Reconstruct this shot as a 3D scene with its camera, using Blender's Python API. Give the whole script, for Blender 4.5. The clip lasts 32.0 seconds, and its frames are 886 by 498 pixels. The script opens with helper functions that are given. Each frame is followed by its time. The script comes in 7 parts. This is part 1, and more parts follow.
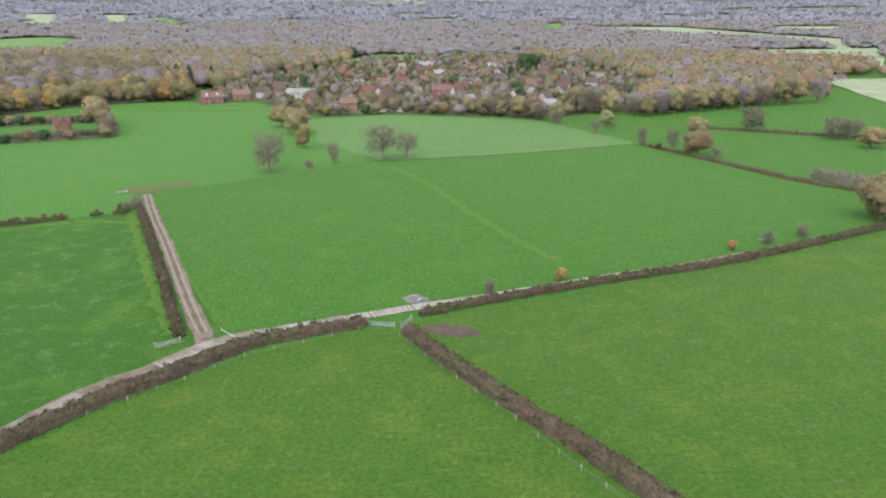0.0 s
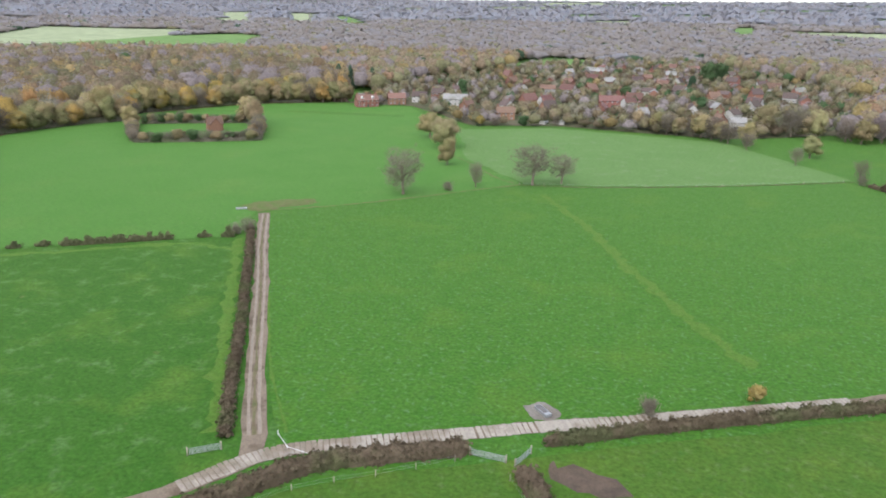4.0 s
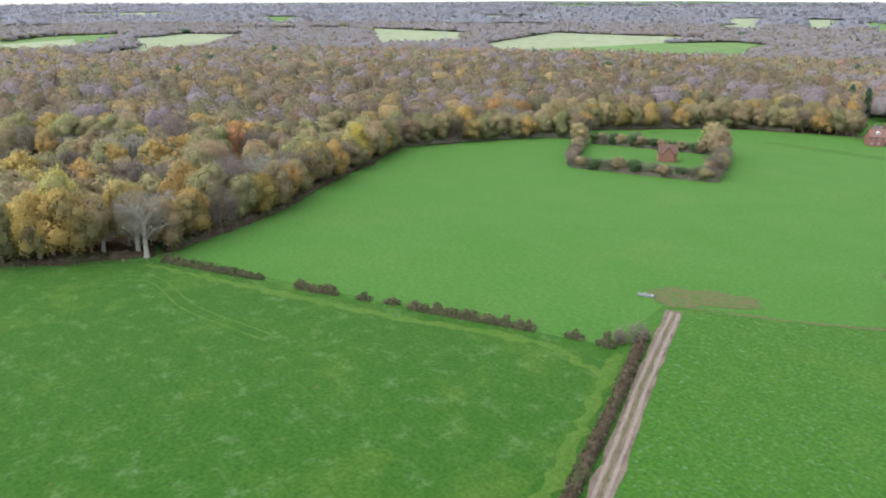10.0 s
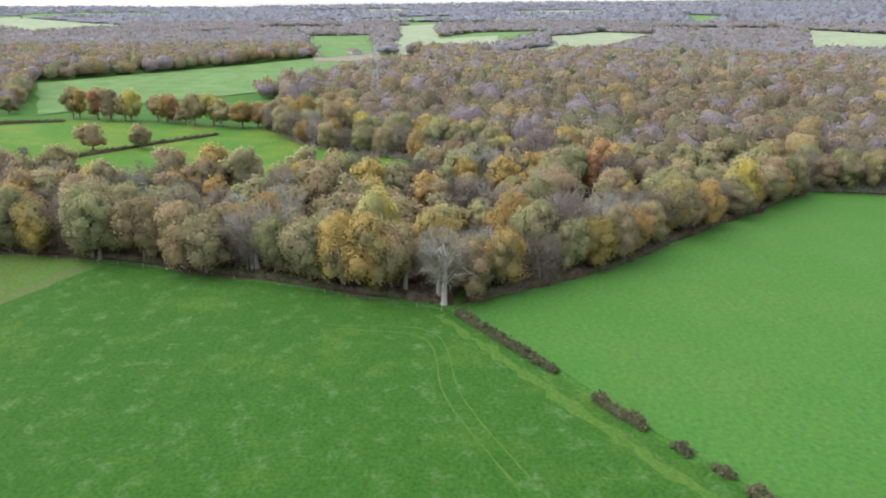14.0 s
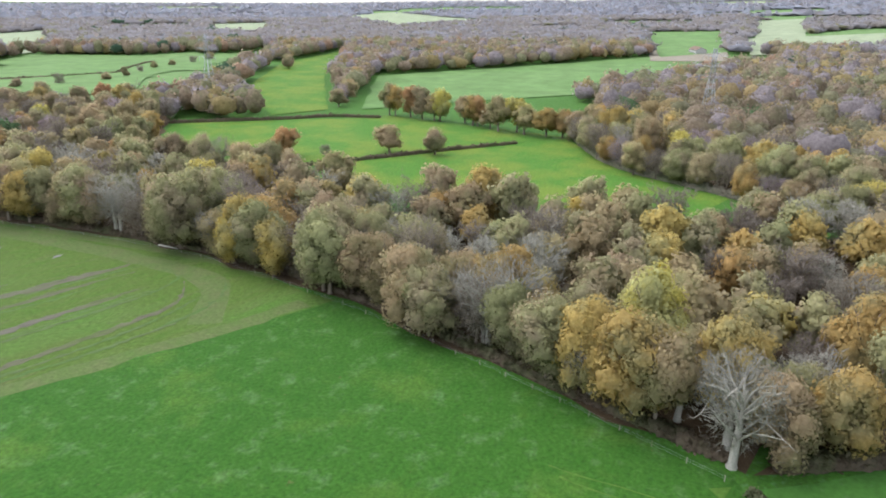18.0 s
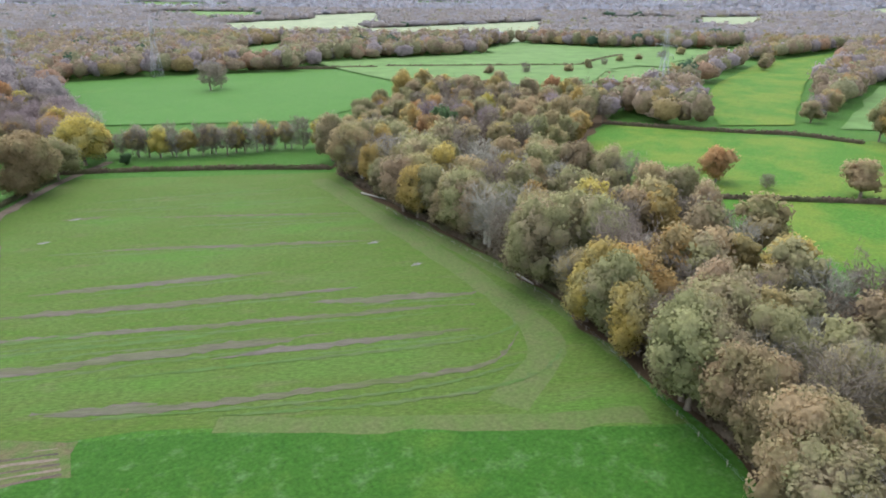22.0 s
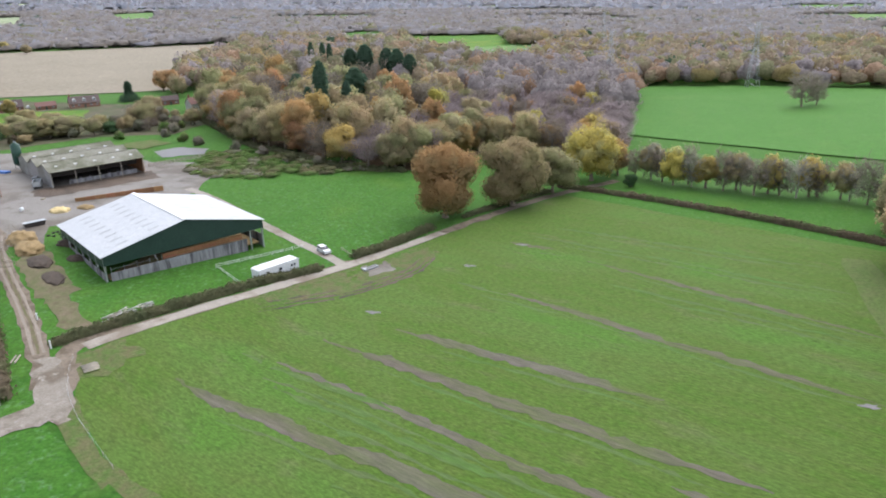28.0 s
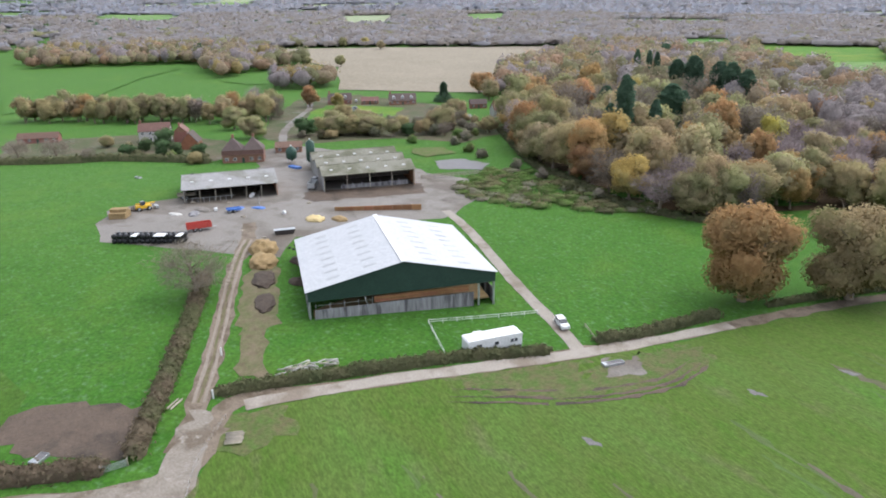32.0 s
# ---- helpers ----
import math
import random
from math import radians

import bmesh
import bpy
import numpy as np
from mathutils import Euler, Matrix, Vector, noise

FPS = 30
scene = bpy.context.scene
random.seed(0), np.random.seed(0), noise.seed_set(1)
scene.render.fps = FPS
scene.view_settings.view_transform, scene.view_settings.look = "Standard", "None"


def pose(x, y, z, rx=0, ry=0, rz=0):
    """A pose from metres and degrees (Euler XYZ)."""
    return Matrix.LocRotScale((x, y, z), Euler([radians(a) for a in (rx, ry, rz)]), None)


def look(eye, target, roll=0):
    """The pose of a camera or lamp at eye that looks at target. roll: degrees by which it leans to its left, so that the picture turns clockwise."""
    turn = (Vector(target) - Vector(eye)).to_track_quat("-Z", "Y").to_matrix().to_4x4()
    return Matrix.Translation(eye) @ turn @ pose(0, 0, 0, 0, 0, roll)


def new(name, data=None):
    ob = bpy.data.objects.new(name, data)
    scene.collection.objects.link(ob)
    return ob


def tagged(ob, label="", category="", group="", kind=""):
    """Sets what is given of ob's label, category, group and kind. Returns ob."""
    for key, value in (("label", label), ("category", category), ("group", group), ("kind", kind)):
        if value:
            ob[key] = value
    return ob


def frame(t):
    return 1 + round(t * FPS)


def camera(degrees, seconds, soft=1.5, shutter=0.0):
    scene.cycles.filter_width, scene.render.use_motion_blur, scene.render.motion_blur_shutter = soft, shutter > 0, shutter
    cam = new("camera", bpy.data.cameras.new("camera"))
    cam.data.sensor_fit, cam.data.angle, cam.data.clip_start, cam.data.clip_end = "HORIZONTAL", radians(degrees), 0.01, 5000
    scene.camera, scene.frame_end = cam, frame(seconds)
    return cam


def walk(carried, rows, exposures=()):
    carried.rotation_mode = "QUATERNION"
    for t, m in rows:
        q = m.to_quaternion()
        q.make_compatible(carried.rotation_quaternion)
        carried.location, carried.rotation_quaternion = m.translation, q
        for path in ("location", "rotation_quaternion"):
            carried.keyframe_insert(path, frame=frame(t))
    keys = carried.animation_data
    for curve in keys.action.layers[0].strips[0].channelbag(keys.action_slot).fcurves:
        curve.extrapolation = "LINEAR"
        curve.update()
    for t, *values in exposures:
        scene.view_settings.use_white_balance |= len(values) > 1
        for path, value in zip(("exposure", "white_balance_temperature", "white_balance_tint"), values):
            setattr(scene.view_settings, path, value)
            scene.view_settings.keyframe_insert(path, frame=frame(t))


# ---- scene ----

# ---- camera ----
# seconds, place in metres, then heading (to the left of north), pitch and lean in degrees
PATH = [
    (0.0, 0.00, -0.00, 60.00, 0.35, -17.84, 0.19), (0.5, 1.03, 5.40, 59.89, 2.01, -17.80, 0.19), (1.0, 1.42, 11.30, 60.12, 3.74, -17.76, 0.35),
    (1.5, 1.45, 16.66, 60.46, 5.29, -17.80, 0.48), (2.0, 1.63, 22.10, 60.90, 7.15, -17.86, 0.60), (2.5, 1.71, 27.87, 60.95, 9.02, -17.87, 0.68),
    (4.5, -0.32, 50.92, 61.25, 15.42, -17.83, 1.03), (5.0, -1.45, 56.80, 60.90, 17.66, -17.74, 1.01), (5.5, -2.71, 62.89, 61.10, 20.36, -17.77, 1.10),
    (6.0, -4.00, 68.65, 61.46, 23.09, -17.82, 1.11), (6.5, -5.61, 74.68, 61.82, 26.22, -17.87, 1.03), (7.0, -7.70, 80.94, 61.79, 29.74, -17.89, 0.94),
    (7.5, -10.06, 86.72, 62.00, 33.19, -17.92, 0.95), (8.0, -12.67, 92.93, 62.10, 36.66, -17.95, 0.93), (8.5, -15.45, 98.79, 62.31, 40.28, -18.00, 0.92),
    (9.0, -18.67, 104.57, 62.49, 44.18, -18.03, 0.99), (9.5, -22.35, 110.22, 62.64, 48.10, -18.07, 0.95), (10.0, -26.25, 115.51, 62.82, 51.75, -18.09, 1.02),
    (10.5, -30.35, 120.79, 63.00, 55.48, -18.16, 1.02), (11.0, -34.72, 125.42, 63.29, 59.44, -18.21, 1.10), (11.5, -39.39, 129.69, 63.79, 63.48, -18.33, 1.19),
    (12.0, -44.53, 134.01, 64.00, 67.57, -18.41, 1.27), (12.5, -49.11, 137.37, 64.90, 71.35, -18.56, 1.37), (13.0, -55.17, 140.72, 65.12, 75.21, -18.66, 1.49),
    (13.5, -60.98, 144.17, 65.57, 79.76, -18.83, 1.38), (14.0, -67.23, 146.72, 65.76, 83.66, -18.93, 1.38), (14.5, -73.78, 149.15, 65.81, 87.74, -19.00, 1.30),
    (16.5, -99.40, 154.48, 66.41, 99.11, -19.31, 1.14), (17.0, -105.63, 154.69, 66.86, 102.88, -19.53, 0.92), (17.5, -111.42, 154.82, 67.15, 106.47, -19.70, 0.78),
    (18.0, -118.73, 154.03, 67.14, 110.64, -19.89, 0.69), (18.5, -124.71, 153.05, 66.89, 115.06, -20.01, 0.51), (19.0, -131.80, 151.60, 66.66, 120.62, -20.19, 0.42),
    (19.5, -137.84, 150.21, 66.37, 125.53, -20.28, 0.34), (20.0, -144.32, 148.25, 66.30, 130.88, -20.41, 0.26), (20.5, -149.61, 146.57, 66.35, 135.07, -20.48, 0.09),
    (21.0, -155.12, 144.14, 66.35, 139.48, -20.55, 0.01), (21.5, -160.01, 141.35, 66.40, 143.49, -20.64, -0.03), (22.0, -165.56, 138.00, 66.01, 148.04, -20.64, 0.01),
    (22.5, -169.79, 135.19, 66.15, 151.85, -20.69, 0.01), (23.0, -174.62, 131.35, 65.96, 155.93, -20.72, 0.00), (23.5, -178.73, 127.59, 65.69, 159.41, -20.71, -0.07),
    (24.0, -183.31, 123.43, 65.21, 161.92, -20.68, -0.22), (24.5, -187.74, 119.22, 64.76, 163.73, -20.66, -0.43), (26.5, -201.96, 99.50, 62.89, 179.11, -20.33, -1.74),
    (27.0, -206.11, 94.68, 62.58, 185.66, -20.05, -2.06), (27.5, -209.17, 90.40, 62.07, 191.34, -19.70, -2.32), (28.0, -210.40, 84.44, 61.81, 197.38, -19.43, -2.08),
    (28.5, -210.76, 79.18, 61.48, 202.69, -19.12, -1.94), (29.0, -211.02, 72.90, 61.58, 208.73, -18.99, -1.84), (29.5, -210.55, 67.74, 61.44, 213.67, -18.81, -1.64),
    (30.0, -209.73, 61.75, 61.50, 219.06, -18.62, -1.41), (30.5, -208.63, 56.27, 61.55, 220.94, -18.58, -1.30), (31.0, -206.70, 50.62, 61.72, 222.32, -18.51, -1.19),
    (31.5, -205.09, 45.65, 62.01, 223.53, -18.49, -1.18), (32.0, -202.70, 40.65, 62.49, 223.75, -18.56, -1.18),
]


def flight(x, y, z, heading, pitch, lean):
    h, p = radians(heading), radians(pitch)
    way = Vector((-math.sin(h) * math.cos(p), math.cos(h) * math.cos(p), math.sin(p)))
    return look((x, y, z), Vector((x, y, z)) + way * 100, lean)


cam = camera(64.54, 32.0, soft=1.9)
walk(cam, [(row[0], flight(*row[1:])) for row in PATH], [(0, 1.36, 6300, 12), (13, 1.40, 6250, 12), (18, 1.50, 6150, 12), (25, 1.49, 6150, 12), (29, 1.43, 6250, 12), (32, 1.42, 6250, 12)])

# ---- daylight: a low, wide overcast sun and sky ----
world = bpy.data.worlds.new("overcast")
scene.world = world
world.use_nodes = True
wn = world.node_tree.nodes
sky = wn.new("ShaderNodeTexSky")
sky.sky_type, sky.sun_disc = "NISHITA", False
sky.sun_elevation, sky.sun_rotation = radians(55), radians(200)
sky.air_density, sky.dust_density, sky.ozone_density = 1.0, 1.5, 1.0
paler = wn.new("ShaderNodeHueSaturation")
paler.inputs["Saturation"].default_value = 0.35
world.node_tree.links.new(sky.outputs[0], paler.inputs["Color"])
world.node_tree.links.new(paler.outputs[0], wn["Background"].inputs["Color"])
wn["Background"].inputs["Strength"].default_value = 0.15
sun = new("sun", bpy.data.lights.new("sun", "SUN"))
sun.data.energy, sun.data.angle, sun.data.color = 0.9, radians(70), (1.0, 0.97, 0.93)
sun.matrix_world = look((-160, -250, 420), (-130, 0, 0))

# ---- materials ----


def mat(name, c1, c2, scale=0.2, fine=3.0, rough=0.9, bump=0.0, bump_scale=None, island=0.0, own=0.0, metal=0.0, contrast=0.5, c3=None, big=0.01, spec=0.3, stretch=None, grain=0.22, thin=0.0, flecks=None, sheen=0.0, sheen_tint=(0.80, 1.0, 0.40)):
    """A procedural surface: two colours mixed by a noise, a third by a broader one, grain, and spread by piece and by object."""
    m = bpy.data.materials.new(name)
    m.use_nodes = True
    nt, n = m.node_tree, m.node_tree.nodes
    bsdf = n["Principled BSDF"]
    geo = n.new("ShaderNodeNewGeometry")
    at = geo.outputs["Position"]
    if stretch:
        mapping = n.new("ShaderNodeMapping")
        mapping.vector_type = "TEXTURE"
        mapping.inputs["Rotation"].default_value[2] = radians(stretch[0])
        mapping.inputs["Scale"].default_value = (stretch[1], 1, stretch[2] if len(stretch) > 2 else 1)
        nt.links.new(at, mapping.inputs[0])
        at = mapping.outputs[0]

    def noise_at(s, detail=4.0, rough_n=0.6):
        t = n.new("ShaderNodeTexNoise")
        t.inputs["Scale"].default_value, t.inputs["Detail"].default_value, t.inputs["Roughness"].default_value = s, detail, rough_n
        nt.links.new(at, t.inputs["Vector"])
        return t.outputs["Fac"]

    def ramp(src, lo, hi, a=0.0, b=1.0):
        r = n.new("ShaderNodeMapRange")
        for i, v in ((1, lo), (2, hi), (3, a), (4, b)):
            r.inputs[i].default_value = v
        nt.links.new(src, r.inputs[0])
        return r.outputs[0]

    def mix(fac, a, b, kind="MIX"):
        x = n.new("ShaderNodeMix")
        x.data_type, x.blend_type = "RGBA", kind
        for sock, v in ((x.inputs[0], fac), (x.inputs[6], a), (x.inputs[7], b)):
            if hasattr(v, "is_linked"):
                nt.links.new(v, sock)
            elif isinstance(v, tuple):
                sock.default_value = (*v, 1)
            else:
                sock.default_value = v
        return x.outputs[2]

    col = mix(ramp(noise_at(scale), 0.5 - contrast / 2, 0.5 + contrast / 2), c1, c2)
    if c3:
        col = mix(ramp(noise_at(big, 3.0), 0.48, 0.62), col, c3)
    for tint, size, lo, hi, most in flecks or ():
        col = mix(ramp(noise_at(size, 3.0, 0.65), lo, hi, 0.0, most), col, tint)
    hsv = n.new("ShaderNodeHueSaturation")
    nt.links.new(col, hsv.inputs["Color"])
    value = ramp(noise_at(fine, 3.0, 0.7), 0.3, 0.7, 1 - grain, 1 + grain)

    def times(a, b):
        x = n.new("ShaderNodeMath")
        x.operation = "MULTIPLY"
        nt.links.new(a, x.inputs[0])
        nt.links.new(b, x.inputs[1])
        return x.outputs[0]

    if island:
        value = times(value, ramp(geo.outputs["Random Per Island"], 0, 1, 1 - island, 1 + island))
    if own:
        info = n.new("ShaderNodeObjectInfo")
        value = times(value, ramp(info.outputs["Random"], 0, 1, 1 - own, 1 + own))
        wn_ = n.new("ShaderNodeTexWhiteNoise")
        wn_.noise_dimensions = "1D"
        nt.links.new(info.outputs["Random"], wn_.inputs["W"])
        nt.links.new(ramp(wn_.outputs["Value"], 0, 1, 0.5 - own * 0.09, 0.5 + own * 0.09), hsv.inputs["Hue"])
    nt.links.new(value, hsv.inputs["Value"])
    nt.links.new(hsv.outputs[0], bsdf.inputs["Base Color"])
    bsdf.inputs["Roughness"].default_value, bsdf.inputs["Metallic"].default_value = rough, metal
    bsdf.inputs["Specular IOR Level"].default_value = spec
    if sheen:
        bsdf.inputs["Sheen Weight"].default_value, bsdf.inputs["Sheen Roughness"].default_value = sheen, 0.45
        bsdf.inputs["Sheen Tint"].default_value = (*sheen_tint, 1)
    if bump:
        b = n.new("ShaderNodeBump")
        b.inputs["Strength"].default_value, b.inputs["Distance"].default_value = 1.0, bump
        nt.links.new(noise_at(bump_scale or fine, 5.0, 0.7), b.inputs["Height"])
        nt.links.new(b.outputs[0], bsdf.inputs["Normal"])
    if thin:
        through_light = n.new("ShaderNodeBsdfTranslucent")
        nt.links.new(hsv.outputs[0], through_light.inputs["Color"])
        both = n.new("ShaderNodeMixShader")
        both.inputs[0].default_value = thin
        nt.links.new(bsdf.outputs[0], both.inputs[1])
        nt.links.new(through_light.outputs[0], both.inputs[2])
        nt.links.new(both.outputs[0], n["Material Output"].inputs["Surface"])
    return m


M = {}
TUFTS = [((0.080, 0.152, 0.062), 0.75, 0.55, 0.70, 0.75), ((0.022, 0.066, 0.012), 0.55, 0.58, 0.74, 0.7), ((0.060, 0.122, 0.016), 0.045, 0.54, 0.70, 0.6)]
BLOTCHES = [((0.078, 0.146, 0.050), 0.22, 0.55, 0.72, 0.65), ((0.022, 0.070, 0.012), 0.6, 0.57, 0.74, 0.7), ((0.066, 0.126, 0.018), 0.06, 0.53, 0.70, 0.6), ((0.115, 0.088, 0.040), 0.35, 0.68, 0.76, 0.5)]
M["grass"] = mat("meadow_grass", (0.030, 0.100, 0.0105), (0.046, 0.116, 0.016), 0.22, 1.3, 0.95, 0.09, 1.5, spec=0.1, grain=0.32, flecks=TUFTS, sheen=0.05)
M["grass_dark"] = mat("lush_grass", (0.023, 0.080, 0.0085), (0.036, 0.098, 0.013), 0.22, 1.3, 0.95, 0.09, 1.5, spec=0.1, grain=0.32, flecks=BLOTCHES, sheen=0.05)
M["grass_west"] = mat("grazed_grass", (0.043, 0.128, 0.019), (0.056, 0.140, 0.026), 0.05, 0.9, 0.95, 0.08, 1.3, spec=0.1, grain=0.2, flecks=[((0.076, 0.146, 0.030), 0.03, 0.54, 0.70, 0.4), ((0.098, 0.150, 0.068), 0.5, 0.60, 0.72, 0.5)], sheen=0.05)
M["grass_pale"] = mat("pale_grass", (0.068, 0.138, 0.038), (0.084, 0.156, 0.048), 0.03, 0.7, 0.95, 0.08, 1.2, spec=0.1, flecks=[((0.110, 0.160, 0.075), 0.12, 0.56, 0.70, 0.6)], sheen=0.05)
M["grass_bright"] = mat("bright_rank_grass", (0.040, 0.128, 0.012), (0.062, 0.144, 0.018), 0.12, 0.9, 0.95, 0.09, 1.2, spec=0.1, grain=0.3, flecks=[((0.120, 0.165, 0.022), 0.035, 0.42, 0.60, 0.8), ((0.105, 0.150, 0.028), 0.4, 0.56, 0.70, 0.6)], sheen=0.05)
M["grass_east"] = mat("tussocky_grass", (0.036, 0.090, 0.011), (0.052, 0.102, 0.015), 0.2, 1.2, 0.95, 0.1, 1.4, spec=0.1, grain=0.34, flecks=[((0.084, 0.126, 0.042), 0.5, 0.56, 0.70, 0.6), ((0.024, 0.074, 0.012), 0.6, 0.57, 0.74, 0.7), ((0.074, 0.116, 0.017), 0.07, 0.50, 0.66, 0.55)], sheen=0.05)
M["crop"] = mat("winter_crop", (0.045, 0.104, 0.011), (0.076, 0.101, 0.024), 0.45, 2.2, 0.95, 0.09, 2.0, c3=(0.074, 0.104, 0.027), big=0.05, spec=0.1, contrast=0.7, stretch=(-21.8, 2.6), grain=0.34, flecks=[((0.046, 0.128, 0.012), 0.05, 0.52, 0.66, 0.6), ((0.100, 0.092, 0.050), 0.14, 0.58, 0.72, 0.45), ((0.030, 0.060, 0.012), 0.9, 0.62, 0.74, 0.7)], sheen=0.06)
M["verge"] = mat("worn_grass", (0.060, 0.112, 0.022), (0.108, 0.092, 0.050), 0.4, 1.5, 0.95, 0.2, 2.0, spec=0.1, contrast=0.4, flecks=[((0.130, 0.108, 0.066), 0.25, 0.56, 0.72, 0.5)], sheen=0.05)
M["stubble"] = mat("bare_stubble", (0.203, 0.176, 0.131), (0.234, 0.205, 0.155), 0.02, 0.4, 0.95, 0.2, 1.0, spec=0.1)
M["far_grass"] = mat("far_pasture", (0.085, 0.160, 0.046), (0.112, 0.184, 0.062), 0.01, 0.05, 0.95, spec=0.1, sheen=0.05)
M["far_pale"] = mat("far_pale_field", (0.205, 0.240, 0.144), (0.236, 0.264, 0.168), 0.01, 0.05, 0.95, spec=0.1, sheen=0.05)
M["mud"] = mat("wet_mud", (0.066, 0.045, 0.030), (0.094, 0.067, 0.046), 0.25, 2.0, 0.8, 0.15, 2.5, c3=(0.038, 0.027, 0.018), big=0.1, spec=0.4)
M["track"] = mat("stony_track", (0.136, 0.105, 0.076), (0.180, 0.145, 0.109), 0.5, 3.0, 0.9, 0.08, 4.0, c3=(0.095, 0.073, 0.049), big=0.25)
M["concrete"] = mat("old_concrete", (0.242, 0.216, 0.178), (0.288, 0.262, 0.225), 0.4, 4.0, 0.9, 0.03, 5.0, c3=(0.173, 0.144, 0.110), big=0.12, own=0.07)
M["worn_concrete"] = mat("worn_concrete", (0.165, 0.142, 0.114), (0.225, 0.198, 0.165), 0.5, 3.0, 0.9, 0.05, 4.0, c3=(0.120, 0.096, 0.070), big=0.2, flecks=[((0.285, 0.262, 0.228), 0.7, 0.58, 0.68, 0.7)])
M["yard"] = mat("yard_concrete", (0.148, 0.134, 0.117), (0.183, 0.168, 0.148), 0.08, 2.0, 0.75, 0.03, 4.0, c3=(0.101, 0.084, 0.066), big=0.05, flecks=[((0.066, 0.053, 0.039), 0.12, 0.56, 0.70, 0.7), ((0.203, 0.191, 0.176), 0.3, 0.60, 0.72, 0.5)])
M["earth"] = mat("pale_trodden_earth", (0.150, 0.118, 0.080), (0.085, 0.100, 0.040), 0.35, 2.0, 0.95, 0.1, 3.0, contrast=0.45, spec=0.1, flecks=[((0.090, 0.068, 0.045), 0.5, 0.54, 0.70, 0.7)])
M["litter"] = mat("leaf_litter", (0.060, 0.042, 0.024), (0.088, 0.060, 0.034), 0.3, 2.0, 0.95, 0.2, 2.0, spec=0.1)

# ---- terrain: level fields, bent up in the distance to fit the camera's horizon ----
CENTRE = (-130.0, 80.0)
TURNS = (-180, -160, -137, -110, -70, -30, 0, 45, 75, 100, 120, 140, 160, 180)
LIFTS = (55, 100, 180, 190, 190, 190, 188, 164, 109, 38, 2, -8, 12, 55)


def ground_z(x, y):
    dx, dy = np.asarray(x, float) - CENTRE[0], np.asarray(y, float) - CENTRE[1]
    r = np.hypot(dx, dy)
    lift = np.interp(np.degrees(np.arctan2(-dx, dy)), TURNS, LIFTS)
    k = np.clip((60 - np.asarray(y, float)) / 80, 0, 1)
    s = np.clip((np.asarray(x, float) + 144) / 150, 0, 1)
    # the farm stands on a low rise
    return lift * np.clip((r - 430) / 4070, 0, None) ** 1.1 + 7.44 * k * k * (3 - 2 * k) * s * (2 - s)


def mesh_of(name, verts, faces, material=None, smooth=False, normals=None):
    """A mesh from an array of vertices and an array of triangles or quads, with soft normals where they are given."""
    me = bpy.data.meshes.new(name)
    verts, faces = np.asarray(verts, np.float32), np.asarray(faces, np.int32)
    k = faces.shape[1]
    me.vertices.add(len(verts))
    me.vertices.foreach_set("co", verts.ravel())
    me.loops.add(faces.size)
    me.loops.foreach_set("vertex_index", faces.ravel())
    me.polygons.add(len(faces))
    me.polygons.foreach_set("loop_start", np.arange(0, faces.size, k, dtype=np.int32))
    if smooth:
        me.polygons.foreach_set("use_smooth", np.ones(len(faces), bool))
    if material:
        me.materials.append(material)
    me.update()
    if normals is not None:
        me.normals_split_custom_set_from_vertices(np.asarray(normals, np.float32))
    return me


n_side = 420
u = np.linspace(-1, 1, n_side)
u = np.sign(u) * np.abs(u) ** 2.0
gx, gy = np.meshgrid(CENTRE[0] + 4700 * u, CENTRE[1] + 4700 * u, indexing="ij")
gv = np.stack([gx, gy, ground_z(gx, gy)], -1).reshape(-1, 3)
gi = np.arange(n_side * n_side).reshape(n_side, n_side)
gf = np.stack([gi[:-1, :-1], gi[1:, :-1], gi[1:, 1:], gi[:-1, 1:]], -1).reshape(-1, 4)
tagged(new("ground", mesh_of("ground", gv, gf, M["grass"], True)), "open green pasture bent up far off to fit the camera's horizon", "ground", kind="structure")

rng = np.random.default_rng(7)


def inside(pts, poly):
    x, y = pts[:, 0], pts[:, 1]
    hit, p = np.zeros(len(pts), bool), np.asarray(poly, float)
    for (x1, y1), (x2, y2) in zip(p, np.roll(p, -1, 0)):
        if y1 != y2:
            hit ^= ((y1 > y) != (y2 > y)) & (x < (x2 - x1) * (y - y1) / (y2 - y1) + x1)
    return hit


def ragged(poly, step=6.0, amount=0.8, seed=0):
    """The outline of a patch with its sides broken into short, uneven runs."""
    r, out = np.random.default_rng(seed), []
    for a, b in zip(poly, list(poly[1:]) + [poly[0]]):
        a, b = np.array(a, float), np.array(b, float)
        n = max(1, int(np.linalg.norm(b - a) / step))
        for k in range(n):
            out.append(a + (b - a) * k / n + r.normal(0, amount, 2) * (k > 0))
    return out


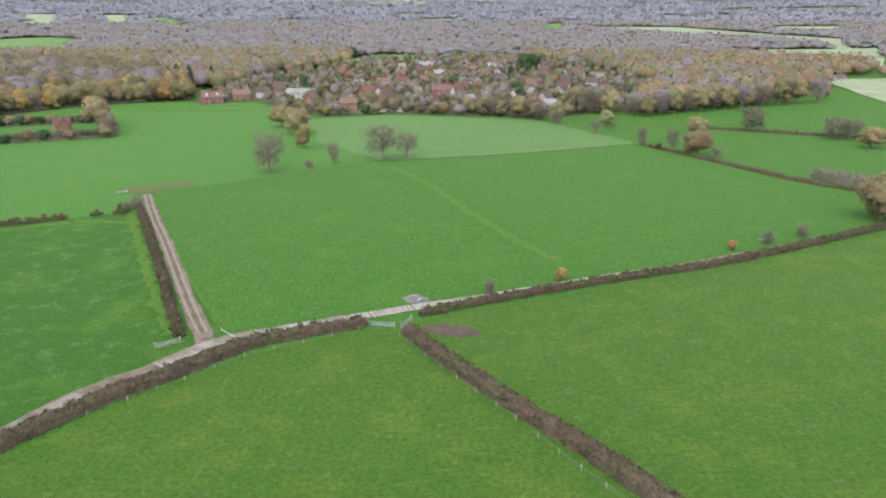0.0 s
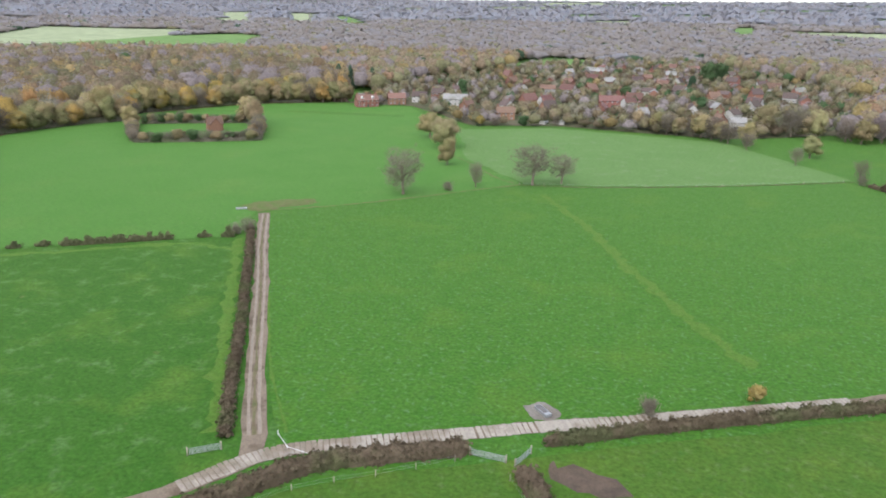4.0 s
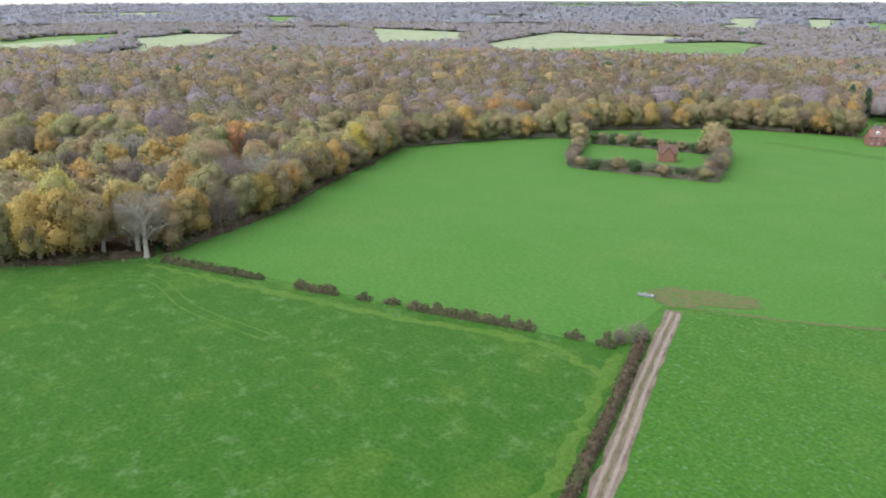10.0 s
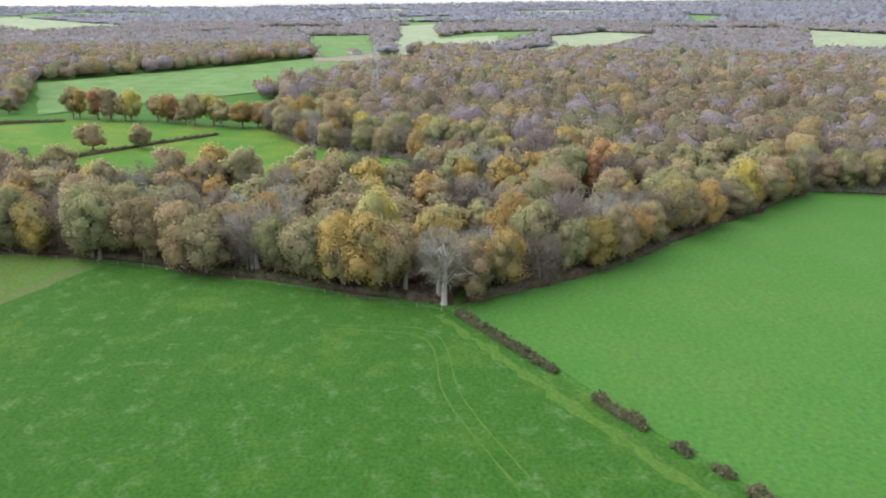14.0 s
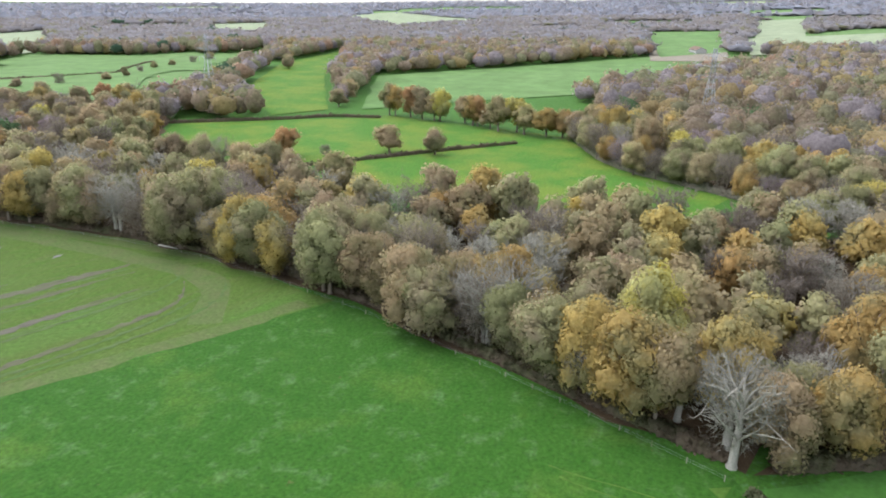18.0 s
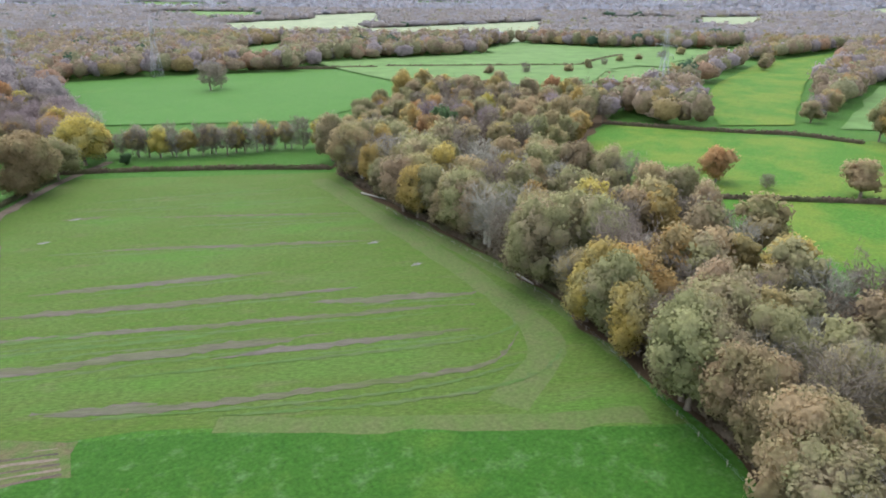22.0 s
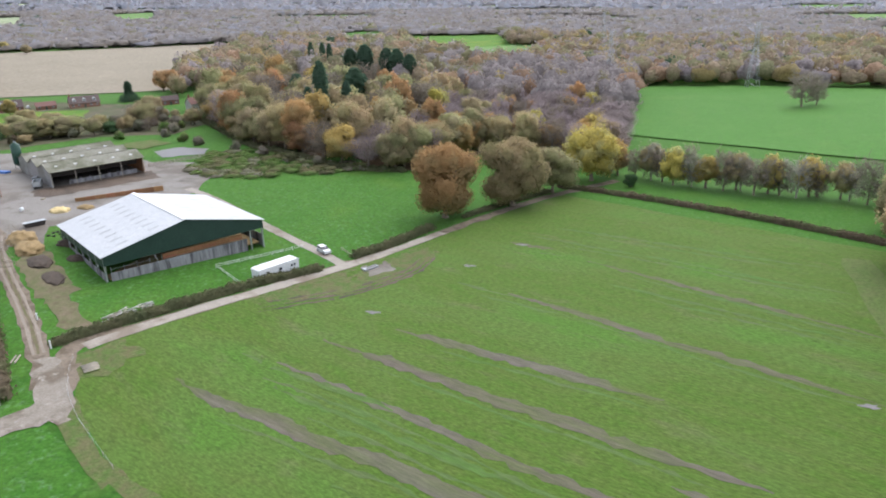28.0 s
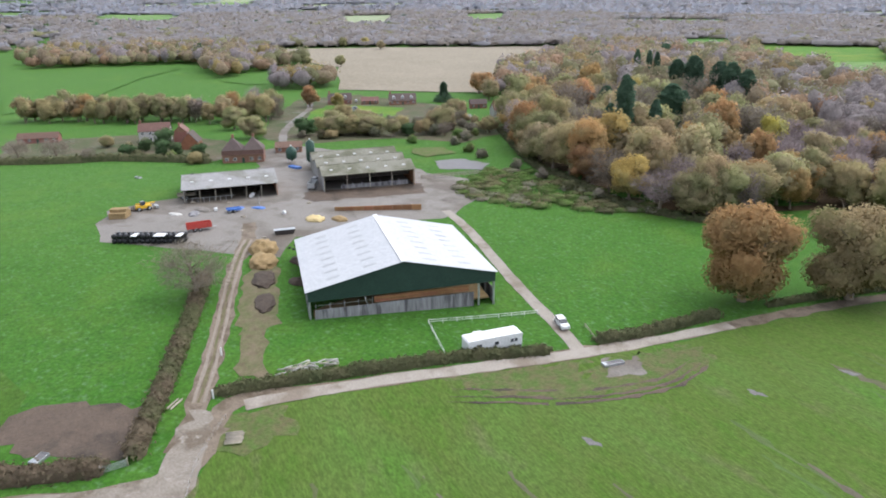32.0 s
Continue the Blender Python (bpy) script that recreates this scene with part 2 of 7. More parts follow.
def patch(name, poly, material, label, z=0.03, category="field", step=6.0, amount=0.8, cuts=0, longest=60.0):
    """A flat stretch of the ground with its own surface."""
    bm = bmesh.new()
    outline = ragged(poly, step, amount, len(name) + len(poly)) if amount else [np.array(p, float) for p in poly]
    face = bm.faces.new([bm.verts.new((p[0], p[1], 0)) for p in outline])
    if sum((b[0] - a[0]) * (b[1] + a[1]) for a, b in zip(outline, outline[1:] + outline[:1])) > 0:
        face.normal_flip()
    bm.normal_update()
    bmesh.ops.triangulate(bm, faces=bm.faces[:])
    for _ in range(cuts):
        bmesh.ops.subdivide_edges(bm, edges=[e for e in bm.edges if e.calc_length() > longest], cuts=1, use_grid_fill=True)
        bmesh.ops.triangulate(bm, faces=[f for f in bm.faces if len(f.verts) > 3])
    co = np.array([v.co[:] for v in bm.verts])
    zs = ground_z(co[:, 0], co[:, 1]) + z
    for v, h in zip(bm.verts, zs):
        v.co.z = h
    me = bpy.data.meshes.new(name)
    bm.to_mesh(me)
    bm.free()
    me.materials.append(material)
    return tagged(new(name, me), label, category, kind="structure")


def smooth_line(pts, step=2.0):
    """Points at even steps on a soft curve through the given ones."""
    p = np.array(pts, float)
    q = np.vstack([2 * p[0] - p[1], p, 2 * p[-1] - p[-2]])
    out = []
    for i in range(1, len(q) - 2):
        n = max(1, int(np.linalg.norm(q[i + 1] - q[i]) / step))
        t = np.arange(n)[:, None] / n
        out.append(0.5 * (2 * q[i] + (q[i + 1] - q[i - 1]) * t + (2 * q[i - 1] - 5 * q[i] + 4 * q[i + 1] - q[i + 2]) * t**2 + (3 * q[i] - q[i - 1] - 3 * q[i + 1] + q[i + 2]) * t**3))
    return np.vstack([*out, p[-1:]])


def sides_of(line):
    d = np.gradient(line, axis=0)
    d /= np.linalg.norm(d, axis=1, keepdims=True)
    return np.stack([-d[:, 1], d[:, 0]], 1)


def strip(name, pts, width, material, label, z=0.06, category="track", step=2.5, rough_edge=0.25, seed=0, taper=False):
    """A band along a line on the ground, with uneven edges."""
    line = smooth_line(pts, step)
    side, r = sides_of(line), np.random.default_rng(seed)
    w = np.full(len(line), width / 2.0)
    if taper:
        w *= np.clip(np.sin(np.linspace(0, np.pi, len(line))) * 1.6, 0.05, 1)
    a = line + side * (np.maximum(w + r.normal(0, rough_edge, len(line)), 0.06))[:, None]
    b = line - side * (np.maximum(w + r.normal(0, rough_edge, len(line)), 0.06))[:, None]
    xy = np.vstack([a, line, b])
    v = np.column_stack([xy, ground_z(xy[:, 0], xy[:, 1]) + z])
    n = len(line)
    i = np.arange(n - 1)
    f = np.vstack([np.stack([i, i + n, i + n + 1, i + 1], 1), np.stack([i + n, i + 2 * n, i + 2 * n + 1, i + n + 1], 1)])
    return tagged(new(name, mesh_of(name, v, f, material)), label, category, kind="structure")


# ---- fields ----
patch("lush_field", [(-45, 130), (-104, 224), (-118, 217.5), (-216, 164), (-250, 79), (-181, 38), (-152, 26), (-139, 20), (-121, 9), (-112, 22), (-104, 36), (-84, 68), (-68, 94)], M["grass_dark"], "lush dark green pasture with faint tyre lines", 0.02, "field", 8, 0.4)
patch("striped_crop_field", [(-139, 18), (-152, 24.5), (-181, 36.5), (-250, 78), (-263, 24), (-264, -50), (-268, -101), (-182, -142), (-166, -116), (-153, -90), (-142, -68), (-124, -36), (-112, -13), (-114, -3), (-122, 7)], M["crop"], "young winter crop in rows with muddy wheelings", 0.025, "field", 7, 0.5, 5, 14)
patch("pale_field", [(-92, 460), (-40, 486), (60, 462), (100, 372), (60, 350), (44, 343), (-4, 326), (-33, 321), (-66, 366)], M["grass_pale"], "pale grazed pasture before the village", 0.02, "field", 10, 0.6)
patch("west_field", [(-214, 168), (-165, 193), (-107, 224), (-114, 252), (-94, 265), (-72, 284), (-50, 306), (-34, 320), (-66, 366), (-92, 460), (-150, 552), (-230, 545), (-268, 524), (-311, 451), (-292, 427), (-308, 400), (-316, 369), (-321, 319), (-263, 240), (-238, 207)], M["grass_west"], "pale smooth grazed pasture below the wood", 0.015, "field", 9, 0.6, 4, 30)
patch("near_pasture", [(-95, 25), (-76, 62), (-64, 87), (-53, 103), (-40, 118), (-28, 126), (-10, 134), (10, 144), (43, 159.5), (75, 173), (136, 207), (190, 237), (270, 150), (230, 40), (120, -20), (40, 12), (-40, 16), (-80, 14)], M["grass_east"], "tussocky yellow-green pasture inside the hedges", 0.03, "field", 8, 0.4, 6, 12)

# ---- lanes and tracks ----
M["rut"] = mat("pale_rut", (0.180, 0.150, 0.118), (0.235, 0.200, 0.162), 0.6, 3.0, 0.9, 0.05, 4.0)
strip("farm_road", [(-116, 2), (-108, -8), (-114, -19), (-122, -34), (-131, -50), (-138, -64), (-149, -86), (-162, -112), (-177, -138), (-198, -164)], 3.6, M["track"], "worn farm road of concrete and mud", 0.09, "road", seed=1)


def aside(pts, d):
    line = smooth_line(pts, 3.0)
    return [tuple(p) for p in line + sides_of(line) * d]


for way, seed in (([(-49.5, 130), (-57, 144), (-67.5, 165), (-80.5, 191), (-94.5, 218), (-109.5, 249)], 31), ([(-104, -4.1), (-94, -12.2), (-79.5, -23), (-64, -34.3), (-51, -44.5), (-43, -51.8)], 41)):
    for d in (-0.85, 0.85):
        strip("wheel_rut", aside(way, d), 0.6, M["rut"], "worn wheel rut in the track", 0.105, "track", 3.0, 0.07, seed)
    strip("track_crown", aside(way, 0.0), 0.5, M["earth"], "grassy crown of the track", 0.1, "track", 2.5, 0.12, seed + 1)
strip("concrete_road", [(-110, -9), (-114, -18), (-122, -34), (-131, -50), (-138, -63.5), (-149, -86), (-154, -96)], 3.1, M["concrete"], "pale concrete farm road", 0.12, "road", seed=21, rough_edge=0.12)
strip("stone_lane", [(-113, 4.5), (-110, 1.2), (-104, -4.1), (-94, -12.2), (-79.5, -23), (-64, -34.3), (-51, -44.5), (-43, -51.8), (-30, -60)], 3.7, M["track"], "stony lane up to the farmyard", 0.085, "track", seed=2)
strip("meadow_road", [(-112, -3), (-118, 6), (-113, 17), (-106, 25), (-100, 33), (-86, 60), (-70, 90), (-62, 105), (-51, 118), (-45, 126), (-34, 132), (-17, 139.5), (-7, 144), (10, 151), (44, 166), (76, 180), (138, 213), (190, 245)], 3.2, M["track"], "narrow farm road between the fields", 0.08, "road", seed=3)
strip("meadow_concrete", [(-119, 8.5), (-113, 17), (-106, 25), (-100, 33), (-86, 60), (-70, 90), (-62, 105)], 2.9, M["worn_concrete"], "pale worn concrete of the farm road", 0.11, "road", seed=23, rough_edge=0.14)
strip("meadow_track", [(-47, 124), (-49.5, 130), (-57, 144), (-67.5, 165), (-80.5, 191), (-94.5, 218), (-110.5, 250)], 3.7, M["track"], "rutted brown track beside a hedge", 0.075, "track", 4.0, 0.18, seed=4)

# ---- plants ----
M["bark"] = mat("bark", (0.150, 0.122, 0.090), (0.215, 0.180, 0.138), 1.5, 6.0, 0.95, 0.03, 6.0, spec=0.1)
M["pale_bark"] = mat("pale_bark", (0.300, 0.282, 0.232), (0.370, 0.350, 0.296), 1.5, 6.0, 0.95, 0.03, 6.0, spec=0.1)


def leaf(name, c1, c2, island=0.1, own=0.16, turn=None, grain=0.24, bump=0.2, fine=1.1, sheen=0.0):
    return mat(name, c1, c2, 0.3, fine, 0.95, bump, 1.3, c3=turn, big=0.11, island=island, own=own, spec=0.05, grain=grain, thin=0.5, sheen=sheen, sheen_tint=(0.86, 0.90, 1.0))


M["gold"] = leaf("gold_leaves", (0.414, 0.296, 0.108), (0.496, 0.371, 0.141), turn=(0.362, 0.312, 0.148))
M["olive"] = leaf("olive_leaves", (0.288, 0.289, 0.139), (0.369, 0.358, 0.184), turn=(0.352, 0.302, 0.184))
M["yellow"] = leaf("yellow_leaves", (0.538, 0.446, 0.109), (0.486, 0.414, 0.146), turn=(0.414, 0.387, 0.178))
M["rust"] = leaf("rust_leaves", (0.410, 0.250, 0.118), (0.470, 0.298, 0.145), turn=(0.380, 0.275, 0.140))
M["brown"] = leaf("brown_leaves", (0.335, 0.268, 0.160), (0.405, 0.332, 0.205), turn=(0.310, 0.292, 0.155))
M["tan"] = leaf("tan_leaves", (0.410, 0.330, 0.185), (0.370, 0.302, 0.170), turn=(0.330, 0.302, 0.150))
M["twig"] = leaf("bare_twigs", (0.205, 0.176, 0.140), (0.262, 0.228, 0.184))
M["pale_twig"] = leaf("lichened_twigs", (0.290, 0.275, 0.225), (0.350, 0.335, 0.280))
M["mauve"] = leaf("birch_twigs", (0.275, 0.223, 0.220), (0.331, 0.275, 0.275))
M["pine"] = leaf("pine_needles", (0.065, 0.116, 0.073), (0.100, 0.159, 0.100))
M["holly"] = leaf("evergreen_leaves", (0.080, 0.135, 0.060), (0.112, 0.172, 0.080))
M["hedge"] = leaf("hedge_twigs", (0.128, 0.100, 0.068), (0.188, 0.150, 0.104), own=0.1, turn=(0.132, 0.134, 0.070))
M["hedge_green"] = leaf("hedge_leaves", (0.100, 0.118, 0.058), (0.170, 0.160, 0.090), own=0.1)
M["thicket"] = leaf("grey_thicket", (0.230, 0.210, 0.160), (0.300, 0.272, 0.210), turn=(0.200, 0.215, 0.130))
M["scrub"] = leaf("bramble", (0.125, 0.225, 0.055), (0.200, 0.245, 0.095), turn=(0.235, 0.215, 0.120))


def frames_of(normals, r):
    """Two directions across each normal, turned at random."""
    n = normals / np.maximum(np.linalg.norm(normals, axis=1, keepdims=True), 1e-9)
    a = np.cross(n, r.normal(size=n.shape))
    a /= np.maximum(np.linalg.norm(a, axis=1, keepdims=True), 1e-9)
    return a, np.cross(n, a)


def leaf_quads(at, normals, size, r):
    """A small, bent leaf clump (two triangles) at every place."""
    a, b = frames_of(normals, r)
    s = size[:, None]
    k = r.uniform(0.6, 1.4, (len(at), 4, 1))
    v = np.stack([at + a * s * k[:, 0], at + b * s * k[:, 1], at - a * s * k[:, 2], at - b * s * k[:, 3]], 1)
    v[:, 1::2] += (normals / np.maximum(np.linalg.norm(normals, axis=1, keepdims=True), 1e-9))[:, None] * (r.uniform(-0.5, 0.3, (len(at), 1, 1)) * size[:, None, None])
    i = np.arange(len(at))[:, None] * 4
    return v.reshape(-1, 3), np.vstack([i + [0, 1, 2], i + [0, 2, 3]])


def ball(subdivisions):
    bm = bmesh.new()
    bmesh.ops.create_icosphere(bm, subdivisions=subdivisions, radius=1)
    v, f = np.array([p.co[:] for p in bm.verts]), np.array([[q.index for q in t.verts] for t in bm.faces])
    bm.free()
    return v, f


BALL, COARSE = ball(2), ball(1)


def heap(r, lobes):
    """Middles and radii of the rounded lobes of a crown, in a dome of radius 1."""
    c = r.normal(size=(lobes, 3))
    c /= np.linalg.norm(c, axis=1, keepdims=True)
    c *= r.uniform(0.42, 0.66, (lobes, 1))
    c[:, 2] = c[:, 2] * 0.62 + 0.5
    c[: lobes // 4, 2] = r.uniform(0.1, 0.34, lobes // 4)
    rad = r.uniform(0.24, 0.40, lobes)
    c = np.vstack([c, [[0, 0, 0.5], [0, 0, 0.68], [0, 0, 0.3]]])
    return c, np.append(rad, (0.62, 0.5, 0.5))


def crown_points(r, n, radius, height, base, lobes):
    """Places and outward ways on the shells of a heap of lobes, and the lobes' own soft bodies."""
    c, rad = heap(r, lobes)
    tall = height - base
    c = np.column_stack([c[:, :2] * radius / 0.98, base + c[:, 2] * tall])
    rad = rad * (radius * 0.75 + tall * 0.12)
    c[:, 2] = np.clip(c[:, 2], base + rad * 0.6, height - rad * 0.95)
    share = rad**2 / (rad**2).sum()
    pick = r.choice(len(c), n, p=share)
    d = r.normal(size=(n, 3))
    d /= np.linalg.norm(d, axis=1, keepdims=True)
    p = c[pick] + d * (rad[pick] * (0.70 + 0.48 * r.uniform(size=n)))[:, None]
    keep = np.ones(n, bool)
    for k in range(len(c)):
        keep &= ~((np.linalg.norm(p - c[k], axis=1) < rad[k] * 0.66) & (pick != k))
    p, d = p[keep], d[keep]
    bodies = []
    for ck, rk in zip(c, rad):
        v = BALL[0] * (1 + r.normal(0, 0.16, (len(BALL[0]), 1))) * rk * 0.66
        bodies.append((v + ck, BALL[1]))
    middle = np.array([0, 0, base + tall * 0.35])

    def outward(q, way):
        out = (q - middle) / np.array([radius, radius, tall * 0.6])
        out /= np.maximum(np.linalg.norm(out, axis=1, keepdims=True), 1e-9)
        w = way * 0.75 + out * 0.7 + np.array([0, 0, 0.15])
        return w / np.maximum(np.linalg.norm(w, axis=1, keepdims=True), 1e-9)

    soft = [outward(v, BALL[0]) for v, _ in bodies]
    return p, d + np.array([0, 0, 0.3]), bodies, np.vstack([np.repeat(outward(p, d), 4, 0), *soft])


def tube(path, radii, sides=6):
    """A tapered limb along a path."""
    path, out, faces = np.asarray(path, float), [], []
    d = np.gradient(path, axis=0)
    for k, (p, t) in enumerate(zip(path, d)):
        t = t / max(np.linalg.norm(t), 1e-9)
        a = np.cross(t, (0.31, 0.95, 0.1))
        a /= np.linalg.norm(a)
        b = np.cross(t, a)
        ang = np.arange(sides) * 2 * np.pi / sides
        out.append(p + radii[k] * (np.cos(ang)[:, None] * a + np.sin(ang)[:, None] * b))
    for k in range(len(path) - 1):
        i = np.arange(sides)
        j = (i + 1) % sides
        q = np.stack([i, j, j + sides, i + sides], 1) + k * sides
        faces.append(q[:, [0, 1, 2]])
        faces.append(q[:, [0, 2, 3]])
    return np.vstack(out), np.vstack(faces)


def joined(pieces):
    v, f, n = [], [], 0
    for a, b in pieces:
        v.append(a)
        f.append(b + n)
        n += len(a)
    return np.vstack(v), np.vstack(f)


def limbs(r, height, radius, base, girth, count=9, sides=6, fork=True):
    """A trunk with limbs that spread to the crown; also the limbs' ends."""
    top = np.array([r.normal(0, 0.04) * height, r.normal(0, 0.04) * height, height * 0.72])
    path = np.array([(0, 0, -0.3), (0.05, 0, 0.6), top * [0.3, 0.3, 0.35], top * [0.6, 0.6, 0.65], top])
    pieces, ends = [tube(path, np.array([1.7, 1.15, 0.95, 0.6, 0.2]) * girth, sides + 1)], []
    for k in range(count):
        z = r.uniform(0.22, 0.62) * height
        s = np.array([top[0] * z / height, top[1] * z / height, z])
        a = k * 2.4 + r.uniform(-0.4, 0.4)
        reach = radius * r.uniform(0.55, 0.95)
        e = s + np.array([math.cos(a) * reach, math.sin(a) * reach, (height - z) * r.uniform(0.25, 0.75)])
        mid = (s + e) / 2 + r.normal(0, 0.05, 3) * height * 0.6 + [0, 0, 0.04 * height]
        q = smooth_line([s, mid, e], max(1.0, reach / 4))
        pieces.append(tube(q, np.linspace(0.42, 0.07, len(q)) * girth, 4 if sides > 4 else 3))
        ends.append(q)
        if fork:
            for _ in range(3):
                i = r.integers(len(q) // 2, len(q))
                e2 = q[i] + r.normal(0, 1, 3) * reach * 0.22 + [0, 0, reach * 0.2]
                q2 = np.array([q[i], (q[i] + e2) / 2 + r.normal(0, 0.3, 3), e2])
                pieces.append(tube(q2, np.array([0.14, 0.09, 0.03]) * girth, 3))
                ends.append(q2)
    return joined(pieces), ends


def leafy(name, seed, radius, height, base, leaves, size, lobes, crown, bark="bark", girth=0.35, sides=6):
    """A broadleaf tree: trunk and limbs, and a crown of leaf clumps."""
    r = np.random.default_rng(seed)
    (tv, tf), _ = limbs(r, height, radius * 0.8, base, girth, 8, sides, sides > 4)
    at, way, bodies, soft = crown_points(r, leaves, radius, height, base, lobes)
    cv, cf = joined([leaf_quads(at, way + r.normal(0, 0.5, way.shape), r.uniform(0.6, 1.3, len(at)) * size, r), *bodies])
    return mesh_of("trunk", tv, tf, M[bark], True), mesh_of("crown", cv, cf, M[crown], True, soft)


def bare(name, seed, radius, height, base, twigs, crown, bark="bark", girth=0.35, thick=0.03, count=14, length=1.6):
    """A leafless tree: trunk, limbs, forks and a haze of fine twigs."""
    r = np.random.default_rng(seed)
    (tv, tf), ends = limbs(r, height, radius, base, girth, count, 6)
    at, way, _, _ = crown_points(r, int(twigs * 1.35), radius, height, base, 14)
    near = np.vstack(ends)
    extra = near[r.integers(0, len(near), twigs // 3)] + r.normal(0, 0.7, (twigs // 3, 3))
    at = np.vstack([at, extra])
    out = at - np.array([0, 0, height * 0.4])
    d = out / np.linalg.norm(out, axis=1, keepdims=True) + r.normal(0, 0.55, at.shape)
    d /= np.linalg.norm(d, axis=1, keepdims=True)
    ln = r.uniform(0.5, 1.3, (len(at), 1)) * length
    a, b = frames_of(d, r)
    w = r.uniform(0.6, 1.5, (len(at), 1)) * thick
    v = np.stack([at - d * ln / 2 - a * w, at - d * ln / 2 + a * w, at + d * ln / 2 + b * ln * 0.12, at + d * ln * 0.1 + b * ln * 0.35], 1).reshape(-1, 3)
    i = np.arange(len(at))[:, None] * 4
    f = np.vstack([i + [0, 1, 2], i + [0, 1, 3]])
    return mesh_of("trunk", tv, tf, M[bark], True), mesh_of("crown", v, f, M[crown])


def conifer(name, seed, radius, height, leaves, size, crown="pine"):
    """A dark conifer with drooping tiers of needles."""
    r = np.random.default_rng(seed)
    tv, tf = tube([(0, 0, -0.3), (0, 0, height * 0.5), (0, 0, height * 0.97)], [0.4, 0.25, 0.05], 6)
    z = r.uniform(0.08, 1.0, leaves) ** 1.1
    tier = np.floor(z * 14) / 14
    reach = np.clip(1.03 - z, 0.02, 1) ** 0.75 * radius * (0.85 + 0.3 * np.sin(tier * 97)) + 0.2
    a = r.uniform(0, 2 * np.pi, leaves)
    k = np.sqrt(r.uniform(0.2, 1, leaves))
    at = np.column_stack([np.cos(a) * reach * k, np.sin(a) * reach * k, z * height - k * reach * 0.25])
    way = np.column_stack([np.cos(a), np.sin(a), np.full(leaves, 1.2)]) + r.normal(0, 0.4, (leaves, 3))
    cv, cf = leaf_quads(at, way, r.uniform(0.6, 1.3, leaves) * size, r)
    return mesh_of("trunk", tv, tf, M["bark"], True), mesh_of("crown", cv, cf, M[crown])


def stand(name, meshes, x, y, s=1.0, turn=0.0, label="", category="tree", group="", squash=1.0):
    """A tree on the ground: its trunk, and its crown as a part."""
    tree = new(name, meshes[0])
    tree.location = (x, y, float(ground_z(x, y)))
    tree.rotation_euler = (0, 0, turn)
    tree.scale = (s, s, s * squash)
    crown = new("crown", meshes[1])
    crown.parent = tree
    return tagged(tree, label, category, group)


LABELS = {"gold": "golden autumn chestnut at the wood's edge", "olive": "olive green oak turning in autumn", "yellow": "bright yellow autumn maple tree", "rust": "rust orange autumn oak", "brown": "brown-leaved oak in late autumn", "tan": "tan-leaved tree in late autumn", "twig": "bare grey-brown leafless tree", "pale_twig": "bare pale lichened leafless tree", "mauve": "bare mauve-grey birch in winter", "pine": "tall dark green conifer tree", "holly": "dark evergreen tree among bare ones"}

NAMES = {"gold": "chestnut_tree", "olive": "oak_tree", "yellow": "maple_tree", "rust": "oak_tree", "brown": "beech_tree", "tan": "hornbeam_tree", "twig": "ash_tree", "pale_twig": "ash_tree", "mauve": "birch_tree", "pine": "conifer_tree", "holly": "holly_tree"}
NEAR, MID = {}, {}
for k, kind in enumerate(("gold", "olive", "yellow", "rust", "brown", "tan")):
    NEAR[kind] = [leafy(kind, 10 * k + i, 7.8, 17.0, 2.0 + 0.6 * i, 8600, 0.27, 26, kind, girth=0.42) for i in range(3)]
    MID[kind] = [leafy(kind, 300 + 10 * k + i, 7.4, 15.5, 2.6, 1600, 0.44, 14, kind, sides=4, girth=0.42) for i in range(2)]
for k, kind in enumerate(("twig", "pale_twig", "mauve")):
    bark = "pale_bark" if kind == "pale_twig" else "bark"
    NEAR[kind] = [bare(kind, 100 + 10 * k + i, 6.8, 16.5, 3.0, 1000 if kind == "pale_twig" else 2100, kind, bark, 0.32 if kind != "pale_twig" else 0.50, 0.032, 17) for i in range(3)]
    MID[kind] = [bare(kind, 400 + 10 * k + i, 6.0, 15.0, 1.5, 700, kind, bark, 0.28, 0.09, 8, 2.2) for i in range(2)]
NEAR["pine"] = MID["pine"] = [conifer("pine", 200, 5.2, 20.0, 3600, 0.40), conifer("pine", 201, 6.4, 21.0, 3600, 0.45)]
NEAR["holly"] = MID["holly"] = [leafy("holly", 220, 5.0, 9.0, 0.4, 1400, 0.36, 12, "holly")]


def scatter(poly, gap, r, jitter=0.42):
    """Places in a patch at about an even gap."""
    p = np.asarray(poly, float)
    lo, hi = p.min(0), p.max(0)
    gx, gy = np.meshgrid(np.arange(lo[0], hi[0], gap), np.arange(lo[1], hi[1], gap * 0.87), indexing="ij")
    gx = gx + (np.arange(gx.shape[1]) % 2) * gap / 2
    at = np.column_stack([gx.ravel(), gy.ravel()])
    at += r.uniform(-jitter, jitter, at.shape) * gap
    return at[inside(at, poly)]


def kinds_of(mix, n, r):
    names = list(mix)
    w = np.array([mix[k] for k in names], float)
    return [names[i] for i in r.choice(len(names), n, p=w / w.sum())]


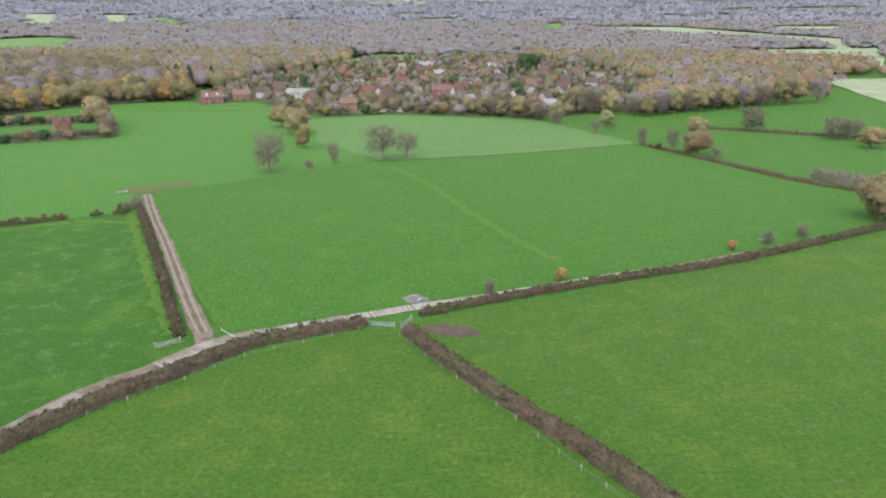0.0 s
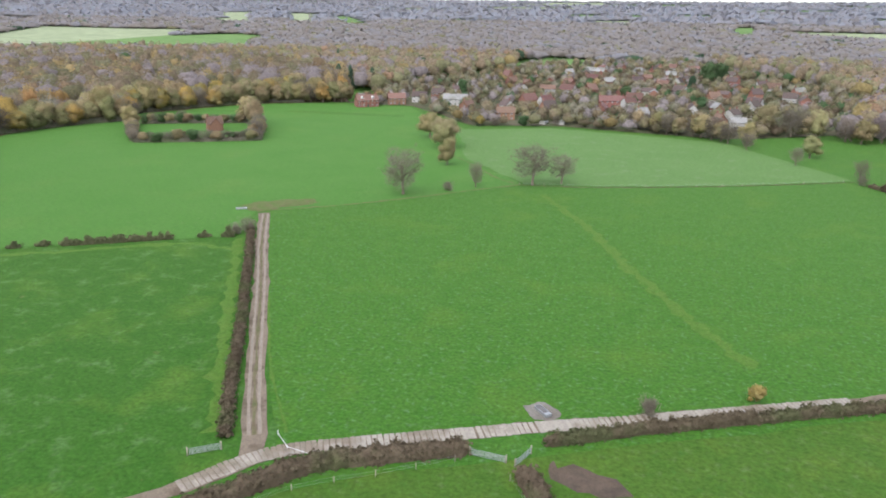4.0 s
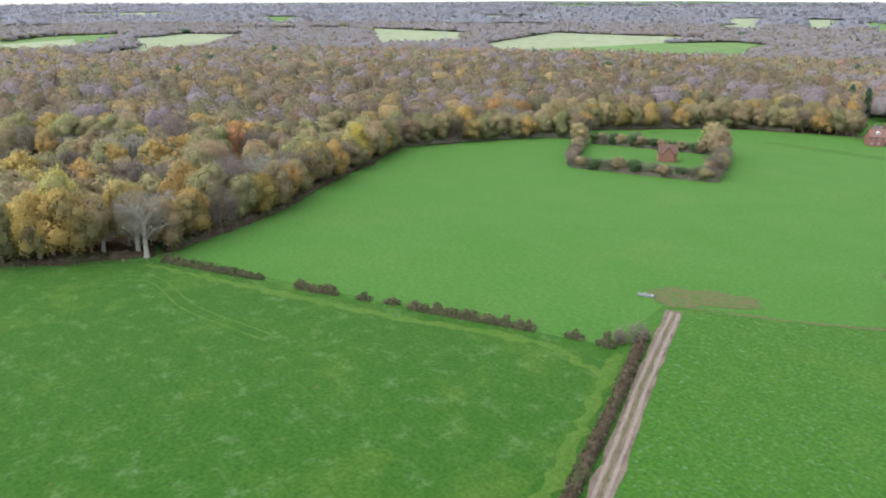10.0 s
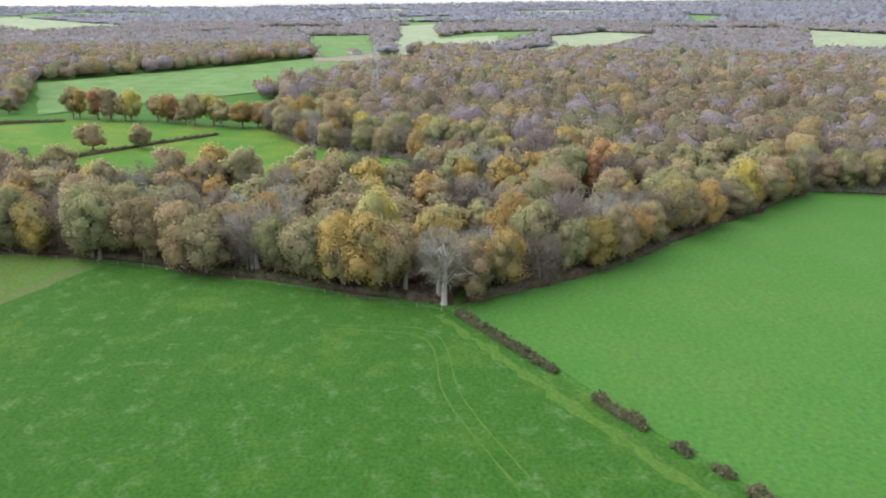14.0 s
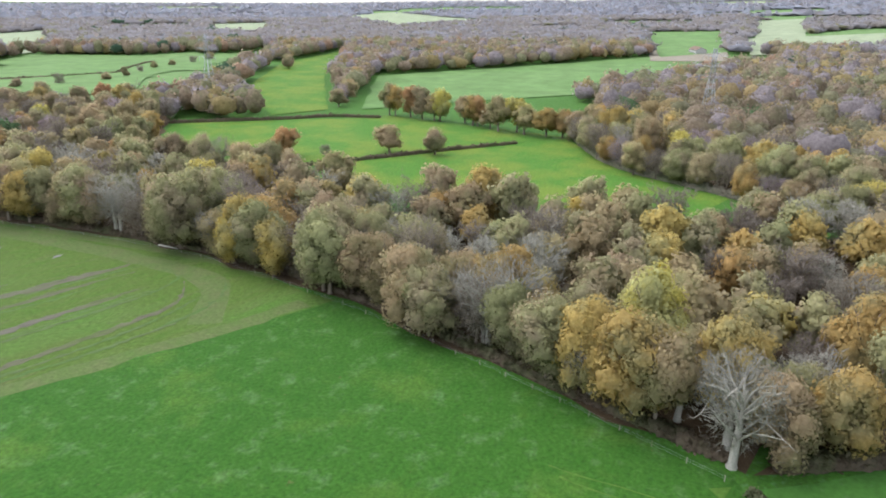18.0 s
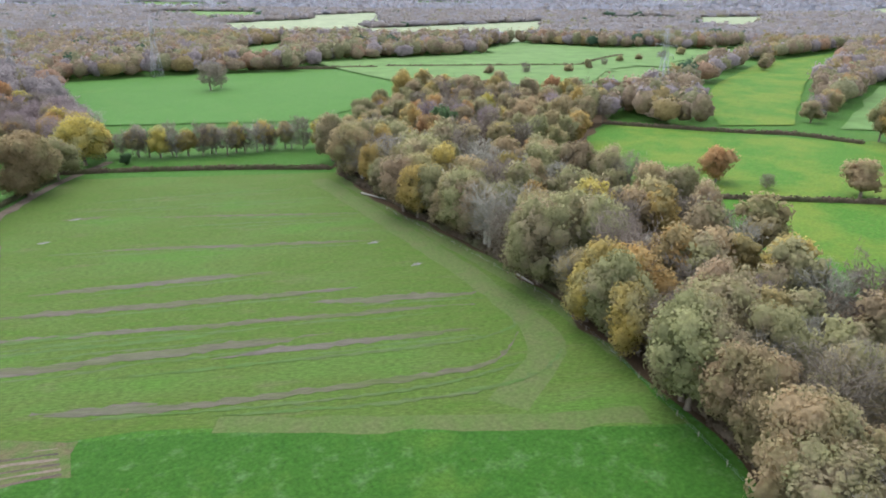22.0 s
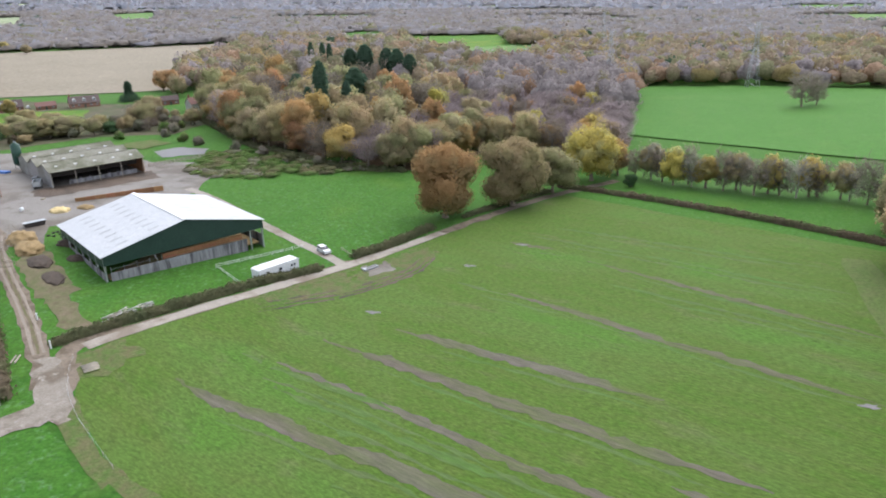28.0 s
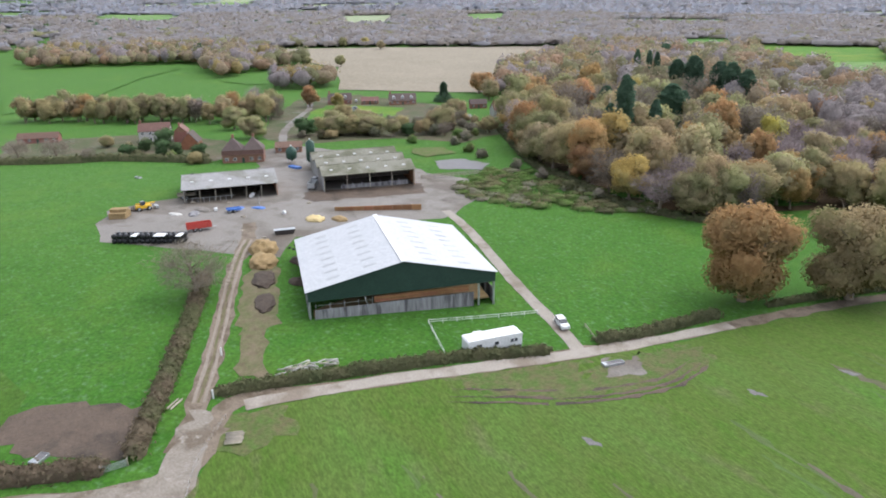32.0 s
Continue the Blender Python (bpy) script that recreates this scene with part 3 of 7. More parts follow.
def far_wood(name, at, mix, label, r, radius=8.2, height=16.0, leaves=46, shape=BALL, size=0.85, core=0.80, up=0.2):
    """A distant wood: a lumpy crown with ragged clumps all over it for each place, one mesh a colour."""
    kinds = np.array(kinds_of(mix, len(at), r))
    for kind in mix:
        here = at[kinds == kind]
        n = len(here)
        if not n:
            continue
        bv, bf = shape
        k, h = r.uniform(0.6, 1.3, n) * radius, r.uniform(0.72, 1.25, n) * height
        z = ground_z(here[:, 0], here[:, 1])
        turn = r.uniform(0, 6.28, (n, 1))
        lump = 1 + 0.16 * np.sin(4.2 * bv[None, :, 0] + turn) * np.cos(3.7 * bv[None, :, 1] + 2 * turn) + 0.10 * np.sin(6 * bv[None, :, 2] + turn) + r.normal(0, 0.09, (n, len(bv)))
        v = bv[None] * lump[..., None] * core
        v = np.stack([here[:, :1] + v[..., 0] * k[:, None], here[:, 1:] + v[..., 1] * k[:, None], (z + h * 0.52)[:, None] + v[..., 2] * (h * 0.46)[:, None]], -1)
        f = bf[None] + (np.arange(n) * len(bv))[:, None, None]
        pieces = [(v.reshape(-1, 3), f.reshape(-1, 3))]
        soft = [np.tile(bv + [0, 0, up], (n, 1))]
        if leaves:
            m = n * leaves
            d = r.normal(size=(m, 3))
            d /= np.linalg.norm(d, axis=1, keepdims=True)
            d[:, 2] = np.abs(d[:, 2]) * 1.3 - 0.3
            q = np.repeat(np.arange(n), leaves)
            lob = 0.82 + 0.26 * r.uniform(size=m) + 0.1 * np.sin(5 * d[:, 0] + q) * np.sin(4 * d[:, 1] + 2 * q)
            p = np.column_stack([here[q, 0] + d[:, 0] * k[q] * lob, here[q, 1] + d[:, 1] * k[q] * lob, z[q] + h[q] * (0.52 + 0.5 * d[:, 2] * lob)])
            pieces.append(leaf_quads(p, d + r.normal(0, 0.5, d.shape), r.uniform(0.5, 1.4, m) * size, r))
            soft.append(np.repeat(d + [0, 0, up], 4, 0))
        vv, ff = joined(pieces)
        soft = np.vstack(soft)
        soft /= np.linalg.norm(soft, axis=1, keepdims=True)
        tagged(new(name, mesh_of(name, vv, ff, M[kind], True, soft)), label, "woodland", kind="stuff")


def edge_distance(at, line):
    best = np.full(len(at), 1e9)
    p = np.asarray(line, float)
    for a, b in zip(p[:-1], p[1:]):
        t = np.clip(((at - a) @ (b - a)) / ((b - a) @ (b - a)), 0, 1)
        best = np.minimum(best, np.linalg.norm(at - (a + t[:, None] * (b - a)), axis=1))
    return best


def tree(kind, x, y, radius, height, r, near=True, group="", label="", squash=None):
    kind = {"far_brown": "brown"}.get(kind, kind)
    shelf = (NEAR if near else MID)[kind]
    pick = shelf[r.integers(len(shelf))]
    full = {"pine": (4.6, 20.0), "holly": (5.0, 9.0), "twig": (6.8, 16.5), "pale_twig": (6.8, 16.5), "mauve": (6.8, 16.5)}.get(kind, (7.6, 17.0))
    s = radius / full[0]
    return stand(NAMES[kind], pick, x, y, s, r.uniform(0, 6.28), label or LABELS[kind], "tree", group, height / full[1] / s)


def wood(poly, gap, mix, edge_mix, edge_line, near_to, mid_to, r, far_gap=None, tall=1.0, group="trees of the wood"):
    """A wood: fine trees along its seen edge, lighter ones behind, and the rest as one stand."""
    at = scatter(poly, gap, r)
    d = edge_distance(at, edge_line)
    for which, kinds, near in ((d < near_to, edge_mix, True), ((d >= near_to) & (d < mid_to), mix, False)):
        here = at[which]
        for (x, y), kind in zip(here, kinds_of(kinds, len(here), r)):
            s = r.uniform(0.75, 1.15) * tall
            tree(kind, x, y, 8.0 * s, 18.0 * s * r.uniform(0.9, 1.1), r, near, group)
    rest = scatter(poly, far_gap or gap, r)
    rest = rest[edge_distance(rest, edge_line) >= mid_to]
    if len(rest):
        muted = {}
        for kind, share in mix.items():
            kind = {"gold": "far_gold", "yellow": "far_gold", "olive": "far_olive", "brown": "far_brown", "tan": "far_brown", "twig": "hazed_mauve", "mauve": "hazed_mauve", "rust": "far_rust"}.get(kind, kind)
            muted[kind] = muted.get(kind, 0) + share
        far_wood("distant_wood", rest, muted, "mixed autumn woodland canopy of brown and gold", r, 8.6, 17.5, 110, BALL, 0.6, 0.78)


MIXED = {"gold": 3.4, "olive": 4.6, "brown": 3.5, "tan": 3.0, "twig": 1.8, "rust": 0.8, "mauve": 1.6, "far_brown": 2, "yellow": 0.25, "holly": 0.25}
EDGE = {"gold": 2.8, "olive": 5.0, "brown": 1.8, "tan": 3.0, "twig": 2, "pale_twig": 2.2, "yellow": 0.7, "rust": 0.05}
# bluish sheen stands in for haze; the mauve is greyed for it too
M["far_brown"] = leaf("far_brown_wood", (0.243, 0.189, 0.126), (0.325, 0.256, 0.177), 0.2, turn=(0.266, 0.234, 0.136), grain=0.26, bump=0.25, fine=0.6, sheen=0.10)
M["hazed_mauve"] = leaf("hazed_mauve_wood", (0.243, 0.211, 0.204), (0.317, 0.280, 0.271), 0.14, grain=0.24, bump=0.2, fine=0.6, sheen=0.10)
M["far_olive"] = leaf("far_olive_wood", (0.206, 0.202, 0.109), (0.280, 0.262, 0.151), 0.2, grain=0.26, bump=0.25, fine=0.6, sheen=0.10)
M["far_gold"] = leaf("far_gold_wood", (0.297, 0.227, 0.103), (0.356, 0.279, 0.138), 0.2, grain=0.26, bump=0.25, fine=0.6, sheen=0.10)
M["far_rust"] = leaf("far_rust_wood", (0.271, 0.187, 0.121), (0.330, 0.230, 0.151), 0.2, grain=0.26, bump=0.25, fine=0.6, sheen=0.10)
# haze is painted into these base colours, and their bluish sheen adds more
M["hazed_dun"] = leaf("hazed_dun_wood", (0.225, 0.194, 0.166), (0.25, 0.22, 0.19), 0.07, grain=0.16, bump=0.0, sheen=0.25)
M["hazed_ash"] = leaf("hazed_ash_wood", (0.232, 0.21, 0.204), (0.258, 0.236, 0.23), 0.07, grain=0.16, bump=0.0, sheen=0.25)
M["hazed_grey"] = leaf("hazed_grey_wood", (0.28, 0.27, 0.284), (0.3, 0.29, 0.306), 0.04, grain=0.16, bump=0.0, sheen=0.40)
M["hazed_slate"] = leaf("hazed_slate_wood", (0.318, 0.33, 0.372), (0.338, 0.352, 0.396), 0.04, grain=0.16, bump=0.0, sheen=0.40)

WEST = [(-217, 167), (-238, 207), (-263, 240), (-322, 320), (-316, 369), (-308, 400), (-292, 428), (-312, 452), (-268, 526), (-232, 547), (-200, 560), (-260, 700), (-420, 800), (-560, 700), (-640, 480), (-640, 240), (-600, 90), (-475, 92), (-416, 121), (-386, 168), (-350, 215), (-290, 205)]
BELT = [(-217, 166), (-233, 126), (-251, 82), (-264, 24), (-266, -100), (-300, -112), (-322, -60), (-322, 20), (-318, 90), (-326, 141), (-350, 210), (-290, 206)]
COPSE = [(-268, -108), (-300, -112), (-335, -60), (-425, -122), (-470, -170), (-400, -262), (-345, -222), (-292, -152)]
SOUTH = [(21, -237), (-41, -180), (-66, -168), (-96, -155), (-122, -160), (-142, -207), (-180, -186), (-199, -190), (-198, -251), (-194, -321), (-193, -433), (-100, -500), (60, -560), (135, -450), (60, -330), (35, -270)]
OPEN = [(-217, 165), (-238, 205), (-263, 238), (-323, 317), (-316, 369), (-308, 400), (-292, 426), (-313, 450), (-267, 525), (-232, 545), (-197, 541), (-149, 553), (-87, 475), (-33, 492), (60, 468), (115, 472), (265, 530), (300, 505), (345, 665), (420, 660), (520, 500), (560, 300), (560, 0), (420, -60), (230, -60), (190, -150), (240, -230), (236, -329), (165, -381), (130, -330), (60, -330), (21, -237), (-41, -176), (-96, -152), (-140, -205), (-195, -180), (-269, -104), (-264, 24), (-251, 78), (-233, 125)]
VILLAGE = [(-200, 556), (-149, 556), (-87, 478), (-33, 494), (60, 472), (130, 500), (190, 640), (160, 800), (60, 1000), (-100, 900), (-190, 720)]
FIELDS = {
    "pasture_a": ([(-328, 100), (-337, 145), (-386, 166), (-416, 118), (-470, 86), (-446, 68), (-369, 4), (-340, -20), (-326, 30)], "grass_bright", "bright green pasture behind the belt of trees"),
    "pasture_b": ([(-369, 2), (-446, 66), (-473, 87), (-496, -25), (-484, -28), (-458, -73), (-423, -118), (-335, -60), (-335, -20)], "grass_bright", "bright green pasture with two lone trees"),
    "pasture_c": ([(-467, -85), (-500, -66), (-640, -150), (-812, -230), (-920, -278), (-749, -262), (-600, -190), (-520, -139)], "grass_bright", "green field beyond the hedge"),
    "pasture_d": ([(-195, -321), (-193, -433), (-272, -440), (-405, -408), (-456, -400), (-400, -270), (-300, -206), (-199, -251)], "grass_west", "long green field with bare trees"),
    "pasture_e": ([(-343, -456), (-440, -412), (-678, -425), (-889, -359), (-640, -250), (-560, -200), (-480, -180), (-410, -270), (-456, -404)], "far_grass", "hedged pasture in the distance"),
    "pale_f": ([(-509, -48), (-571, 1), (-651, 83), (-734, 117), (-885, 205), (-983, 216), (-966, 94), (-681, -120)], "far_grass", "wide pale green field beyond a row of trees"),
    "far_m": ([(-131, 902), (-91, 1010), (-20, 980), (-60, 870)], "far_grass", "small green field behind the village"),
    "stubble_n": ([(220, -292), (118, -347), (189, -440), (254, -649), (318, -733), (451, -585), (597, -452), (519, -403), (420, -400), (344, -392)], "stubble", "tan ploughed field behind the farm cottages"),
    "far_q": ([(341, -265), (370, -328), (372, -360), (346, -388), (282, -325), (300, -268)], "grass", "green field beside the stubble"),
    "far_r": ([(341, 665), (420, 656), (560, 540), (480, 470), (312, 505)], "far_pale", "pale field with a lone oak"),
}
# fields between the far woods
FAR_FIELDS = [
    ("far_grass", [(-754, 1226), (-637, 1259), (-511, 948), (-575, 932)]),
    ("far_pale", [(-1279, 2177), (-1160, 2245), (-866, 1652), (-944, 1618)]),
    ("far_pale", [(-1052, 2200), (-971, 2331), (-749, 1761), (-799, 1680)]),
    ("far_grass", [(-875, 2097), (-892, 2359), (-600, 1802), (-625, 1647)]),
    ("far_pale", [(279, 1759), (515, 1652), (643, 1186), (535, 972), (534, 1164), (315, 1539)]),
    ("far_pale", [(384, 1019), (598, 1000), (448, 746), (374, 795)]),
    ("far_grass", [(233, 1880), (301, 1898), (236, 1487), (197, 1492)]),
    ("far_pale", [(-1365, 1040), (-1186, 1081), (-971, 845), (-990, 770)]),
    ("far_grass", [(-939, 909), (-851, 1081), (-704, 1294), (-615, 1240), (-503, 942), (-656, 847), (-760, 774)]),
    ("far_pale", [(-921, 873), (-1118, 1261), (-760, 1391), (-795, 1015), (-826, 867)]),
    ("far_pale", [(-1325, 2228), (-1223, 2343), (-916, 1753), (-984, 1684)]),
    ("far_pale", [(-1119, 2308), (-1022, 2397), (-794, 1858), (-859, 1804)]),
    ("far_grass", [(-1420, 37), (-1454, 164), (-1062, 151), (-1016, 76)]),
    ("stubble", [(-1134, 66), (-1154, 163), (-914, 162), (-897, 88)]),
    ("far_grass", [(-1240, 191), (-1508, 363), (-1550, 509), (-1394, 470), (-1165, 343), (-1054, 189)]),
    ("far_pale", [(-1818, 209), (-1932, 333), (-1455, 282), (-1397, 200)]),
    ("far_pale", [(-949, 274), (-1201, 460), (-1084, 506), (-905, 348), (-894, 278)]),
    ("far_pale", [(-1360, 462), (-1499, 617), (-1406, 705), (-1051, 485), (-1095, 412)]),
    ("far_pale", [(-1512, 1047), (-1220, 1115), (-976, 901), (-993, 736)]),
    ("far_grass", [(-2390, 1159), (-2323, 1300), (-1778, 1005), (-1811, 922)]),
    ("far_grass", [(-1270, 52), (-1338, 156), (-1026, 163), (-944, 94)]),
    ("far_pale", [(-1263, 180), (-1406, 388), (-1108, 335), (-990, 186)]),
    ("far_grass", [(-548, -402), (-709, -443), (-817, -381), (-751, -317), (-556, -290), (-496, -337)]),
    ("far_pale", [(-1462, -914), (-1612, -852), (-1182, -574), (-1153, -663)]),
    ("far_pale", [(-854, -791), (-920, -781), (-730, -578), (-682, -572)]),
    ("far_pale", [(-1603, 204), (-1659, 303), (-1276, 264), (-1272, 201)]),
    ("far_pale", [(-2074, -943), (-2553, -957), (-1812, -352), (-1466, -461)]),
    ("far_grass", [(-408, -472), (-625, -464), (-646, -426), (-592, -280), (-488, -292), (-409, -321)]),
    ("far_grass", [(-448, -379), (-658, -345), (-523, -237), (-473, -244)]),
    ("far_grass", [(-612, -501), (-710, -560), (-745, -448), (-819, -419), (-652, -274), (-591, -361)]),
    ("far_grass", [(2, -670), (-93, -762), (-103, -711), (-83, -493), (-54, -486)]),
    ("far_grass", [(-392, -638), (-464, -697), (-398, -506), (-352, -475)]),
    ("far_pale", [(-505, -1124), (-825, -1283), (-650, -840), (-508, -760), (-434, -792)]),
    ("far_pale", [(-660, -899), (-1100, -979), (-820, -651), (-562, -657)]),
    ("far_pale", [(-760, -1377), (-993, -1489), (-751, -984), (-633, -994)]),
    ("grass", [(383, -115), (515, -228), (461, -292), (413, -231), (298, -130), (296, -90)]),
    ("grass_west", [(264, -933), (201, -974), (103, -729), (140, -690)]),
    ("grass_bright", [(140, -859), (1, -906), (-65, -608), (29, -608)]),
    ("far_pale", [(1180, -1064), (1095, -1167), (825, -901), (875, -833)]),
    ("far_grass", [(1006, -1311), (1001, -1483), (722, -1111), (750, -1042)]),
    ("far_grass", [(1793, -731), (1553, -873), (1203, -654), (1358, -573)]),
]
FIELD_LABELS = {"far_grass": "green pasture among distant woods", "far_pale": "pale field among distant woods", "stubble": "tan stubble among distant woods", "grass": "green field behind the farm trees", "grass_west": "green field above the wood", "grass_bright": "bright green field above the wood"}
for key, (poly, kind, label) in FIELDS.items():
    far = key.split("_")[0] in ("far", "stubble", "pale") or key in ("pasture_c", "pasture_d", "pasture_e")
    patch("field", poly, M[kind], label, 0.5 if far else 0.05, "field", 25, 1.0, 4 if far else 0)

for k, (kind, poly) in enumerate(FAR_FIELDS):
    patch("far_field", poly, M[kind], FIELD_LABELS[kind], 0.15 + 0.01 * k if kind.startswith("grass") else 0.7 + 0.02 * k, "field", 60, 2.0, 4, 80.0)

# ---- woods ----
for poly in (WEST, BELT, COPSE, SOUTH):
    patch("wood_floor", poly, M["litter"], "brown leaf litter under the trees", 0.045, "ground", 9, 1.2, 4, 40.0)
r = np.random.default_rng(21)
wood(WEST, 12.4, MIXED, EDGE, [(-475, 92), (-416, 121), (-386, 168), (-350, 215), (-290, 205), (-217, 167), (-238, 207), (-263, 240), (-322, 320), (-316, 369), (-308, 400), (-292, 428), (-312, 452), (-268, 526), (-232, 547)], 13, 42, r)
wood(BELT, 11.0, EDGE, EDGE, [(-217, 166), (-233, 126), (-251, 82), (-264, 24), (-266, -100)], 20, 200, r)
wood(COPSE, 12.0, MIXED, EDGE, [(-268, -108), (-292, -152), (-345, -222), (-400, -262)], 8, 140, r, tall=0.9)
SOUTH_EAST = [(21, -237), (-41, -180), (-66, -168), (-96, -155), (-104, -158), (-100, -300), (-90, -500), (60, -560), (135, -450), (60, -330), (35, -270)]
SOUTH_WEST = [(-104, -158), (-122, -160), (-142, -207), (-180, -186), (-199, -190), (-198, -251), (-194, -321), (-193, -433), (-90, -500), (-100, -300)]
LINE = [(21, -237), (-41, -180), (-66, -168), (-96, -155), (-122, -160), (-142, -207), (-180, -186), (-199, -190)]
wood(SOUTH_EAST, 15.0, {"gold": 1.6, "olive": 4, "tan": 2, "brown": 3, "rust": 1.4, "twig": 3, "pine": 0.5}, {"olive": 4, "gold": 1.4, "tan": 2, "brown": 3, "rust": 1.6}, LINE, 18, 110, r, tall=1.22)
wood(SOUTH_WEST, 10.5, {"mauve": 7, "twig": 2, "rust": 0.5, "brown": 0.8, "yellow": 0.3}, {"mauve": 4, "rust": 1.5, "tan": 1, "twig": 1}, LINE, 16, 110, r, tall=0.9)
BANK = [(262, -80), (230, -100), (200, -122), (170, -142), (140, -165), (126, -186), (148, -204), (185, -178), (215, -158), (245, -138), (278, -112)]
wood(BANK, 12.0, {"olive": 3, "tan": 3, "brown": 3, "rust": 0.8, "twig": 2, "mauve": 1}, {"olive": 3, "tan": 3, "brown": 3, "rust": 0.8, "twig": 2, "mauve": 1}, [(258, -70), (120, -172)], 1, 120, r, tall=0.85)

# the country round about: woods between the fields, coarser and painted hazier with distance
FAR_MIX = {"far_brown": 5, "hazed_mauve": 2.6, "far_olive": 2.2, "far_rust": 0.7, "far_gold": 0.9, "pine": 0.12}
FARTHER = {"hazed_dun": 6, "hazed_ash": 4, "far_olive": 0.5, "hazed_grey": 1, "pine": 0.12}
FARTHEST = {"hazed_grey": 5, "hazed_slate": 3, "hazed_ash": 1}
SOUTH_FIELD = [(-190, -176), (-270, -104), (-294, -150), (-345, -224), (-300, -208), (-199, -253)]
ROW_GAP = [(-462, 92), (-500, -34), (-510, -48), (-548, -6), (-602, 66), (-540, 90)]
FARM_OPEN = [(262, -60), (400, -60), (570, -200), (490, -330), (345, -262), (200, -262), (140, -205), (215, -158)]
blocked = [OPEN, FARM_OPEN, SOUTH_FIELD, WEST, BELT, COPSE, SOUTH, BANK, VILLAGE, ROW_GAP] + [f[0] for f in FIELDS.values()] + [f[1] for f in FAR_FIELDS]
gaps = []
while len(gaps) < 90:
    a, d = radians(r.uniform(-35, 260)), r.uniform(1300, 4200)
    c = np.array(CENTRE) + d * np.array([-math.sin(a), math.cos(a)])
    along, across = np.array([math.cos(a), math.sin(a)]), np.array([-math.sin(a), math.cos(a)])
    w, h = d * r.uniform(0.03, 0.10), d * r.uniform(0.05, 0.08)
    quad = [tuple(c + along * w * p + across * h * q) for p, q in ((-1, -1), (1, r.uniform(-1, -0.6)), (r.uniform(0.6, 1), 1), (r.uniform(-1, -0.6), r.uniform(0.6, 1)))]
    if any(inside(np.array(quad), b).any() for b in blocked):
        continue
    gaps.append(quad)
    patch("far_field", quad, M["far_grass" if r.uniform() < 0.45 else "far_pale"], "pale distant field among woods", 0.9, "field", 200, 0, 3)
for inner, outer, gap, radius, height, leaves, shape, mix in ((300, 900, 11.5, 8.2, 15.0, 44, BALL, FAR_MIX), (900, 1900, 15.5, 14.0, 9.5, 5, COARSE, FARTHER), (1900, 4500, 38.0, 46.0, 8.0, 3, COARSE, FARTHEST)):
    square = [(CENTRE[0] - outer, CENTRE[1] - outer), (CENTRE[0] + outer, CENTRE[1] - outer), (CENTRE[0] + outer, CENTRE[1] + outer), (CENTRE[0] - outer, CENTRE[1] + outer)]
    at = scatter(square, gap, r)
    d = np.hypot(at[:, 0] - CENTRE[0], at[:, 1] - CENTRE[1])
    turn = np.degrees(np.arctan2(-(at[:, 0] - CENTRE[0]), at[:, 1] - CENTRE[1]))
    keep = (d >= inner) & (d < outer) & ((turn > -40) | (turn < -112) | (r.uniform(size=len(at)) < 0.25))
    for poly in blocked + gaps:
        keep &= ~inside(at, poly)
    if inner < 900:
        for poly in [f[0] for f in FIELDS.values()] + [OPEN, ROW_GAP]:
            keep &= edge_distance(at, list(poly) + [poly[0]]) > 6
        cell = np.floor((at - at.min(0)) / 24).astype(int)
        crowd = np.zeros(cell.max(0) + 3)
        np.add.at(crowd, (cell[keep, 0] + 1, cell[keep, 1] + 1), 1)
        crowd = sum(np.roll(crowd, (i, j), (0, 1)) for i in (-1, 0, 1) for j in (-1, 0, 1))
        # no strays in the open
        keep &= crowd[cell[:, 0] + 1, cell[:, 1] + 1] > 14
    # the outer rings' normals tilt upward to even out their light
    far_wood("distant_wood", at[keep], mix, "distant winter woodland painted greyer with distance for haze", r, radius, height, leaves, shape, 0.95 if inner < 900 else radius * 0.2, 0.8 if inner < 900 else 0.88, 0.2 if inner < 900 else (1.1 if inner < 1900 else 2.5))

# the village's gardens
M["garden"] = mat("garden_ground", (0.060, 0.078, 0.034), (0.105, 0.088, 0.060), 0.08, 1.0, 0.95, 0.05, 1.0, contrast=0.3, spec=0.1, flecks=[((0.15, 0.14, 0.125), 0.06, 0.60, 0.68, 0.8)])
patch("village_ground", VILLAGE, M["garden"], "gardens, drives and lanes between the houses", 0.3, "ground", 20, 1.0, 4, 40)
# the front rank along the wood's edges
def front_rank(line, gap, kinds, radius, height, inset, r, group):
    p = smooth_line(line, 0.5)
    side, step = sides_of(p), int(gap / 0.5)
    for k, i in enumerate(range(step // 2, len(p), step)):
        x, y = p[i] + side[i] * (inset + r.uniform(-1, 1.5))
        tree(kinds[k % len(kinds)], x, y, radius * r.uniform(0.8, 1.15), height * r.uniform(0.75, 1.1), r, True, group)


front_rank([(-217, 167), (-238, 207), (-263, 240), (-322, 320)], 10.5, ("tan", "gold", "twig", "olive", "gold", "brown", "gold", "tan", "twig"), 7.4, 16.5, 2.2, r, "front trees of the wood")
front_rank([(-266, -98), (-264, 22), (-251, 80), (-233, 124), (-224, 146)], 9.5, ("olive", "pale_twig", "gold", "olive", "twig", "tan", "olive", "tan", "brown", "pale_twig", "twig", "olive"), 7.0, 17.5, 2.8, r, "front trees of the wood")
front_rank([(-199, -190), (-142, -207), (-122, -160), (-96, -155), (-66, -168), (-41, -180), (21, -237)], 12.0, ("mauve", "gold", "twig", "rust", "tan", "brown", "olive", "tan", "olive", "brown"), 9.2, 17.5, -4.0, r, "front trees of the wood")

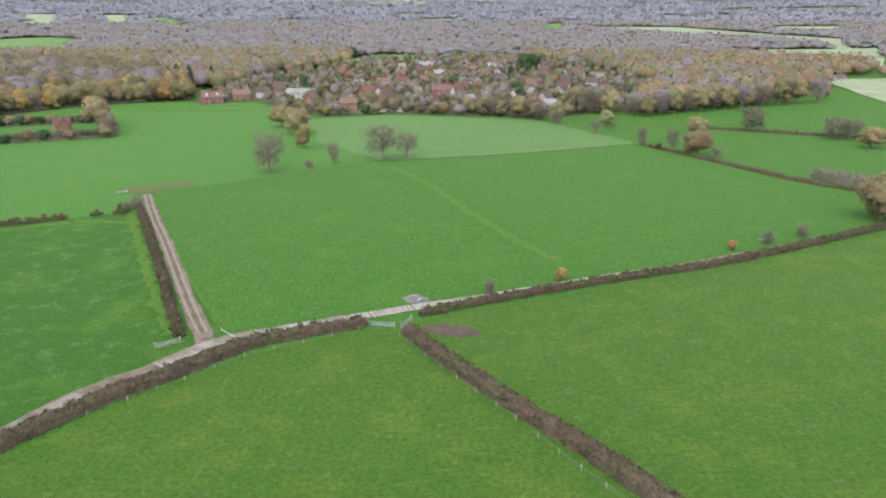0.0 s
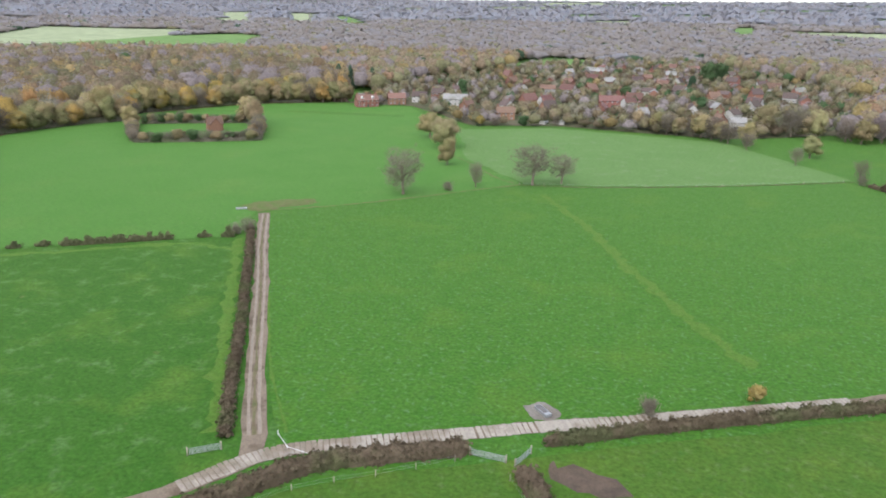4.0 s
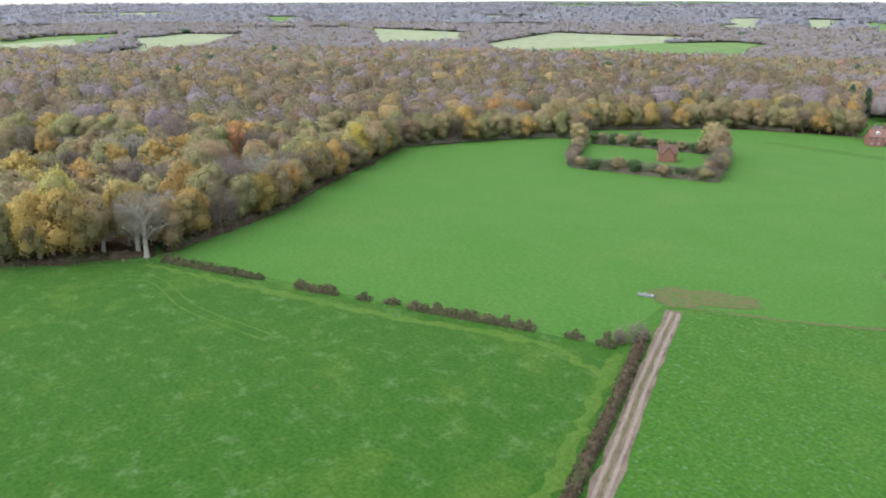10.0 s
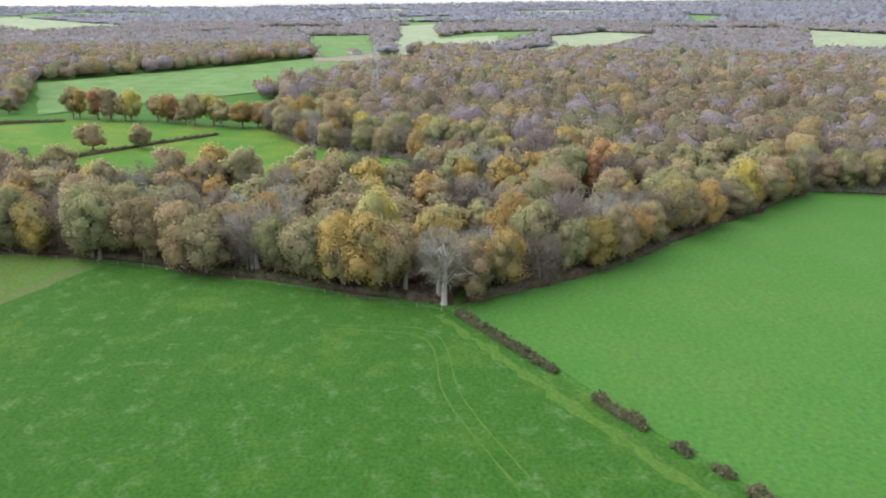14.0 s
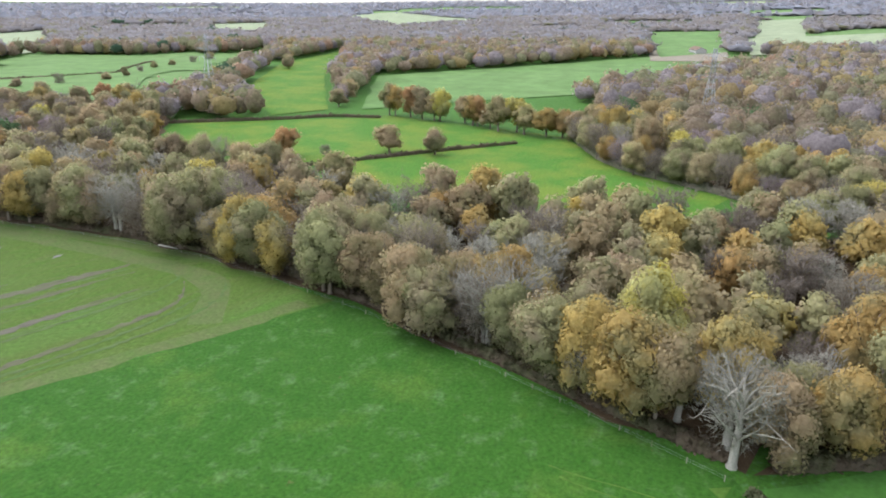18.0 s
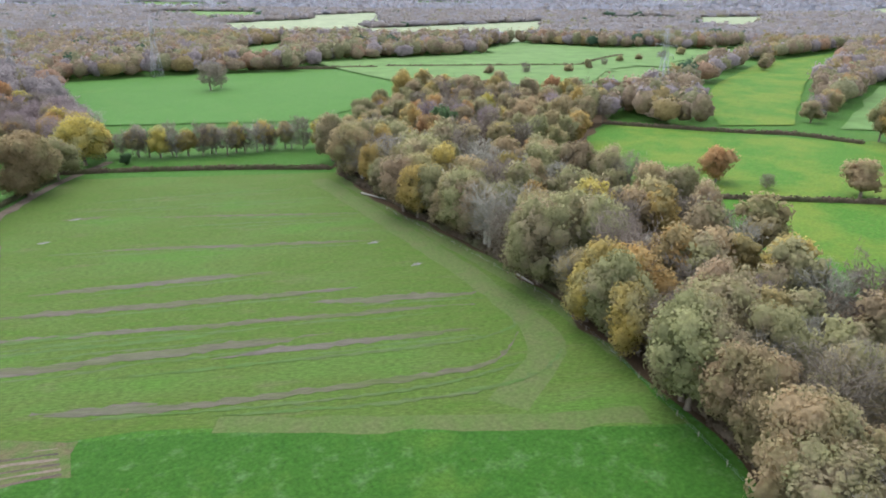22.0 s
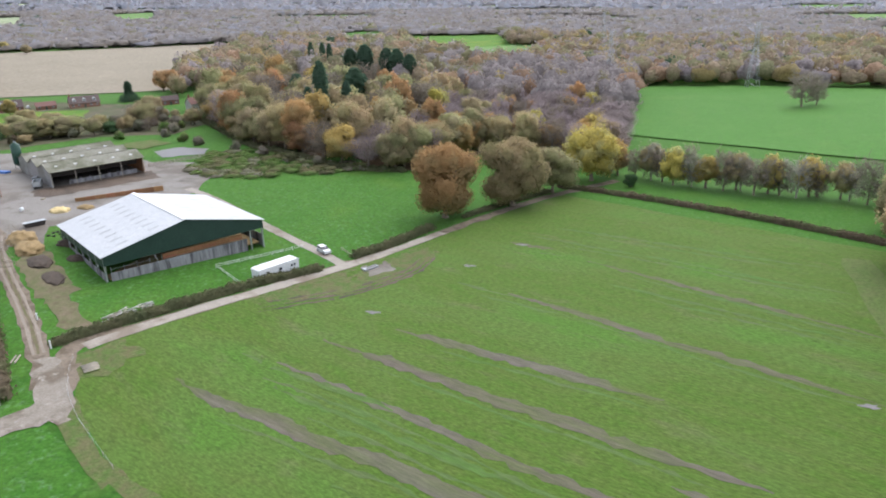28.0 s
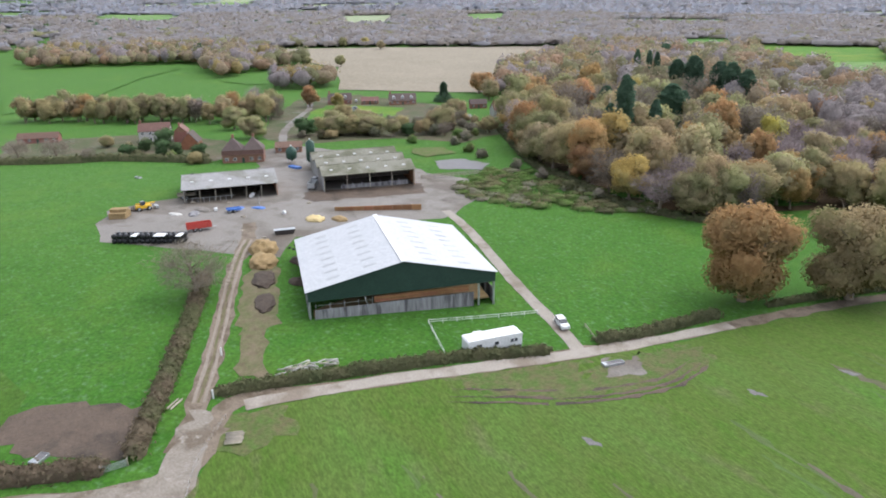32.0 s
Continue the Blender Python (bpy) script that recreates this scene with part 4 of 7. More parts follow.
front_rank([(-322, 322), (-316, 369), (-308, 400), (-292, 428), (-312, 452), (-268, 526), (-232, 547), (-196, 562)], 9.0, ("brown", "olive", "tan", "twig", "gold", "olive", "brown", "olive", "tan"), 7.6, 16.0, 1.5, r, "front trees of the wood")
front_rank([(-322, 24), (-322, -60)], 10.0, ("brown", "olive", "tan", "twig", "olive"), 7.2, 18.0, -4.0, r, "back trees of the belt")
front_rank([(-350, 212), (-386, 168), (-416, 121), (-475, 92)], 9.5, ("brown", "olive", "twig", "tan", "mauve", "gold", "twig"), 7.0, 16.0, 3.0, r, "back trees of the wood")

# ---- single trees ----
SINGLES = [("twig", -74.5, 290, 9.6, 17.5), ("twig", -30, 321, 9.8, 17), ("twig", -19, 327, 7.0, 12.5), ("twig", -51, 310, 3.8, 10), ("tan", -72, 350, 4.4, 12), ("olive", -84, 395, 9, 15.5), ("tan", -100, 424, 9, 16),
    ("brown", 140, 220, 9.5, 16.5), ("twig", 178, 413, 11, 16), ("brown", 119, 334, 8, 13), ("twig", 111, 347, 4.5, 12), ("twig", 103, 372, 4, 9), ("twig", 84, 402, 4, 9), ("twig", 68, 440, 5, 11), ("twig", 209, 382, 9, 13.5), ("twig", 217, 381, 8.5, 13.5), ("tan", 214, 356, 8.5, 13), ("twig", 126, 327, 4.5, 6), ("brown", 141, 399, 7, 11), ("olive", 95, 425, 7, 13),
    ("olive", -178, -144, 9, 16), ("yellow", -189, -163, 11, 21), ("gold", -180, -205, 6, 14),
    ("twig", -285, -344, 13, 23), ("twig", -294, -352, 9, 17), ("tan", -402, 21, 9, 15), ("brown", -407, 41, 7, 14), ("rust", -377, -17, 9, 14), ("twig", -385, -2, 4, 6), ("brown", -700, -222, 8, 13), ("brown", -735, -245, 9, 13), ("twig", -720, -235, 6, 10),
    ("tan", -278, 406, 6.5, 12), ("brown", -213, 432, 9, 20), ("tan", -224, 444, 8, 19), ("twig", -190, 394, 7, 10), ("twig", -200, 415, 6, 10), ("twig", -262, 432, 5, 8),
    ("twig", -68, -24, 9.5, 13), ("pine", 118, -298, 5, 12), ("pine", 62, -448, 5, 24), ("pine", 48, -440, 5.5, 25), ("pine", 38, -432, 5.5, 25), ("pine", -8, -368, 9.5, 25), ("pine", -22, -360, 11, 28), ("pine", -38, -358, 10.5, 26), ("pine", -48, -350, 11.5, 28), ("pine", -58, -346, 9, 24), ("pine", -62, -212, 7, 31), ("pine", -70, -222, 6, 23), ("pine", -52, -218, 5, 19),
    ("holly", -125, 622, 5, 15), ("holly", 80, 760, 9, 22), ("holly", 92, 770, 8, 20), ("pine", 60, 690, 6, 14), ("holly", 5, 640, 6, 11), ("pine", -230, 640, 5, 20), ("pine", -245, 650, 5, 19), ("pine", -215, 655, 4, 17),
    ("rust", 171, -230, 8, 15), ("gold", 150, -236, 5, 10), ("olive", 68, -171, 9, 10), ("olive", 56, -181, 9, 10), ("tan", 62, -176, 7, 9), ("brown", 34, -207, 9, 13), ("twig", 42, -212, 8, 12), ("rust", 124, -340, 9, 16), ("brown", 96, -318, 9, 17), ("rust", 108, -330, 9, 18), ("olive", 255, -95, 9, 13), ("rust", 228, -114, 10, 17), ("tan", 214, -126, 9, 16), ("olive", 200, -134, 10, 17), ("brown", 186, -144, 9, 15), ("mauve", 172, -154, 8, 16), ("brown", 160, -164, 9, 16), ("tan", 146, -174, 8, 14), ("olive", 128, -150, 8, 12), ("tan", 240, -105, 8, 14), ("mauve", 180, -195, 7, 17), ("mauve", 165, -190, 7, 16), ("olive", 346, -396, 7, 13), ("olive", 366, -372, 7, 13), ("brown", 412, -388, 8, 13), ("tan", 100, -200, 7, 10), ("olive", 80, -196, 7, 9), ("olive", 66, -186, 8, 9), ("olive", 92, -186, 8, 9), ("brown", 60, -245, 8, 11), ("twig", 40, -215, 7, 10), ("twig", 25, -200, 5, 7), ("rust", 30, -300, 8, 17), ("brown", 90, -350, 6, 12), ("holly", 107, -102, 6, 9), ("holly", 88, -92, 4, 7), ("holly", 72, -100, 4.5, 6), ("holly", 95, -80, 5, 6), ("olive", 95, -140, 8, 11), ("tan", 60, -92, 4, 5), ("twig", 118, -60, 8, 9), ("twig", 135, -50, 7, 8), ("twig", 100, -66, 4, 6), ("brown", 128, -85, 4, 6),
    ("gold", 500, -560, 8, 14), ("olive", 520, -540, 8, 15), ("brown", 455, -545, 8, 13), ("holly", -203, -156, 2.8, 5), ("pale_twig", -218, 164, 8.5, 19), ("tan", -225, 152, 6.5, 18), ("gold", -230, 140, 7.5, 20), ("yellow", -242, 148, 8.5, 22), ("gold", -231, 163, 7, 20), ("pale_twig", -241, 118, 7.5, 18)]
for kind, x, y, rad, hgt in SINGLES:
    tree(kind, x, y, rad, hgt, r, abs(x + 100) < 260 and -260 < y < 420)
for kind, x, y, seed, rad, hgt, label in (("rust", -150.5, -110.5, 901, 12.5, 22.5, "great russet oak beside the farm road"), ("tan", -168, -127, 902, 12.0, 21.5, "great tan-leaved oak beside the farm road")):
    stand("oak_tree", leafy(kind, seed, rad, hgt, 3.2, 27000, 0.29, 30, kind, girth=0.8), x, y, 1.0, 0.0, label)
# rows of trees
for line, kinds, n, rad, hgt, group in (
    ([(-500, -30), (-491, 2), (-488, 29), (-475, 51), (-470, 90)], ("tan", "gold", "rust", "brown", "tan", "yellow"), 15, 8.6, 18.5, "row of field oaks"),
    ([(-192, -176), (-231, -157), (-286, -145)], ("twig", "pale_twig", "gold", "twig", "tan", "pale_twig", "twig", "yellow"), 26, 6.4, 14.5, "hedgerow trees"),
    ([(5, 502), (22, 494), (33, 484), (45, 478), (70, 452)], ("twig", "brown", "twig", "tan"), 12, 7.4, 14, "trees behind the pale field"),
    ([(-100, 498), (-85, 480), (-30, 500)], ("twig", "gold", "twig", "holly"), 5, 4.5, 7, "garden edge trees"),
    ([(84, 494), (136, 478), (181, 498), (226, 512), (274, 528)], ("brown", "twig", "olive", "twig", "tan", "mauve"), 18, 9.5, 18, "tree belt"),
    ([(-507, -65), (-600, -98), (-697, -140), (-800, -200)], ("brown", "mauve", "tan", "rust"), 22, 9.0, 15, "dense shelter belt"),
    ([(-480, -330), (-560, -300), (-640, -330), (-760, -350)], ("brown", "twig", "tan"), 9, 6.0, 9, "far hedgerow trees")):
    p = smooth_line(line, 1.0)
    for i in range(n):
        x, y = p[int((i + 0.5) / n * len(p))] + r.normal(0, 1.5, 2)
        tree(kinds[i % len(kinds)], x, y, rad * r.uniform(0.75, 1.15), hgt * r.uniform(0.8, 1.15), r, hgt < 10 and y < 0 and x > -300, group)


# ---- hedges ----
def hedge(line, width, height, kind, label, r, dense=64, size=0.22, name="hedge", rough=0.12):
    """A clipped field hedge: a lumpy body with twigs and leaves all over it."""
    p = smooth_line(line, 1.0)
    side = sides_of(p)
    n, m = len(p), 9
    prof = np.linspace(0, np.pi, m)
    w = width / 2 * (1 + r.normal(0, 0.10, (n, m)))
    h = height * (0.9 + r.normal(0, rough, (n, 1)) + r.normal(0, 0.04, (n, m)))
    ends = np.minimum(1, np.minimum(np.arange(n) + 0.6, n - 0.4 - np.arange(n)) / 1.5)[:, None]
    off, up = -np.cos(prof) * w * (0.4 + 0.6 * ends), np.abs(np.sin(prof)) ** 0.45 * h * (0.3 + 0.7 * ends)
    xy = p[:, None] + side[:, None] * off[..., None]
    v = np.concatenate([xy, (up + ground_z(xy[..., 0], xy[..., 1]))[..., None]], -1)
    idx = np.arange(n * m).reshape(n, m)
    q = np.stack([idx[:-1, :-1], idx[1:, :-1], idx[1:, 1:], idx[:-1, 1:]], -1).reshape(-1, 4)
    body = (v.reshape(-1, 3), np.vstack([q[:, [0, 1, 2]], q[:, [0, 2, 3]]]))
    k = int(n * dense)
    i, j = r.integers(0, n, k), r.integers(0, m, k)
    at = v[i, j] + r.normal(0, 0.17, (k, 3)) + np.column_stack([r.uniform(-0.5, 0.5, k), r.uniform(-0.5, 0.5, k), np.zeros(k)])
    way = np.column_stack([side[i] * -np.cos(prof[j])[:, None], np.sin(prof[j])])
    ob = new(name, mesh_of(name, *body, M[kind]))
    twigs = new("foliage", mesh_of("foliage", *leaf_quads(at, way + r.normal(0, 0.5, way.shape), r.uniform(0.5, 1.6, k) * size, r), M[kind]))
    twigs.parent = ob
    return tagged(ob, label, "hedge")


BROWN = "clipped brown leafless field hedge"
hedge([(-109, 13), (-101, 23), (-92, 31), (-79, 60), (-67, 87), (-61, 97), (-56, 104), (-49, 111.5), (-43, 119), (-38, 124.5), (-30, 128.8), (-17, 134.6)], 3.0, 2.1, "hedge", BROWN + " beside the farm road", r)
hedge([(-5.5, 139.5), (10, 147.5), (43, 162.5), (75, 176), (136, 210), (190, 240)], 1.9, 1.7, "hedge", BROWN + " beside the farm road", r)
hedge([(-8, 131), (1, 116.5), (13, 99.5), (20, 90.5), (28.5, 78), (45, 52), (70, 20)], 3.0, 2.0, "hedge", BROWN + " between two pastures", r)
hedge([(-53.5, 128), (-60.5, 142), (-70, 162), (-81.5, 185), (-93, 208), (-106, 233)], 1.7, 1.4, "hedge", BROWN + " along the rutted track", r)
for a, b in (((-212, 166.5), (-184, 182)), ((-174, 186.5), (-164, 192)), ((-159, 195), (-156.5, 196.5)), ((-153, 199), (-150.5, 200.5)), ((-147, 201.5), (-122, 216)), ((-115.5, 219.5), (-113, 221)), ((-109, 222), (-106.5, 223))):
    hedge([a, ((a[0] + b[0]) / 2 + 0.3, (a[1] + b[1]) / 2), b], 1.5, 1.6, "hedge_green", "gappy olive-brown hawthorn hedge in pasture", r, 60, 0.24, rough=0.28)
hedge([(-110, 9.5), (-102, 3), (-92, -5.4), (-77, -17.2), (-68, -23.9), (-58, -31)], 3.0, 1.9, "hedge", BROWN + " beside the stony lane", r)
hedge([(-104, -7.5), (-109, -17), (-116, -30), (-124, -45), (-134, -59.5)], 2.0, 1.7, "hedge_green", "dark green hedge before the barn", r)
hedge([(-138, -70), (-143, -81), (-150, -99)], 2.2, 1.8, "hedge_green", "dark green hedge beside the farm road", r)
hedge([(-156, -111), (-165, -127), (-177, -145)], 1.6, 1.2, "hedge_green", "low hedge under the oaks", r)
hedge([(-179, -152), (-202, -143.5), (-237, -126), (-268, -107)], 1.8, 1.5, "hedge", "brown leafless hedge at the end of the crop field", r)
hedge([(-446, 68), (-414, 40), (-369, 4), (-345, -16)], 2.0, 1.6, "hedge", "brown leafless hedge between green pastures", r, 10, 0.35)
hedge([(-423, -120), (-458, -73), (-478, -52), (-486, -24)], 2.2, 1.8, "hedge", "brown leafless hedge between green pastures", r, 10, 0.35)
hedge([(103, 360), (112, 341), (138, 283), (152, 263), (163, 253), (180, 240)], 2.0, 1.6, "hedge", "dark hedge at the pasture's side", r, 12, 0.3)
hedge([(150, 425), (180, 409), (230, 382), (290, 352)], 2.0, 1.6, "hedge", "dark hedge between far pastures", r, 10, 0.35)
hedge([(150, 285), (160, 270), (176, 262)], 3.5, 4.5, "thicket", "tall grey thicket in a hedge", r, 18, 0.35)
hedge([(130, -34), (107, -56), (94, -73), (72, -88), (56, -96)], 3.0, 3.0, "hedge_green", "dark garden hedge behind the paddock", r, 12, 0.35)
for ring, kinds, hgt in (([(-240, 357), (-215, 368), (-186, 383), (-184, 386)], ("twig", "brown", "twig", "holly", "twig"), 5.5), ([(-186, 385), (-196, 408), (-212, 440)], ("twig", "twig", "tan"), 6.5), ([(-241, 359), (-259, 382), (-283, 413)], ("twig", "brown", "twig"), 5.0), ([(-278, 416), (-250, 430), (-222, 442)], ("holly", "brown", "twig"), 6.0)):
    front_rank(ring, 3.9, kinds, 4.0, hgt + 0.8, 0.0, r, "thicket round a garden")
    hedge(ring, 3.5, 2.2, "thicket", "dense thicket round a cottage garden", r, 24, 0.3)
for a, b, w in (((-450, -410), (-600, -330), 3), ((-600, -330), (-700, -380), 3), ((-560, -200), (-640, -250), 3), ((-343, -450), (-440, -408), 3), ((-640, -250), (-889, -359), 4)):
    hedge([a, ((a[0] + b[0]) / 2 + 4, (a[1] + b[1]) / 2 - 3), b], w, 2.2, "hedge", "dark hedgerow between distant pastures", r, 4, 0.6)
for x, y, rad, hgt, kind in ((-105, 229, 3.2, 4.2, "twig"), (-107, 226, 2.0, 3, "twig"), (-60, 301, 2.4, 3.2, "twig"), (28, 162, 1.8, 3.4, "gold"), (79, 186, 1.6, 3.6, "rust"), (10, 152.5, 1.4, 3.0, "twig"), (92, 193, 2.2, 3.6, "twig"), (105, 200, 2.2, 3.6, "twig"), (101, 362, 3, 4, "twig"), (106, 352, 2, 3, "hedge")):
    bush = bare("bush", int(x * 7 + y) % 997, rad, hgt, 0.1, 900, kind if kind in M else "twig", "bark", 0.06, 0.03, 9, 0.8) if kind in ("twig", "hedge") else leafy("bush", int(x + y), rad, hgt, 0.3, 500, 0.18, 9, kind, girth=0.06)
    stand("bush", bush, x, y, 1, 0, {"twig": "bare grey twiggy bush", "hedge": "dark leafless bush in grass", "gold": "small golden sapling in the hedge", "rust": "small russet sapling in the hedge"}[kind], "bush")
# undergrowth along the woods' feet, and bramble on the bank
for line, kind, tall, label in (([(-220, 163), (-236, 124), (-253.5, 82), (-266.5, 24), (-268.5, -98)], "hedge", 1.4, "dark undergrowth at the wood's foot"), ([(-220, 170), (-241, 210), (-267, 243), (-324, 320)], "hedge", 1.8, "dark undergrowth at the wood's foot"),
        ([(-325, 322), (-319, 369), (-311, 400), (-296, 428), (-315, 453), (-271, 528), (-234, 550)], "thicket", 3.2, "grey thicket along the wood's edge"), ([(-350, 208), (-384, 164), (-418, 118), (-474, 90)], "thicket", 2.6, "grey thicket along the wood's edge"),
        ([(18, -232), (-42, -178), (-67, -166), (-97, -153), (-121, -158)], "hedge_green", 1.6, "bramble and bushes along the wood")):
    hedge(line, 3.4, tall, kind, label, r, 34, 0.34, "undergrowth", 0.22)
bank = scatter([(-36, -166), (-46, -126), (-70, -124), (-100, -146), (-118, -158), (-66, -164)], 4.6, r)
far_wood("bramble_bank", bank, {"scrub": 9, "hedge_green": 0.4, "thicket": 1.4}, "bramble and rough grass on a bank", r, 3.3, 1.1, 110, COARSE, 0.28, 0.75)
# garden hedges, bushes and small trees between farm and cottages
bank = scatter([(70, -150), (40, -190), (0, -196), (20, -235), (56, -238), (84, -208), (92, -180), (88, -160)], 8.5, r)
bank = bank[edge_distance(bank, [(45, -122), (70, -140), (98, -160), (130, -190), (165, -225)]) > 7]
for (x, y), kind in zip(bank, kinds_of({"scrub": 3, "twig": 2, "thicket": 3, "olive": 2, "tan": 2, "holly": 1, "hedge": 1, "brown": 1}, len(bank), r)):
    if r.uniform() < 0.24:
        continue
    small = kind in ("scrub", "thicket", "hedge")
    at = np.array([[x, y]])
    if small:
        stand("garden_bush", leafy("bush", int(x * 3 + y) % 991, 3.4, 4.2, 0.2, 420, 0.34, 8, kind, girth=0.08, sides=4), x, y, r.uniform(0.7, 1.3), r.uniform(0, 6.28), {"scrub": "green bramble bush among cottages", "thicket": "grey twiggy garden bush", "hedge": "brown leafless garden bush"}[kind], "bush", "garden bushes")
    else:
        tree(kind, x, y, r.uniform(3.2, 6.5), r.uniform(5, 10), r, False, "garden trees")
for x, y, kind in ((20, -70, "holly"), (84, -96, "holly"), (104, -92, "holly"), (112, -88, "scrub"), (90, -82, "hedge_green"), (76, -90, "scrub"), (60, -96, "hedge_green"), (118, -98, "thicket"), (-22, -172, "thicket"), (-10, -178, "scrub"), (6, -186, "thicket"), (-44, -166, "thicket"), (-60, -160, "thicket"), (-76, -154, "hedge_green"), (-88, -152, "thicket"), (24, -178, "scrub")):
    if kind == "holly":
        tree(kind, x, y, 4.0, 5.5, r, False, "garden trees")
    else:
        stand("garden_bush", leafy("bush", int(x * 5 + y) % 991, 3.4, 3.8, 0.2, 420, 0.34, 8, kind, girth=0.08, sides=4), x, y, 1.0, 0.0, {"scrub": "green bramble bush on rough ground", "thicket": "grey twiggy bush on rough ground", "hedge_green": "dark green garden bush"}[kind], "bush", "garden bushes")

# ---- building blocks ----


def bmesh_object(name, bm, material, parent=None, label="", smooth=False):
    me = bpy.data.meshes.new(name)
    bm.normal_update()
    bm.to_mesh(me)
    bm.free()
    me.materials.append(material)
    if smooth:
        me.polygons.foreach_set("use_smooth", np.ones(len(me.polygons), bool))
    ob = new(name, me)
    if parent:
        ob.parent = parent
    return tagged(ob, label)


def box(bm, lo, hi, bevel=0.0):
    g = bmesh.ops.create_cube(bm, size=1.0)["verts"]
    for v in g:
        for k in range(3):
            v.co[k] = lo[k] if v.co[k] < 0 else hi[k]
    if bevel:
        edges = {e for v in g for e in v.link_edges}
        bmesh.ops.bevel(bm, geom=list(edges), offset=bevel, segments=1, affect="EDGES")


def part(name, material, parent, lo, hi, label="", bevel=0.02):
    """One bevelled block as a part of a thing."""
    bm = bmesh.new()
    box(bm, lo, hi, min(bevel, 0.3 * min(abs(b - a) for a, b in zip(lo, hi))))
    return bmesh_object(name, bm, material, parent, label)


def rod(name, material, parent, a, b, radius, label="", sides=8, taper=1.0):
    v, f = tube([a, b], [radius, radius * taper], sides)
    n = len(v)
    caps = [[0, i + 1, i] for i in range(1, sides - 1)] + [[n - sides, n - sides + i, n - sides + i + 1] for i in range(1, sides - 1)]
    ob = new(name, mesh_of(name, v, np.vstack([f, caps]), material))
    if parent:
        ob.parent = parent
    return tagged(ob, label)


def slab(name, material, parent, corners, thick=0.08, label="", wave=0.0, pitch=0.35, along=0):
    """A sheet through four corners; with a wave it is corrugated across its first side."""
    a, b, c, d = (Vector(p) for p in corners)
    n = max(2, int((b - a).length / pitch * 2)) if wave else 1
    bm = bmesh.new()
    up = (b - a).cross(d - a).normalized()
    rows = []
    for k in range(n + 1):
        t = k / n
        lift = up * (wave if k % 2 else -wave) if wave else up * 0
        rows.append([bm.verts.new(a.lerp(b, t) + lift), bm.verts.new(d.lerp(c, t) + lift)])
    low = [[bm.verts.new(v.co - up * thick) for v in row] for row in rows]
    for k in range(n):
        bm.faces.new((rows[k][0], rows[k + 1][0], rows[k + 1][1], rows[k][1]))
        bm.faces.new((low[k][1], low[k + 1][1], low[k + 1][0], low[k][0]))
        bm.faces.new((rows[k][0], low[k][0], low[k + 1][0], rows[k + 1][0]))
        bm.faces.new((rows[k][1], rows[k + 1][1], low[k + 1][1], low[k][1]))
    bm.faces.new((rows[0][0], rows[0][1], low[0][1], low[0][0]))
    bm.faces.new((rows[n][0], low[n][0], low[n][1], rows[n][1]))
    return bmesh_object(name, bm, material, parent, label)


def prism(name, material, parent, outline, y0, y1, label=""):
    """An upright outline in x and z, drawn out from y0 to y1."""
    bm = bmesh.new()
    a = [bm.verts.new((x, y0, z)) for x, z in outline]
    b = [bm.verts.new((x, y1, z)) for x, z in outline]
    bm.faces.new(a)
    bm.faces.new(b[::-1])
    for i in range(len(a)):
        j = (i + 1) % len(a)
        bm.faces.new((a[j], a[i], b[i], b[j]))
    bmesh.ops.recalc_face_normals(bm, faces=bm.faces[:])
    return bmesh_object(name, bm, material, parent, label)


def thing(name, x, y, turn, label, category, group="", lift=0.0, z=None):
    ob = new(name)
    ob.location = (x, y, (float(ground_z(x, y)) if z is None else z) + lift)
    ob.rotation_euler = (0, 0, radians(turn))
    return tagged(ob, label, category, group)


M["sheet"] = mat("pale_roof_sheet", (0.363, 0.373, 0.383), (0.410, 0.417, 0.427), 0.15, 1.5, 0.55, spec=0.4, stretch=(-32, 0.2))
M["rooflight"] = mat("roof_light_sheet", (0.240, 0.250, 0.245), (0.275, 0.285, 0.278), 0.3, 2.0, 0.4)
M["cladding"] = mat("dark_green_cladding", (0.014, 0.034, 0.026), (0.020, 0.044, 0.034), 0.3, 3.0, 0.5)
M["panel"] = mat("stained_concrete_panel", (0.271, 0.267, 0.271), (0.150, 0.146, 0.150), 1.1, 2.0, 0.85, 0.02, 5.0, c3=(0.080, 0.076, 0.080), big=0.9, stretch=(0, 1, 9))
M["board"] = mat("brown_timber_board", (0.200, 0.095, 0.045), (0.270, 0.135, 0.065), 0.6, 5.0, 0.85, 0.02, 8.0, own=0.2)
M["grey_wood"] = mat("weathered_timber", (0.271, 0.238, 0.189), (0.344, 0.307, 0.246), 0.8, 6.0, 0.9, 0.01, 9.0, own=0.15)
M["galv"] = mat("galvanised_steel", (0.328, 0.344, 0.353), (0.394, 0.410, 0.418), 1.0, 6.0, 0.45, metal=0.7)
M["asbestos"] = mat("grey_fibre_cement", (0.213, 0.209, 0.205), (0.262, 0.258, 0.250), 0.3, 2.0, 0.9, 0.02, 3.0, c3=(0.164, 0.160, 0.139), big=0.12)
M["moss"] = mat("mossy_fibre_cement", (0.164, 0.160, 0.123), (0.205, 0.197, 0.160), 0.3, 2.0, 0.9, 0.02, 3.0, c3=(0.107, 0.107, 0.070), big=0.12)
# near-black stands for the shade in the open sheds; the skip is dark steel
M["dark"] = mat("shade_and_dark_steel", (0.030, 0.026, 0.023), (0.050, 0.043, 0.038), 0.4, 3.0, 0.95)
